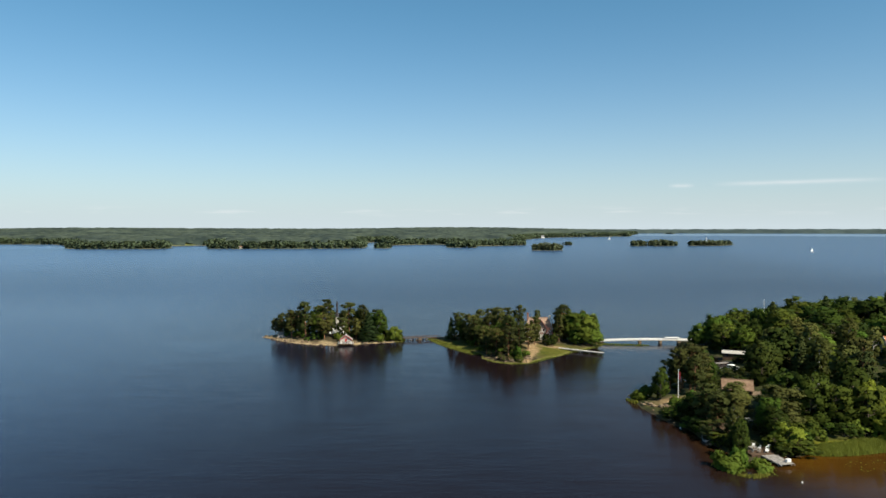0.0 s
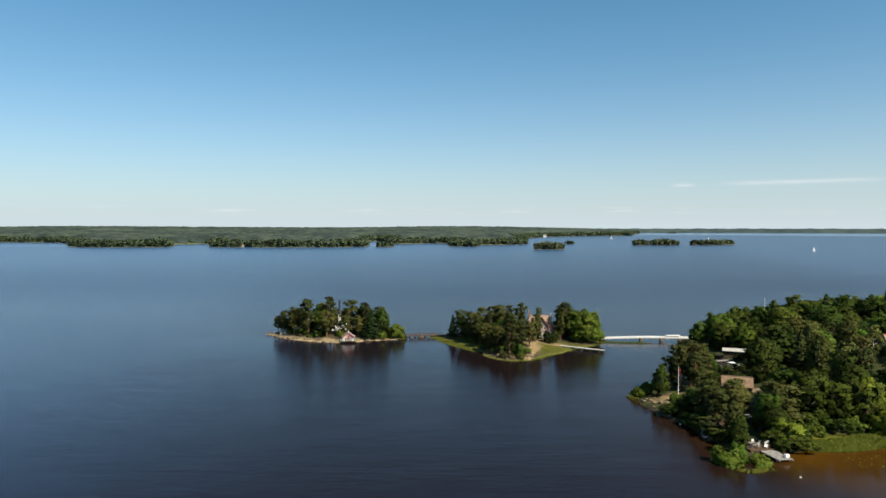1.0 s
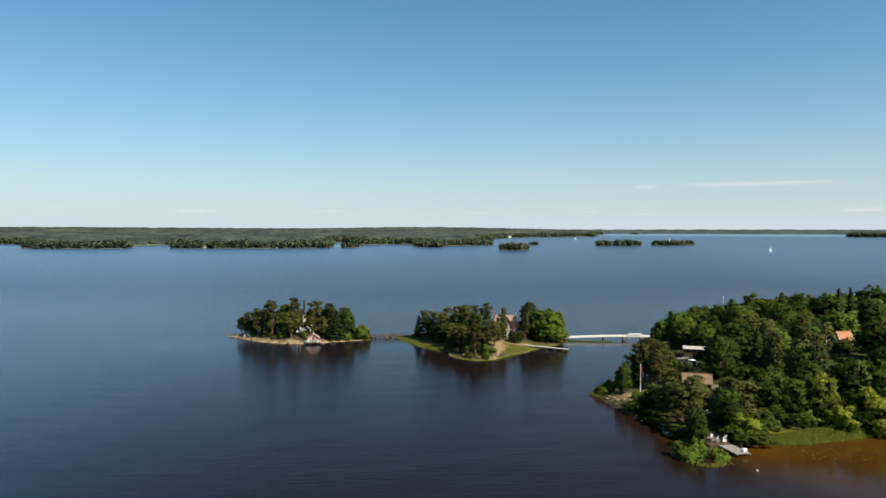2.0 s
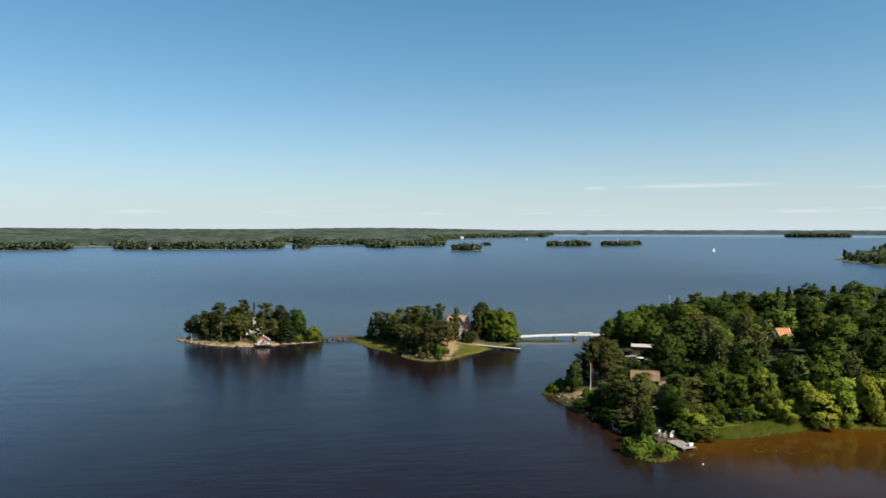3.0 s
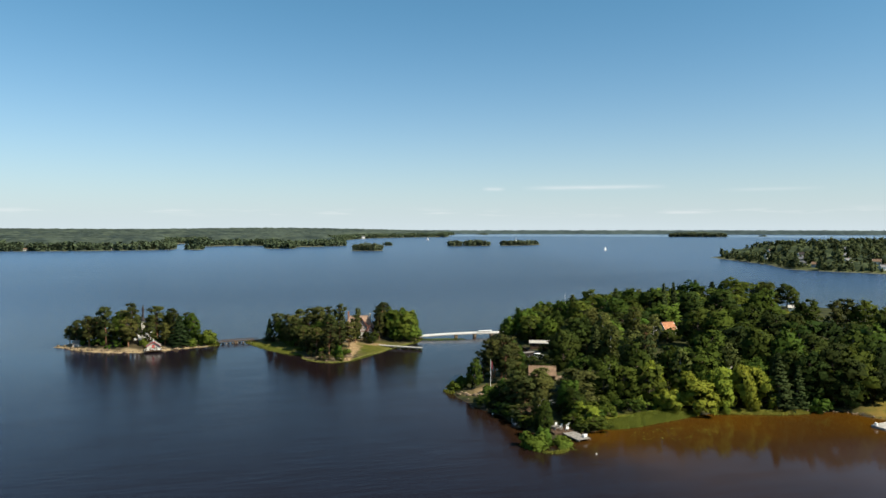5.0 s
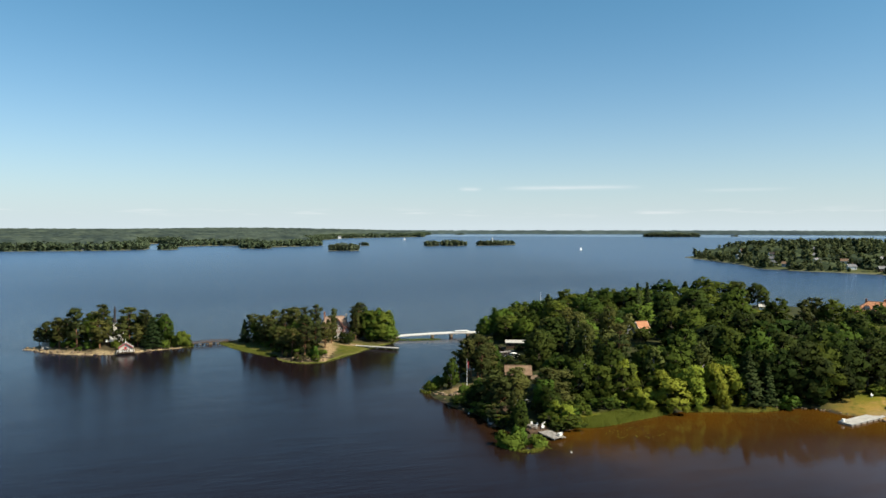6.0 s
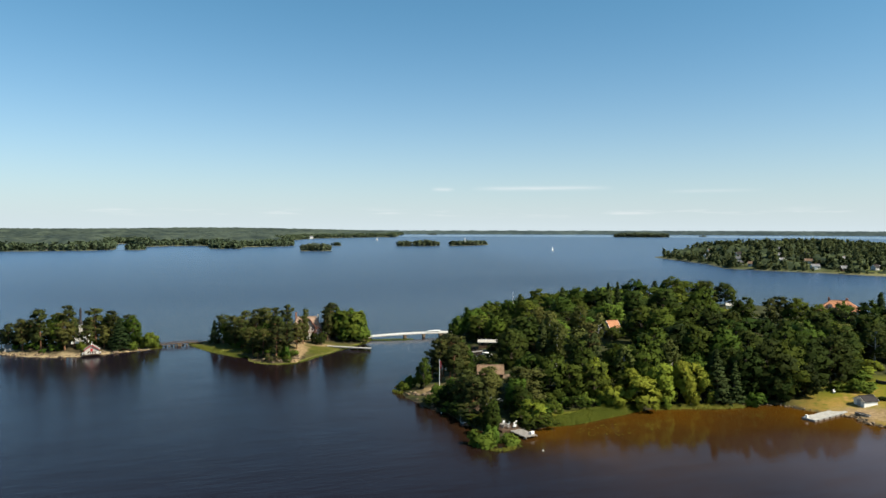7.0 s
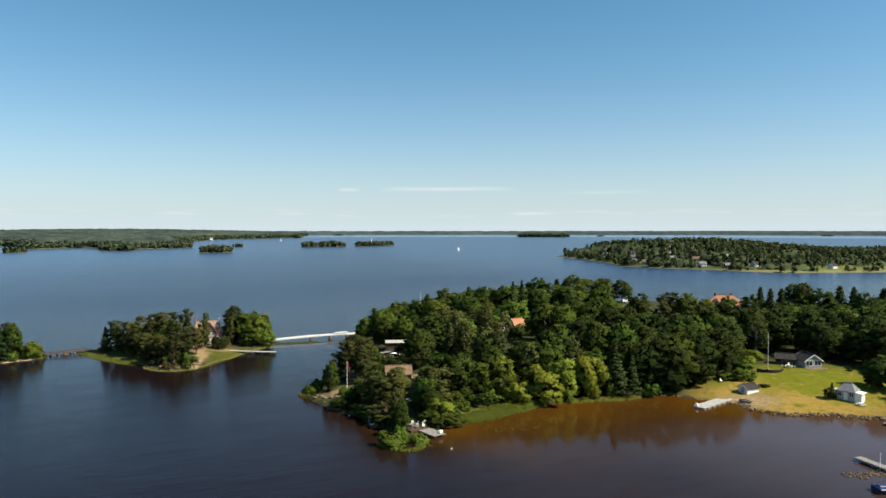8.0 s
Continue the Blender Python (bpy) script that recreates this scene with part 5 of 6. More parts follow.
grove("a", "trees on the small island", [
    ("pine", -74.5, 302.5, 7.4, 4.6), ("pine", -70.9, 297.5, 10.5, 5.3), ("pine", -65.3, 292.8, 12.4, 6.2), ("pine", -58.8, 290.8, 15.7, 7.2), ("lime", -54.6, 294.5, 10.0, 5.5),
    ("pine", -50.2, 295.5, 15.5, 6.4), ("pine", -50.1, 286.6, 11.5, 7.0), ("pine", -40.8, 295.5, 14.2, 6.8), ("pine", -42.5, 287.5, 9.5, 5.4)])
grove("a", "trees on the small island", [
    ("pine", -34.2, 292.8, 13.8, 6.4), ("spruce", -31.3, 286.6, 12.6, 7.4), ("leaf", -26.7, 290.1, 11.9, 6.8), ("bush", -20.8, 288.0, 5.9, 6.2), ("pine", -36.8, 287.2, 9.5, 5.5),
    ("pine", -63.6, 298.5, 10.8, 5.5), ("pine", -54.5, 302.0, 12.5, 6.0), ("pine", -66.5, 303.0, 9.5, 5.5), ("leaf", -44.0, 304.0, 10.5, 6.5), ("pine", -29.0, 297.0, 11.5, 6.0), ("bush", -27.0, 286.0, 2.6, 4.0), ("pine", -47.4, 289.4, 10.5, 4.0), ("leaf", -61.5, 297.0, 8.8, 7.0), ("leaf", -56.0, 298.0, 11.0, 7.4), ("leaf", -37.2, 298.0, 10.8, 7.6), ("leaf", -69.5, 300.0, 7.0, 6.0), ("leaf", -30.6, 292.0, 10.0, 6.6), ("bush", -44.5, 287.0, 2.6, 3.0), ("bush", -43.0, 284.6, 1.6, 2.2)])
grove("b", "trees on the villa island", [
    ("spruce", 3.2, 288.0, 10.0, 5.2), ("pine", 6.8, 287.2, 12.0, 6.0), ("pine", 10.8, 279.5, 12.1, 6.4), ("pine", 14.6, 282.5, 13.5, 6.0), ("pine", 19.0, 277.2, 12.3, 6.4), ("pine", 23.3, 276.8, 14.3, 6.4),
    ("pine", 26.0, 265.6, 12.3, 5.6), ("pine", 31.3, 280.5, 15.4, 5.4), ("pine", 15.8, 266.5, 9.5, 6.6), ("pine", 19.6, 254.5, 10.6, 6.8), ("pine", 23.8, 249.0, 12.0, 6.2), ("pine", 28.6, 257.0, 11.0, 4.8)])
grove("b", "trees on the villa island", [
    ("pine", 48.8, 281.0, 15.6, 7.0), ("pine", 47.2, 277.5, 10.4, 4.0), ("leaf", 51.5, 279.5, 13.1, 8.4), ("lime", 57.4, 278.0, 13.6, 12.2), ("pine", 32.6, 261.0, 10.8, 5.2), ("dark", 43.0, 269.0, 3.2, 3.6), ("lime", 60.4, 275.6, 7.0, 7.6), ("lime", 53.8, 275.4, 6.4, 7.0), ("dark", 41.0, 271.5, 4.4, 3.8), ("dark", 37.4, 274.4, 3.6, 3.4), ("dark", 44.4, 274.0, 4.0, 3.4),
    ("bush", 63.0, 284.2, 4.0, 3.4), ("lime", 55.0, 281.5, 12.6, 10.8), ("lime", 60.5, 280.0, 10.8, 9.6), ("leaf", 8.6, 282.5, 8.6, 7.6), ("leaf", 15.2, 273.0, 9.0, 7.8), ("leaf", 21.5, 269.0, 9.4, 7.6), ("leaf", 26.5, 273.0, 10.6, 8.0), ("leaf", 21.0, 260.5, 7.8, 6.4), ("pine", 36.2, 269.5, 11.8, 4.6), ("pine", 13.0, 273.6, 11.9, 5.8), ("pine", 10.6, 274.8, 8.6, 4.6), ("bush", 27.1, 247.5, 4.2, 3.0), ("pine", 20.5, 287.0, 13.0, 6.2), ("pine", 27.5, 290.0, 13.0, 6.4), ("pine", 50.0, 292.0, 12.0, 6.5), ("pine", 16.5, 259.0, 7.0, 5.0), ("pine", 38.2, 277.0, 13.4, 2.8)])
POINT = "trees on the point"
grove("main", POINT, [
    ("leaf", 59.8, 187.0, 8.6, 4.6), ("bush", 56.6, 190.5, 3.4, 3.4), ("bush", 54.2, 189.4, 2.3, 3.6), ("bush", 61.8, 181.0, 2.4, 2.4), ("bush", 67.2, 182.6, 3.0, 2.8), ("pine", 67.2, 193.0, 13.2, 7.0),
    ("pine", 70.8, 195.0, 14.6, 8.0), ("pine", 74.0, 197.5, 13.0, 8.0), ("leaf", 77.5, 201.0, 10.5, 8.0), ("pine", 66.0, 198.0, 9.5, 5.5), ("pine", 70.2, 189.5, 11.4, 5.6), ("lime", 108.5, 268.5, 12.6, 11.5), ("lime", 103.5, 271.5, 10.0, 9.0), ("leaf", 113.5, 266.0, 9.5, 8.0), ("leaf", 100.5, 270.0, 7.0, 7.0), ("pine", 70.0, 199.0, 12.5, 7.5), ("dark", 99.5, 214.5, 10.5, 8.0), ("dark", 105.0, 220.0, 11.0, 8.0), ("lime", 111.0, 251.5, 10.5, 8.4), ("leaf", 115.6, 254.5, 11.5, 7.4), ("dark", 107.0, 236.0, 6.5, 6.0)])
grove("main", POINT, [
    ("pine", 63.9, 164.6, 10.3, 7.3), ("pine", 68.7, 160.5, 8.6, 7.0), ("pine", 63.8, 158.7, 9.6, 5.8), ("birch", 64.2, 151.0, 8.4, 4.0), ("leaf", 63.6, 146.0, 6.6, 4.2), ("pine", 77.4, 157.0, 10.8, 9.6), ("leaf", 73.6, 150.9, 7.6, 6.2),
    ("willow", 74.6, 146.4, 5.4, 6.2), ("lime", 73.8, 154.0, 9.4, 6.4), ("birch", 72.6, 169.0, 8.2, 8.6), ("pine", 67.0, 172.5, 7.0, 6.0), ("dark", 61.5, 170.5, 5.5, 5.0), ("lime", 60.4, 175.0, 3.6, 4.6), ("leaf", 66.5, 167.0, 7.5, 6.0), ("leaf", 80.0, 165.0, 8.0, 7.0)])
grove("main", "waterside bushes", [("bush", 57.2, 136.6, 4.6, 5.8), ("bush", 63.0, 135.6, 3.6, 4.6), ("leaf", 61.4, 141.6, 7.4, 4.0), ("bush", 60.4, 138.4, 5.0, 4.0), ("bush", 59.9, 133.6, 1.3, 2.4), ("bush", 65.2, 138.6, 2.2, 3.0)])
BAY = "trees along the bay"
grove("main", BAY, [
    ("leaf", 87.4, 162.0, 13.0, 10.4), ("leaf", 84.4, 170.5, 10.5, 8.0), ("leaf", 92.5, 160.5, 10.6, 8.0), ("willow", 102.4, 163.5, 9.6, 6.4), ("willow", 108.2, 152.2, 9.0, 10.4), ("willow", 115.4, 152.6, 10.6, 8.2), ("willow", 123.0, 151.4, 11.2, 8.4), ("willow", 127.0, 149.6, 10.0, 6.8),
    ("willow", 101.4, 153.2, 5.4, 6.2), ("bush", 94.0, 156.0, 3.0, 3.3), ("bush", 140.3, 144.6, 3.4, 5.6), ("spruce", 130.8, 148.1, 15.2, 6.6), ("spruce", 135.2, 146.6, 11.8, 4.8), ("leaf", 128.8, 155.5, 11.0, 8.0)])
grove("main", BAY, [
    ("dark", 147.7, 147.5, 16.5, 13.8), ("dark", 140.9, 148.5, 14.7, 10.1), ("leaf", 152.8, 145.0, 14.8, 10.4), ("dark", 160.6, 145.4, 15.2, 10.7), ("dark", 169.3, 146.0, 15.6, 12.0), ("dark", 177.5, 149.4, 16.1, 10.3), ("dark", 148.1, 144.0, 10.2, 9.2),
    ("dark", 156.9, 143.6, 10.1, 8.8), ("dark", 136.5, 152.0, 14.0, 9.5), ("leaf", 164.5, 152.0, 14.0, 10.0)])
grove("main", "garden shrubs and trees by the lawn", [
    ("bush", 173.0, 139.5, 3.0, 6.2), ("dark", 204.8, 127.2, 0.9, 1.8), ("spruce", 177.9, 115.2, 4.2, 2.4), ("dark", 176.6, 114.9, 3.2, 3.2), ("dark", 196.5, 113.5, 9.5, 9.0), ("dark", 171.6, 131.2, 0.8, 3.0), ("dark", 213.0, 118.0, 8.5, 10.0), ("dark", 218.0, 121.5, 11.0, 11.0), ("dark", 201.0, 107.0, 9.5, 10.0),
    ("dark", 220.0, 132.0, 11.5, 11.5), ("dark", 214.1, 142.8, 13.1, 12.7), ("dark", 222.0, 127.5, 13.8, 11.0), ("dark", 196.0, 97.0, 12.0, 12.4), ("bush", 168.5, 142.6, 2.4, 4.6), ("willow", 186.5, 149.0, 2.6, 5.0), ("willow", 193.5, 152.5, 3.4, 6.0), ("bush", 181.5, 147.0, 2.4, 5.0)])
RIDGE = "wood on the hill"
grove("main", RIDGE, [
    ("leaf", 123.4, 267.0, 13.9, 6.4), ("spruce", 127.2, 262.8, 16.1, 6.3), ("leaf", 149.8, 288.6, 14.0, 13.5), ("leaf", 126.3, 253.5, 14.0, 10.4), ("spruce", 149.0, 265.1, 16.1, 6.6), ("leaf", 159.1, 269.7, 14.0, 11.4), ("leaf", 143.2, 263.8, 12.9, 9.0), ("leaf", 164.2, 263.2, 14.0, 11.3),
    ("spruce", 169.1, 260.0, 17.0, 4.6), ("spruce", 174.4, 260.1, 17.0, 5.2), ("leaf", 201.5, 290.0, 14.0, 12.9), ("spruce", 224.7, 315.2, 17.0, 7.1), ("spruce", 236.5, 317.8, 17.0, 9.2), ("leaf", 224.3, 286.8, 14.1, 15.1), ("leaf", 241.3, 293.7, 14.0, 15.8), ("leaf", 206.5, 238.5, 6.5, 8.5), ("dark", 231.5, 270.0, 12.5, 9.5), ("dark", 239.5, 266.5, 12.0, 8.5)], False)
grove("main", RIDGE, [
    ("leaf", 213.0, 231.5, 6.5, 6.5), ("leaf", 210.0, 222.8, 12.0, 9.2), ("leaf", 200.4, 238.0, 14.0, 12.9), ("dark", 183.9, 241.0, 15.0, 12.6), ("dark", 174.8, 248.2, 14.0, 12.5), ("birch", 131.0, 220.1, 15.1, 8.5), ("leaf", 140.3, 247.1, 12.9, 10.4), ("birch", 122.6, 236.2, 14.0, 9.7),
    ("birch", 121.4, 225.6, 14.0, 7.2), ("dark", 113.5, 229.3, 13.0, 9.3), ("dark", 93.2, 199.3, 13.0, 7.3), ("spruce", 111.1, 211.8, 14.0, 4.8), ("pine", 105.7, 179.3, 14.9, 7.6), ("birch", 105.3, 191.1, 14.0, 8.0), ("pine", 117.0, 190.0, 14.0, 5.5), ("leaf", 100.7, 168.0, 13.4, 8.1)], False)
grove("main", RIDGE, [
    ("pine", 107.0, 173.5, 15.0, 7.4), ("leaf", 98.9, 158.2, 11.0, 6.7), ("leaf", 111.1, 164.1, 13.9, 8.2), ("birch", 110.7, 161.7, 13.4, 7.1), ("leaf", 150.1, 208.8, 14.0, 10.7), ("leaf", 153.0, 200.4, 14.9, 11.3), ("leaf", 168.8, 207.1, 15.1, 12.0), ("dark", 167.4, 192.6, 15.0, 11.5),
    ("leaf", 165.2, 178.4, 15.0, 10.9), ("leaf", 127.2, 172.3, 14.9, 9.6), ("dark", 138.8, 176.0, 14.9, 10.1), ("leaf", 139.9, 166.1, 16.0, 9.7), ("leaf", 144.4, 160.9, 15.9, 9.7), ("dark", 153.4, 160.7, 16.0, 10.0), ("birch", 125.2, 160.6, 14.5, 8.2), ("leaf", 116.5, 160.0, 13.5, 8.5)], False)
grove("main", "wood behind the lawn", [
    ("pine", 211.0, 210.6, 14.0, 7.4), ("pine", 216.0, 209.8, 15.0, 8.5), ("leaf", 219.1, 205.1, 14.0, 10.0), ("dark", 173.3, 174.8, 14.0, 10.2), ("dark", 181.3, 170.9, 13.9, 10.4), ("dark", 200.4, 178.1, 15.0, 12.0), ("dark", 222.1, 185.0, 14.0, 10.6), ("leaf", 240.0, 202.5, 10.5, 10.5), ("leaf", 233.0, 207.5, 11.5, 9.0), ("leaf", 250.0, 197.0, 13.5, 9.0), ("leaf", 245.5, 205.5, 12.0, 7.5),
    ("spruce", 253.7, 196.9, 17.9, 6.9), ("spruce", 252.7, 191.5, 18.0, 6.9), ("spruce", 265.8, 195.8, 17.0, 6.6), ("dark", 287.4, 205.1, 17.0, 14.7), ("pine", 288.4, 200.2, 18.0, 11.7), ("leaf", 285.8, 191.6, 16.0, 14.3), ("spruce", 299.2, 191.2, 18.0, 8.9), ("spruce", 300.6, 185.2, 18.0, 7.6)], False)
grove("main", "wood behind the lawn", [
    ("leaf", 290.8, 172.4, 16.0, 14.0), ("spruce", 306.4, 175.4, 18.0, 11.7), ("dark", 206.2, 163.5, 15.5, 10.8), ("dark", 213.1, 159.0, 15.5, 10.9), ("birch", 199.0, 156.0, 13.0, 9.0), ("dark", 221.8, 153.1, 15.5, 11.1), ("dark", 228.9, 149.6, 15.5, 11.3), ("dark", 235.0, 145.0, 15.0, 11.5),
    ("dark", 228.2, 133.7, 15.0, 10.9), ("leaf", 176.9, 159.9, 15.0, 10.6), ("leaf", 166.3, 160.2, 14.9, 10.1), ("leaf", 186.1, 157.0, 14.0, 10.0), ("birch", 190.5, 160.0, 13.5, 8.0), ("dark", 222.0, 120.0, 13.0, 11.0)], False)


# the rest of the peninsula's wood
def fill_wood():
    rng = np.random.default_rng(21)
    x, y = spread_points(MAIN, 9.5, rng, 6.0)
    taken = [tuple(o.location[:2]) for o in bpy.data.objects if o.get("category") in ("tree", "pine", "spruce", "birch", "willow")]
    homes = [tuple(o.location[:2]) for o in bpy.data.objects if o.get("category") in ("house", "annexe", "shed", "hut")]
    for px, py in zip(x, y):
        if px < 112 and py < 215 or px > 200 and py > 198 or px > 345 or py < 112 or main_lawn(np.array(px), np.array(py)) > 0.02 or (150 < px < 216 and py < 153):
            continue
        if min(math.hypot(px - a, py - b) for a, b in taken) < 5.4 or min(math.hypot(px - a, py - b) for a, b in homes) < 9.0:
            continue
        if min(math.hypot(px - a + 5, py - b + 8) for a, b in homes) < 8.0 or px > 250 and py < 160:
            continue
        if 0.92 < px / py < 1.04 and math.hypot(px, py) > 225 or abs(px - py * 0.658) < 8 and 190 < py < 232:
            continue
        kind = ("leaf", "leaf", "lime", "lime", "dark", "birch", "leaf", "leaf")[rng.integers(8)]
        h = rng.uniform(8.5, 12.0)
        plant(kind, float(px), float(py), ground_at("main", px, py), h, h * rng.uniform(0.72, 0.95), "wood on the hill", False)


fill_wood()
grove("main", "wood on the hill", [("dark", 146.2, 222.0, 5.0, 6.5), ("leaf", 150.5, 223.5, 4.6, 6.0), ("dark", 162.0, 233.5, 5.4, 6.5), ("leaf", 158.0, 236.0, 4.8, 5.0), ("birch", 138.5, 219.0, 11.5, 6.5), ("leaf", 166.5, 231.0, 5.0, 6.0)], False)


# ---- undergrowth ----
def thicket(where, group, poly, spacing, inner, outer, seed, low, high, test=None, kinds=("bush",)):
    """Bushes scattered in a belt inside a shoreline."""
    rng = np.random.default_rng(seed)
    x, y = spread_points(poly, spacing, rng, inner, outer)
    for px, py in zip(x, y):
        if test and not test(px, py):
            continue
        h = rng.uniform(low, high)
        plant(kinds[rng.integers(len(kinds))], float(px), float(py), ground_at(where, px, py) - 0.1, h, h * rng.uniform(1.2, 1.7), group, False)


thicket("a", "undergrowth on the small island", ISLE_A, 5.0, 3.4, 40, 31, 1.4, 3.2, lambda x, y: y > 284.5 and not (-51 < x < -42 and y < 297))
thicket("b", "undergrowth on the villa island", ISLE_B, 6.0, 4.0, 40, 32, 1.4, 3.2, lambda x, y: (x < 30 or y > 292) and y > 252)
thicket("b", "scrub at the villa island's front", ISLE_B, 3.6, 1.2, 9.0, 36, 1.0, 2.4, lambda x, y: 12 < x < 31 and 243 < y < 270, ("bush", "pine", "spruce"))
thicket("main", "undergrowth on the point", MAIN, 5.0, 1.2, 7.0, 33, 1.8, 3.8, lambda x, y: 58 < x < 84 and (148 < y < 175 or 190 < y < 204 and 65 < x < 72) and not (60 < x < 67 and 150 < y < 158) and not (64 < x < 72 and y < 151), ("dark", "bush", "leaf"))
thicket("main", "undergrowth along the bay", MAIN, 6.0, 6.0, 14.0, 34, 2.0, 4.5, lambda x, y: 99 < x < 150 and y < 165, ("bush", "leaf"))
# Dark crowns added to darken the ground round the inlet.
thicket("main", "undergrowth round the boat inlet", MAIN, 3.4, 0.5, 22.0, 38, 1.4, 3.4, lambda x, y: 74 < x < 104 and 195 < y < 224 or 101 < x < 116 and 224 < y < 241, ("dark", "dark", "pine"))
thicket("main", "undergrowth behind the reed belt", MAIN, 3.2, 6.0, 16.0, 37, 1.8, 4.2, lambda x, y: 78 < x < 100 and y < 166, ("leaf", "leaf", "bush"))

thicket("main", "growth overhanging the point's bank", MAIN, 2.3, -0.5, 2.6, 35, 1.8, 3.8, lambda x, y: 52 < x < 66 and (146 < y < 173) and not (61.5 < x < 66 and 153 < y < 159) or 71 < x < 76 and y < 150, ("dark", "leaf", "dark", "pine"))

# ---- bridges, jetties and docks ----
def footbridge(name, label, a, b, z0, rise, width, posts, mat, deck_mat, piers, rail_h=1.05):
    ob = thing(name, pose(0, 0, 0), label, "footbridge")
    a, b = Vector((*a, 0)), Vector((*b, 0))
    along = (b - a).normalized()
    side = Vector((-along.y, along.x, 0)) * width / 2

    def at(t, off=0.0, up=0.0):
        return a.lerp(b, t) + side * off + Vector((0, 0, z0 + rise * math.sin(math.pi * t) + up))
    bm = bmesh.new()
    n = 16
    for i in range(n):
        beam(bm, at(i / n), at((i + 1) / n), width, 0.22)
    part("deck", bm, deck_mat, ob)
    for s in (-1, 1):
        up, board = (0.42, 0.38) if rail_h < 0.78 else (0.7, 0.13)
        for i in range(n):
            bm = bmesh.new()
            beam(bm, at(i / n, s, up), at((i + 1) / n, s, up), 0.05, board)
            part("rail_board", bm, mat, ob)
        for i in range(posts + 1):
            bm = bmesh.new()
            p = at(i / posts, s)
            box(bm, p.x, p.y, p.z - 0.2, 0.11, 0.11, rail_h + 0.2)
            part("rail_post", bm, mat, ob)
    for t in piers:
        bm = bmesh.new()
        p = at(t)
        turn = math.degrees(math.atan2(along.y, along.x))
        box(bm, p.x, p.y, -1.5, 1.1, width * 0.9, p.z + 1.1, turn, 0.12)
        box(bm, p.x, p.y, p.z - 0.42, 1.7, width * 0.95, 0.3, turn, 0.05)
        part("pier", bm, STONE, ob, "dark stone bridge pier")
    return ob


footbridge("footbridge", "long white footbridge with board railings and stone piers", (64.5, 282.2), (107.0, 282.0), 1.0, 0.45, 1.9, 22, WHITE, PALE_WOOD, (0.40, 0.60, 0.78), 0.75)
footbridge("plank_bridge", "low brown plank footbridge between the two islands", (-18.8, 290.2), (-1.5, 293.5), 0.75, 0.25, 1.8, 9, BROWN_WOOD, BROWN_WOOD, (0.5,), 0.8)
gate = thing("bridge_shelter", pose(95, 282.2, 1.3), "flat white shelter roof on the footbridge", "shelter")
for dx in (-2.6, 2.6):
    for dy in (-0.95, 0.95):
        bm = bmesh.new()
        box(bm, dx, dy, -0.45, 0.14, 0.14, 1.5)
        part("post", bm, WHITE, gate)
bm = bmesh.new()
box(bm, 0, 0, 1.05, 5.8, 2.2, 0.12, 0, 0.04)
part("roof", bm, WHITE, gate)


def jetty(name, label, a, b, width, z, mat, side_mat, posts=4, gap=0.22):
    """A planked jetty on posts, from a to b."""
    ob = thing(name, pose(0, 0, 0), label, "jetty")
    a, b = Vector((*a, z)), Vector((*b, z))
    along = (b - a).normalized()
    side = Vector((-along.y, along.x, 0))
    n = int((b - a).length / gap)
    bm = bmesh.new()
    for i in range(n):
        p = a + along * (i + 0.5) * gap
        beam(bm, p - side * width / 2, p + side * width / 2, gap * 0.88, 0.06)
    tagged(part("planking", bm, mat, ob), kind="stuff")
    for s in (-1, 1):
        bm = bmesh.new()
        beam(bm, a + side * s * width * 0.46 - Vector((0, 0, 0.16)), b + side * s * width * 0.46 - Vector((0, 0, 0.16)), 0.12, 0.24)
        part("stringer", bm, side_mat, ob)
        for i in range(posts):
            p = a.lerp(b, (i + 0.5) / posts) + side * s * width * 0.46
            bm = bmesh.new()
            bar(bm, (p.x, p.y, -1.5), (p.x, p.y, z + 0.15), 0.10)
            part("post", bm, side_mat, ob)
    return ob


jetty("island_jetty", "long pale plank jetty reaching off the villa island", (43.0, 268.9), (60.5, 256.6), 1.7, 0.9, PALE_WOOD, GREY_WOOD, 6)
jetty("bathing_dock", "square grey plank dock on posts by the point", (68.2, 142.6), (69.4, 136.6), 3.3, 0.6, GREY_WOOD, GREY_WOOD, 3)
jetty("inlet_jetty", "narrow grey jetty in the boat inlet", (89.0, 223.6), (101.0, 226.2), 1.4, 0.6, GREY_WOOD, GREY_WOOD, 5)
jetty("shed_jetty", "short pale jetty in front of the boat shed", (95.5, 238.5), (102.0, 240.2), 1.2, 0.6, GREY_WOOD, GREY_WOOD, 3)
jetty("near_dock", "weathered plank dock beside a stone groyne", (138.8, 84.2), (135.6, 68.0), 1.9, 0.7, GREY_WOOD, GREY_WOOD, 6)
jetty("stone_jetty", "short weathered jetty below the rock bank", (181.0, 94.4), (169.0, 96.0), 1.4, 0.5, GREY_WOOD, GREY_WOOD, 3)
pontoon = thing("pontoon", pose(149.95, 129.5, 0, 0, 0, 12), "pale floating pontoon with dark fenders by the lawn", "pontoon")
bm = bmesh.new()
box(bm, 0, 0, -0.4, 18.0, 3.4, 0.85, 0, 0.08)
part("float", bm, GREY_WOOD, pontoon)
bm = bmesh.new()
for i in range(72):
    box(bm, -8.88 + i * 0.247, 0, 0.452, 0.22, 3.5, 0.05)
tagged(part("planking", bm, PALE_WOOD, pontoon), kind="stuff")
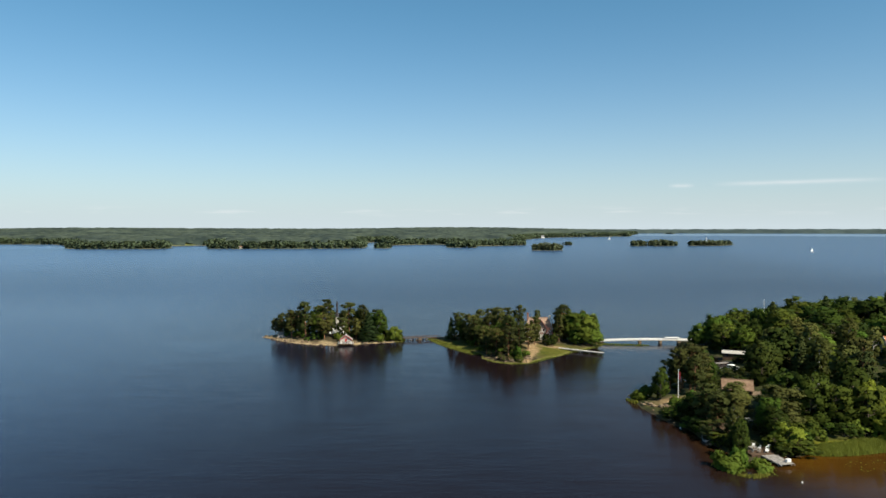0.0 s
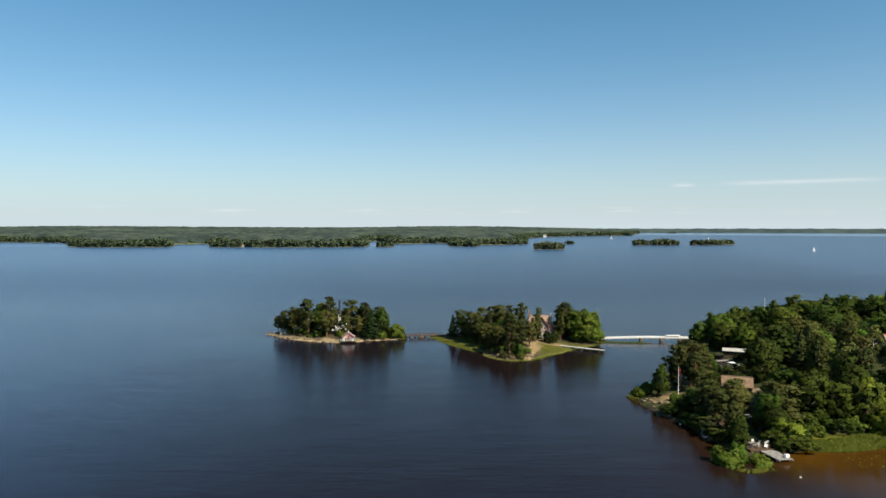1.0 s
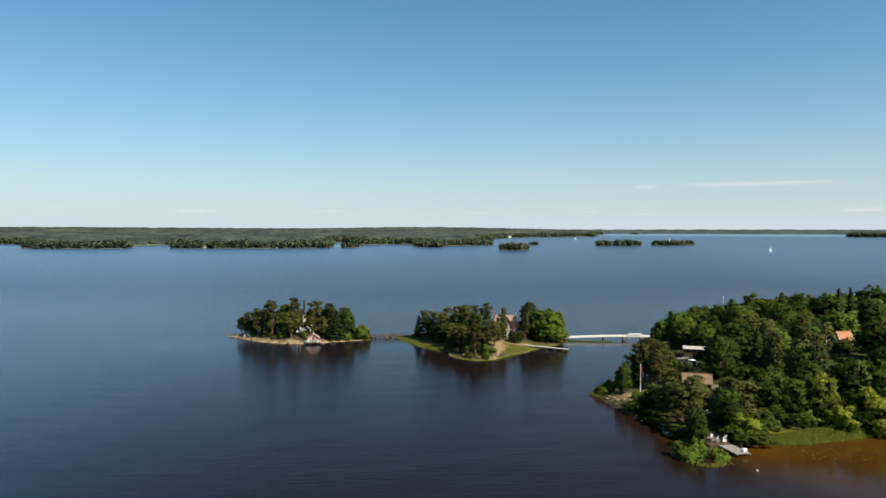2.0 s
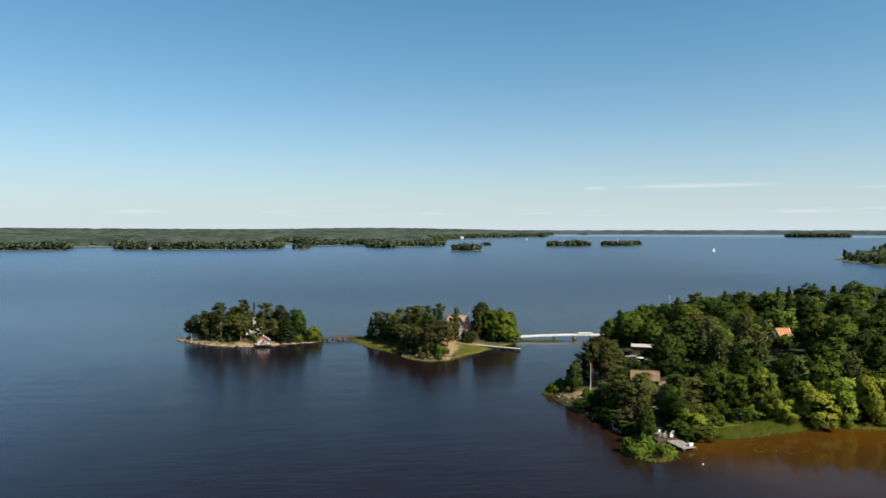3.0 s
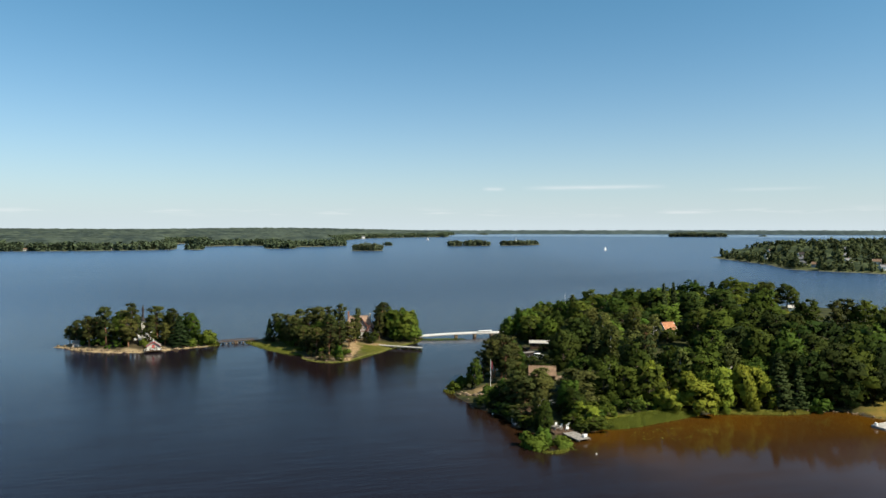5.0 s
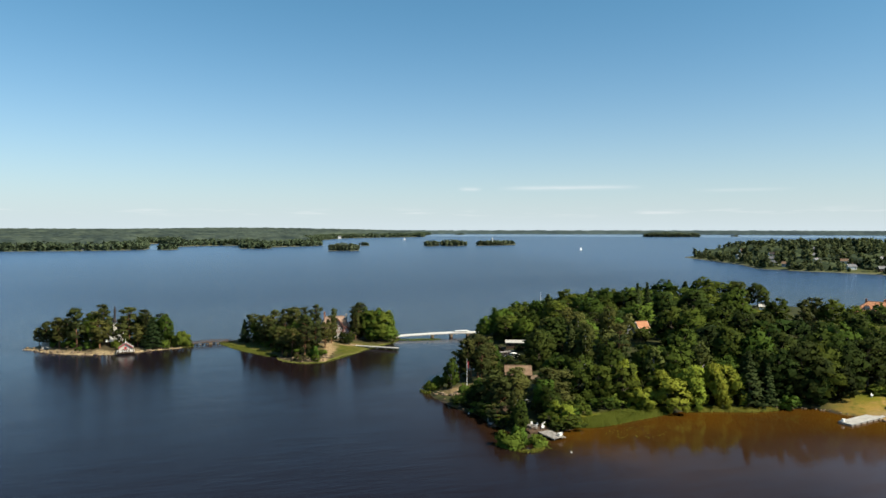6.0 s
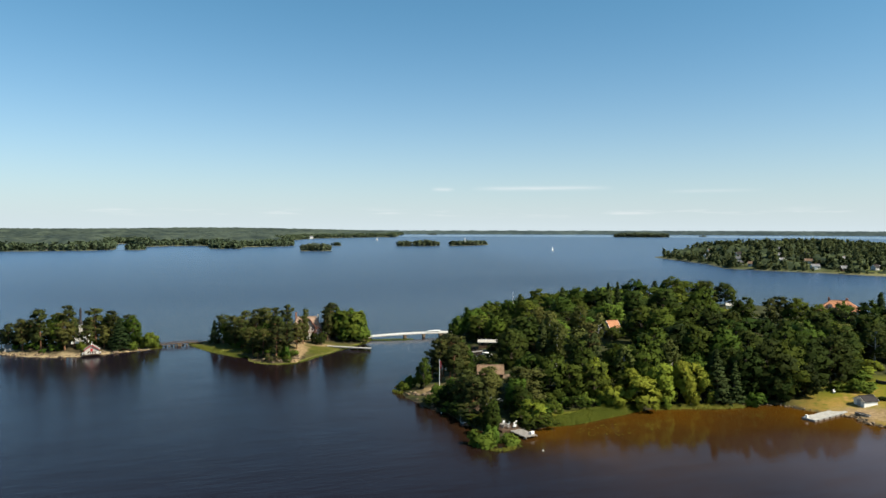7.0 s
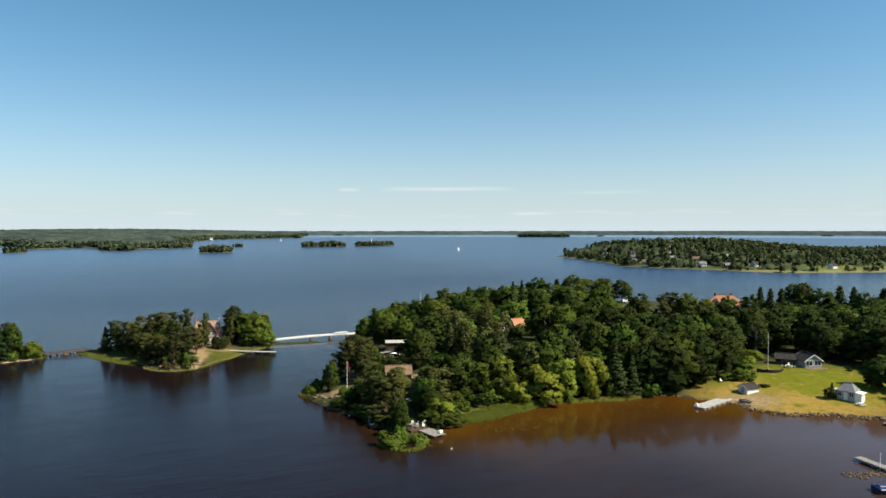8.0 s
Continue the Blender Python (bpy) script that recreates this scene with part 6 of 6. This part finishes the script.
for i in range(7):
    for s in (-1, 1):
        bm = bmesh.new()
        bar(bm, (-7.8 + i * 2.6, s * 1.78, -0.05), (-7.8 + i * 2.6, s * 1.78, 0.45), 0.14)
        part("fender", bm, DARK, pontoon)
bm = bmesh.new()
box(bm, -8.3, 0.9, 0.51, 0.6, 0.6, 0.7, 0, 0.05)
part("locker", bm, WHITE, pontoon)
post = thing("mooring_pole", pose(136.9, 78.6, 0), "slim white mooring pole beside the weathered dock", "pole")
bm = bmesh.new()
bar(bm, (0, 0, -1.5), (0, 0, 3.4), 0.07)
part("shaft", bm, WHITE, post)
bm = bmesh.new()
bar(bm, (0, 0, 3.4), (0, 0, 3.55), 0.10, 0.03)
part("cap", bm, WHITE, post)
locker = thing("dock_box", pose(70.2, 138.2, 0.63, 0, 0, 15), "white storage chest standing on the bathing dock", "chest")
bm = bmesh.new()
box(bm, 0, 0, 0, 1.0, 0.6, 0.55, 0, 0.04)
part("body", bm, WHITE, locker)
bm = bmesh.new()
box(bm, 0, 0, 0.555, 1.06, 0.66, 0.07, 0, 0.02)
part("lid", bm, WHITE, locker)


# ---- flagpoles ----
def flagpole(where, x, y, h, flag, label):
    ob = thing("flagpole", on(where, x, y), label, "flagpole")
    bm = bmesh.new()
    bar(bm, (0, 0, -0.5), (0, 0, h), 0.10, 0.05, 10)
    part("pole", bm, WHITE, ob)
    bm = bmesh.new()
    bmesh.ops.create_uvsphere(bm, u_segments=10, v_segments=6, radius=0.13, matrix=pose(0, 0, h + 0.08))
    part("ball", bm, METAL, ob)
    bm = bmesh.new()
    box(bm, 0, 0, -0.1, 0.7, 0.7, 0.35, 0, 0.05)
    part("foot", bm, STONE, ob)
    if flag:
        bm = bmesh.new()
        cols = []
        for i in range(7):
            u = i / 6
            x0, sway = 0.08 + u * 0.55, 0.16 * math.sin(u * 9)
            cols.append([bm.verts.new((x0, sway * (0.4 + v * 0.15), h - 0.15 - v * 0.42 - u * 0.55)) for v in range(6)])
        for i in range(6):
            for v in range(5):
                bm.faces.new((cols[i][v], cols[i + 1][v], cols[i + 1][v + 1], cols[i][v + 1]))
        bmesh.ops.solidify(bm, geom=bm.faces[:], thickness=0.02)
        part("flag", bm, RED_PAINT, ob, "hanging red flag")
    return ob


flagpole("main", 64, 185.2, 8.2, True, "white flagpole with a hanging red flag on the point")
flagpole("main", 186.6, 141.6, 11.2, False, "bare white flagpole in a walled bed before the grey house")
flagpole("main", 129.6, 275.0, 14.8, False, "bare white flagpole behind the wood")


# ---- boats and buoys ----
def hull(bm, length, beam_w, height, sharp=1.0, stern=0.75):
    """An open boat's body, bow to +x, keel at 0."""
    rows = []
    n = 9
    for i in range(n):
        t = i / (n - 1)
        w = beam_w / 2 * (stern + (1 - stern) * min(1, t * 2.2)) * (1 - max(0, (t - 0.55) / 0.45) ** 2 * sharp)
        x, rise = -length / 2 + t * length, height * (1 + 0.25 * t * t)
        rows.append([bm.verts.new(p) for p in ((x, -w, rise), (x, -w * 0.8, rise * 0.35), (x, 0, rise * 0.02 * t), (x, w * 0.8, rise * 0.35), (x, w, rise))])
    for i in range(n - 1):
        for j in range(4):
            bm.faces.new((rows[i][j], rows[i + 1][j], rows[i + 1][j + 1], rows[i][j + 1]))
    bm.faces.new(rows[0][::-1])
    bmesh.ops.remove_doubles(bm, verts=bm.verts[:], dist=0.001)
    bmesh.ops.solidify(bm, geom=bm.faces[:], thickness=0.05)


def rowing_boat(x, y, rz, mat, label, length=4.4, z=-0.12, tilt=0):
    ob = thing("rowing_boat", pose(x, y, z, tilt, 0, rz), label, "boat")
    bm = bmesh.new()
    hull(bm, length, 1.5, 0.6)
    part("hull", bm, mat, ob)
    for k in (-0.25, 0.02, 0.25):
        bm = bmesh.new()
        box(bm, k * length, 0, 0.36, 0.28, 1.2, 0.05)
        part("thwart", bm, GREY_WOOD, ob)
    return ob


def motor_boat(x, y, rz, label):
    ob = thing("motor_boat", pose(x, y, -0.25, 0, 0, rz), label, "boat")
    bm = bmesh.new()
    hull(bm, 6.4, 2.3, 1.0)
    part("hull", bm, WHITE, ob)
    bm = bmesh.new()
    box(bm, 0.6, 0, 0.8, 5.0, 1.8, 0.12, 0, 0.04)
    part("deck", bm, WHITE, ob)
    bm = bmesh.new()
    box(bm, 0.3, 0, 0.9, 2.2, 1.6, 1.15, 0, 0.12)
    cab = part("cabin", bm, WHITE, ob)
    bm = bmesh.new()
    box(bm, 0.3, 0, 1.42, 2.24, 1.64, 0.4, 0, 0.04)
    part("cabin_window", bm, GLASS, cab)
    bm = bmesh.new()
    box(bm, -3.3, 0, 0.5, 0.4, 0.4, 0.9, 0, 0.06)
    part("outboard", bm, DARK, ob)
    return ob


def sailboat(x, y, rz, h, label):
    ob = thing("sailboat", pose(x, y, -0.3, 0, 0, rz), label, "sailboat", "sailing boats on the lake")
    bm = bmesh.new()
    hull(bm, h * 0.75, h * 0.22, 1.3)
    box(bm, -0.3, 0, 1.0, h * 0.5, h * 0.15, 0.3)
    part("hull", bm, WHITE, ob)
    bm = bmesh.new()
    bar(bm, (h * 0.05, 0, 0.5), (h * 0.05, 0, h), 0.09)
    bar(bm, (h * 0.05, 0, 1.9), (-h * 0.32, 0.5, 1.9), 0.07)
    part("mast", bm, METAL, ob)
    for name, pts in (("mainsail", ((h * 0.04, 0, h * 0.97), (h * 0.04, 0, 2.0), (-h * 0.31, 0.5, 2.0))), ("foresail", ((h * 0.06, 0, h * 0.85), (h * 0.36, 0, 1.7), (h * 0.05, -0.5, 1.8)))):
        bm = bmesh.new()
        f = bm.faces.new([bm.verts.new(p) for p in pts])
        bmesh.ops.subdivide_edges(bm, edges=bm.edges[:], cuts=3, use_grid_fill=True)
        for v in bm.verts:
            v.co.y += 0.25 * math.sin(v.co.z / h * 3.1)
        bmesh.ops.solidify(bm, geom=bm.faces[:], thickness=0.03)
        part(name, bm, SAIL, ob)
    return ob


motor_boat(97.0, 229.6, 12, "white cabin motor boat moored in the inlet")
rowing_boat(61.3, 158.6, 60, WHITE, "white rowing boat drawn up by the thatched hut")
rowing_boat(59.6, 154.6, 75, GREY_PAINT, "grey rowing boat moored at the point", 3.8)
rowing_boat(102.6, 163.0, 20, WHITE, "white rowing boat stored among the bay trees", 5.0, ground_at("main", 102.6, 163.0))
rowing_boat(156.5, 125.4, 100, GREY_WOOD, "weathered rowing boat pulled up on the stony beach", 3.6, 0.35)
covered = thing("covered_boat", pose(128.2, 70.8, -0.2, 0, 0, -25), "moored boat under a blue tarpaulin", "boat")
bm = bmesh.new()
hull(bm, 8.0, 2.8, 0.9)
part("hull", bm, DARK, covered)
bm = bmesh.new()
box(bm, -0.3, 0, 0.75, 7.0, 2.9, 0.5, 0, 0.2)
box(bm, -0.3, 0, 1.15, 6.2, 1.2, 0.35, 0, 0.15)
part("cover", bm, BLUE_COVER, covered)
sailboat(683, 1259, 25, 8.5, "white sailing boat under sail on the open lake")
sailboat(588, 2407, -20, 13.0, "white sailing boat far out on the lake")


def buoy(x, y):
    ob = thing("buoy", pose(x, y, 0), "small white mooring buoy floating on the water", "buoy", "mooring buoys")
    bm = bmesh.new()
    bmesh.ops.create_uvsphere(bm, u_segments=12, v_segments=8, radius=0.19, matrix=pose(0, 0, 0.06))
    part("float", bm, WHITE, ob)
    bm = bmesh.new()
    bar(bm, (0, 0, 0.22), (0, 0, 0.36), 0.03)
    part("ring", bm, METAL, ob)


buoy(57.0, 163.4)
buoy(68.0, 128.6)


# ---- terraces, garden things ----
def terrace(name, label, m, sx, sy, t, mat):
    ob = thing(name, m, label, "terrace")
    bm = bmesh.new()
    box(bm, 0, 0, -1.0, sx, sy, t + 1.0, 0, 0.05)
    part("slab", bm, mat, ob)
    return ob


def lounger(m, label):
    ob = thing("sun_lounger", m, label, "lounger", "loungers by the water")
    bm = bmesh.new()
    box(bm, 0, 0, 0.32, 1.3, 0.65, 0.07, 0, 0.02)
    part("seat", bm, WHITE, ob)
    bm = bmesh.new()
    slab(bm, [(0.6, -0.32, 0.38), (1.15, -0.32, 0.85), (1.15, 0.32, 0.85), (0.6, 0.32, 0.38)], 0.07)
    part("backrest", bm, WHITE, ob)
    for dx in (-0.55, 0.55):
        for dy in (-0.27, 0.27):
            bm = bmesh.new()
            box(bm, dx, dy, 0, 0.06, 0.06, 0.33)
            part("leg", bm, WHITE, ob)


def garden_table(m, label, mat, group=""):
    ob = thing("garden_table", m, label, "table", group)
    bm = bmesh.new()
    box(bm, 0, 0, 0.70, 1.8, 0.8, 0.06, 0, 0.01)
    part("tabletop", bm, mat, ob)
    for dx in (-0.75, 0.75):
        for dy in (-0.3, 0.3):
            bm = bmesh.new()
            box(bm, dx, dy, 0, 0.08, 0.08, 0.70)
            part("leg", bm, mat, ob)
    for s in (-1, 1):
        bm = bmesh.new()
        box(bm, 0, s * 0.85, 0.40, 1.8, 0.3, 0.05)
        for dx in (-0.7, 0.7):
            box(bm, dx, s * 0.85, 0, 0.07, 0.26, 0.40)
        part("bench", bm, mat, ob)


terrace("waterside_terrace", "brown wooden terrace above the bathing dock", on("main", 67.2, 144.6, 10), 6.4, 4.4, 0.35, BROWN_WOOD)
TZ = ground_at("main", 67.2, 144.6) + 0.35
garden_table(pose(66.0, 145.0, TZ, 0, 0, 20), "weathered picnic table on the waterside terrace", GREY_WOOD)
lounger(pose(68.4, 143.6, TZ, 0, 0, 60), "white sun lounger on the waterside terrace")
lounger(pose(69.3, 145.0, TZ, 0, 0, 60), "white sun lounger on the waterside terrace")


def garden_chair(m, label, group, mat=None):
    ob = thing("garden_chair", m, label, "chair", group)
    bm = bmesh.new()
    box(bm, 0, 0, 0.40, 0.52, 0.5, 0.05, 0, 0.015)
    part("seat", bm, mat or WHITE, ob)
    bm = bmesh.new()
    slab(bm, [(-0.26, 0.20, 0.42), (0.26, 0.20, 0.42), (0.26, 0.36, 0.95), (-0.26, 0.36, 0.95)], 0.06)
    part("backrest", bm, mat or WHITE, ob)
    for dx in (-0.22, 0.22):
        for dy in (-0.2, 0.2):
            bm = bmesh.new()
            box(bm, dx, dy, 0, 0.05, 0.05, 0.40)
            part("leg", bm, mat or WHITE, ob)


for cx, cy, turn in ((65.2, 143.4, 150), (66.6, 143.2, 200), (64.8, 145.8, 60), (66.9, 146.4, -20), (67.6, 145.4, -80)):
    garden_chair(pose(cx, cy, TZ, 0, 0, turn), "weathered wooden garden chair on the waterside terrace", "chairs on the terrace", GREY_WOOD if turn > 0 else WHITE)
for cx, cy, turn in ((192.4, 138.2, 120), (194.6, 138.0, 210), (192.6, 141.0, 40), (195.2, 140.6, -40)):
    garden_chair(on("main", cx, cy, turn, 0.05), "white garden chair outside the grey house", "chairs by the grey house")
terrace("cottage_patio", "pale stone patio beside the brown cottage", on("main", 86.5, 184.5, -8), 6.5, 5.0, 0.2, STONE)
terrace("house_patio", "pale paved patio in front of the grey house", on("main", 199.0, 133.9, 68), 2.4, 7.0, 0.1, STONE)
garden_table(on("main", 193.6, 139.5, 30, 0.1), "white garden table outside the grey house", WHITE)
garden_table(on("main", 178.4, 107.6, -14, 0.05), "white garden table before the waterside cottage", WHITE)
garden_table(on("main", 73.2, 163.8, 30), "pale picnic table under the trees on the point", PALE_WOOD)
garden_table(on("main", 88.0, 157.0, 10), "weathered picnic table under the trees by the bay", GREY_WOOD)
bench = thing("garden_bench", on("main", 165.4, 141.2, 30), "white garden bench at the lawn's edge under trees", "bench")
for name, spot, size in (("seat", (0, 0, 0.42), (1.5, 0.45, 0.06)), ("backrest", (0, 0.22, 0.50), (1.5, 0.06, 0.45)), ("leg", (-0.65, 0, 0), (0.08, 0.4, 0.42)), ("leg", (0.65, 0, 0), (0.08, 0.4, 0.42))):
    bm = bmesh.new()
    box(bm, *spot, *size, 0, 0.015)
    part(name, bm, WHITE, bench)
mound = thing("curved_wall", on("main", 186.3, 140.6, -28, -0.25), "low curved dark retaining wall round the flagpole bed", "wall")
bm = bmesh.new()
for i in range(14):
    a0, a1 = radians(175 + i * 13.6), radians(188.6 + i * 13.6)
    beam(bm, (3.8 * math.cos(a0), 2.6 * math.sin(a0), 0.35), (3.8 * math.cos(a1), 2.6 * math.sin(a1), 0.35), 0.4, 1.1)
part("wall", bm, DARK_ROOF, mound)
tent = thing("canvas_shelter", on("a", -70.4, 295.6, 20), "pale grey canvas lean-to at the island's shore", "shelter")
bm = bmesh.new()
slab(bm, [(-1.6, -1.2, 0.2), (1.6, -1.2, 0.2), (1.6, 1.4, 2.4), (-1.6, 1.4, 2.4)], 0.05)
part("canvas", bm, GREY_WOOD, tent)
for dx in (-1.5, 1.5):
    bm = bmesh.new()
    bar(bm, (dx, 1.35, -0.3), (dx, 1.35, 2.4), 0.05)
    part("pole", bm, GREY_WOOD, tent)


# ---- rocks, reeds, water plants ----
def stones(name, label, places, seed, low, high, lift=0.0, squash=0.65, kind="stuff", mat=None):
    """Uneven stones lying along the given places, in one mesh."""
    rng = np.random.default_rng(seed)
    bm = bmesh.new()
    bmesh.ops.create_icosphere(bm, subdivisions=1, radius=1.0)
    bm.verts.ensure_lookup_table()
    base = np.array([v.co[:] for v in bm.verts])
    tris = np.array([[v.index for v in f.verts] for f in bm.faces])
    bm.free()
    vs, fs = [], []
    for x, y, z in places:
        r = rng.uniform(low, high)
        turn, _ = np.linalg.qr(rng.normal(size=(3, 3)))
        v = base * rng.uniform(0.7, 1.15, (len(base), 1)) @ turn * np.array([1.0, rng.uniform(0.6, 1.0), squash]) * r
        fs.append(tris + len(vs) * len(base))
        vs.append(v + (x, y, z + lift + r * 0.2))
    ob = new(name, mesh_of(name, np.concatenate(vs), np.concatenate(fs), mat or STONE))
    return tagged(ob, label, "rocks", "", kind)


def along(points, step, seed, spread, height=None, z=0.0):
    """Places strewn along a broken line."""
    rng = np.random.default_rng(seed)
    out = []
    for (ax, ay), (bx, by) in zip(points, points[1:]):
        n = max(1, int(math.hypot(bx - ax, by - ay) / step))
        for i in range(n):
            t = (i + rng.random()) / n
            x, y = ax + (bx - ax) * t + rng.normal() * spread, ay + (by - ay) * t + rng.normal() * spread
            out.append((x, y, max(z, float(height(np.array([x]), np.array([y]))[0])) if height else z))
    return out


# Dark row for crevice shade, tan row for sunlit tops, both by colour.
stones("rock_bank", "dark brown boulders lining the lawn's waterside", along([(152, 128), (155, 126.5), (152.5, 121), (156, 112.6), (164, 108.6), (172, 101.6), (190, 87.6), (215, 75)], 0.14, 1, 0.5, main_height), 1, 0.14, 0.46, -0.05, 0.6, "stuff", BROWN_STONE)
stones("rock_bank", "sunlit tan boulders along the lawn's waterside", along([(152, 128), (155, 126.5), (152.5, 121), (156, 112.6), (164, 108.6), (172, 101.6), (190, 87.6), (215, 75)], 0.8, 21, 0.75, main_height, 0.1), 21, 0.16, 0.7, 0.0, 0.5, "stuff", STONE)
stones("point_rocks", "pale rocks along the wooded point", along([(54.5, 196), (53.4, 186), (55.4, 172), (59.2, 160), (60.4, 150), (63.4, 141.6), (70, 143.4)], 4.0, 2, 0.5, main_height), 2, 0.2, 0.5)
stones("tip_rocks", "tan granite slabs below the flagpole", along([(54.5, 185), (55.5, 182.5), (57.5, 181), (59, 180.5), (61, 183)], 0.5, 12, 0.7, main_height), 12, 0.4, 1.0, 0.0, 0.4)
stones("bay_rocks", "small rocks along the lawn's edge", along([(128, 146), (139, 144), (146, 141.6), (149.5, 134)], 0.8, 3, 0.4, main_height), 3, 0.2, 0.5)
stones("island_rocks", "pale granite rocks round the small island", along([(-79, 300), (-74, 296), (-68, 289), (-60, 284.4), (-52, 280.4), (-45, 279.4), (-36, 281.4), (-29, 284.4), (-18, 289)], 1.1, 4, 0.7, HEIGHTS["a"]), 4, 0.3, 0.9)
stones("villa_island_rocks", "brown rocks strewn under the villa island's pines", along([(12, 266), (15.5, 256), (16, 251), (20, 245), (24.5, 242), (29, 243), (34, 248), (30, 256), (22, 252), (18, 262)], 1.9, 5, 1.1, HEIGHTS["b"]), 5, 0.25, 0.75, 0.0, 0.5, "stuff", BROWN_STONE)
stones("villa_island_slabs", "flat tan granite slabs under the villa island's pines", along([(18.5, 249), (21.5, 245.5), (25, 243.6), (29, 245), (31, 249), (26.5, 249), (22, 251.5)], 0.75, 15, 0.8, HEIGHTS["b"], 0.1), 15, 0.3, 1.0, 0.05, 0.4, "stuff", STONE)
stones("groyne", "low stone groyne beside the near dock", along([(128.6, 80), (131, 79), (134, 78.0), (136.5, 77)], 0.07, 6, 0.75, None, 0.0), 6, 0.12, 0.42, -0.05, 0.6, "stuff", BROWN_STONE)
stones("bridge_rocks", "brown rocks at the footbridge's landing", along([(64, 281), (66.5, 283.5), (67, 286)], 0.5, 7, 0.5, None, 0.3), 7, 0.4, 0.9)
stones("landing_rocks", "brown rocks at the plank bridge's landing", along([(-20, 288.5), (-17.5, 291), (-9.5, 291.2), (-3, 293)], 1.2, 8, 0.5, None, 0.0), 8, 0.3, 0.7)


def reeds(name, label, points, width, count, seed, tall=1.3):
    """A belt of reed blades standing in the shallows along a broken line."""
    rng = np.random.default_rng(seed)
    p = np.array(points, float)
    seg = rng.integers(0, len(p) - 1, count)
    t = rng.random(count)
    spots = p[seg] + (p[seg + 1] - p[seg]) * t[:, None]
    d = p[seg + 1] - p[seg]
    side = np.stack([d[:, 1], -d[:, 0]], -1) / np.linalg.norm(d, axis=1, keepdims=True)
    taper = 0.35 + 0.65 * np.sin(np.pi * (seg + t) / (len(p) - 1)) ** 0.5
    spots = spots + side * (width * (rng.random(count) - 0.35) * taper)[:, None]
    h = tall * rng.uniform(0.5, 1.25, count) * (0.6 + 0.4 * taper)
    a = rng.uniform(0, 6.28, count)
    w = rng.uniform(0.05, 0.10, count)
    lean = rng.normal(size=(count, 2)) * 0.22
    foot = np.stack([spots[:, 0], spots[:, 1], np.maximum(-0.1, main_height(spots[:, 0], spots[:, 1]) - 0.05)], -1)
    tip = foot + np.stack([lean[:, 0], lean[:, 1], h], -1)
    across = np.stack([np.cos(a) * w, np.sin(a) * w, np.zeros(count)], -1)
    verts = np.stack([foot - across, foot + across, tip], 1).reshape(-1, 3)
    up = np.repeat(np.stack([rng.normal(size=count) * 0.3, rng.normal(size=count) * 0.3, np.ones(count)], -1), 3, axis=0)
    me = face_leaves(mesh_of(name, verts, leaves_for(len(verts)), REED, True), up)
    return tagged(new(name, me), label, "reeds", "", "stuff")


reeds("bay_reeds", "bright green reed belt along the bay", [(77, 146), (84, 147), (94, 149.8), (102, 151.2), (108, 151)], 6.8, 46000, 1, 0.6)
reeds("bay_reeds", "bright green reed belt before the willows", [(112, 149), (120, 148), (128, 145), (136, 143.5)], 3.0, 12000, 2, 0.6)
reeds("point_reeds", "green reeds round the bushes by the dock", [(57.5, 132.8), (59.5, 131.6), (62, 132.2), (63.5, 133.2)], 1.6, 800, 3, 0.6)
reeds("tip_reeds", "green reeds off the wooded point", [(51.8, 191), (52.4, 188), (53.2, 186)], 1.6, 350, 4, 0.9)
reeds("island_reeds", "yellow-green sedge along the villa island's shore", [(-5, 296), (1, 285), (6, 275), (11, 266), (14, 258)], 7.5, 16000, 5, 0.45)
reeds("island_reeds", "yellow-green sedge fringing the villa island's front", [(16, 247), (20, 243), (25, 240.5), (30, 241.5), (35, 247), (40, 252.5), (47, 260), (54, 267), (61, 273), (66, 281)], 2.4, 9000, 6, 0.3)
reeds("spit_reeds", "grassy spit of sedge below the footbridge", [(64, 282), (70, 280), (77, 279), (84, 277.5)], 5.5, 6000, 7, 0.25)
reeds("landing_reeds", "sedge under the plank bridge", [(-21, 287.5), (-19, 288), (-16.5, 289)], 2.4, 700, 8, 0.7)


def lily_pads():
    rng = np.random.default_rng(9)
    vs, fs = [], []
    for i in range(46):
        a, r = rng.uniform(0, 6.28), math.sqrt(rng.random())
        x, y, s = 92 + 11 * r * math.cos(a), 137 + 4.5 * r * math.sin(a), rng.uniform(0.08, 0.2)
        turn = rng.uniform(0, 6.28)
        ring = [(x + s * math.cos(turn + k * 0.9), y + s * math.sin(turn + k * 0.9), 0.015) for k in range(7)]
        low = [(q[0], q[1], 0.004) for q in ring]
        base = len(vs)
        vs += ring + low
        for k in range(1, 6):
            fs.append((base, base + k, base + k + 1))
        for k in range(6):
            fs += [(base + k, base + 7 + k, base + 8 + k), (base + k, base + 8 + k, base + k + 1)]
    tagged(new("lily_pads", mesh_of("lily_pads", vs, fs, WILLOW)), "scattered water-lily pads floating in the shallow bay", "water plants", "", "stuff")


lily_pads()
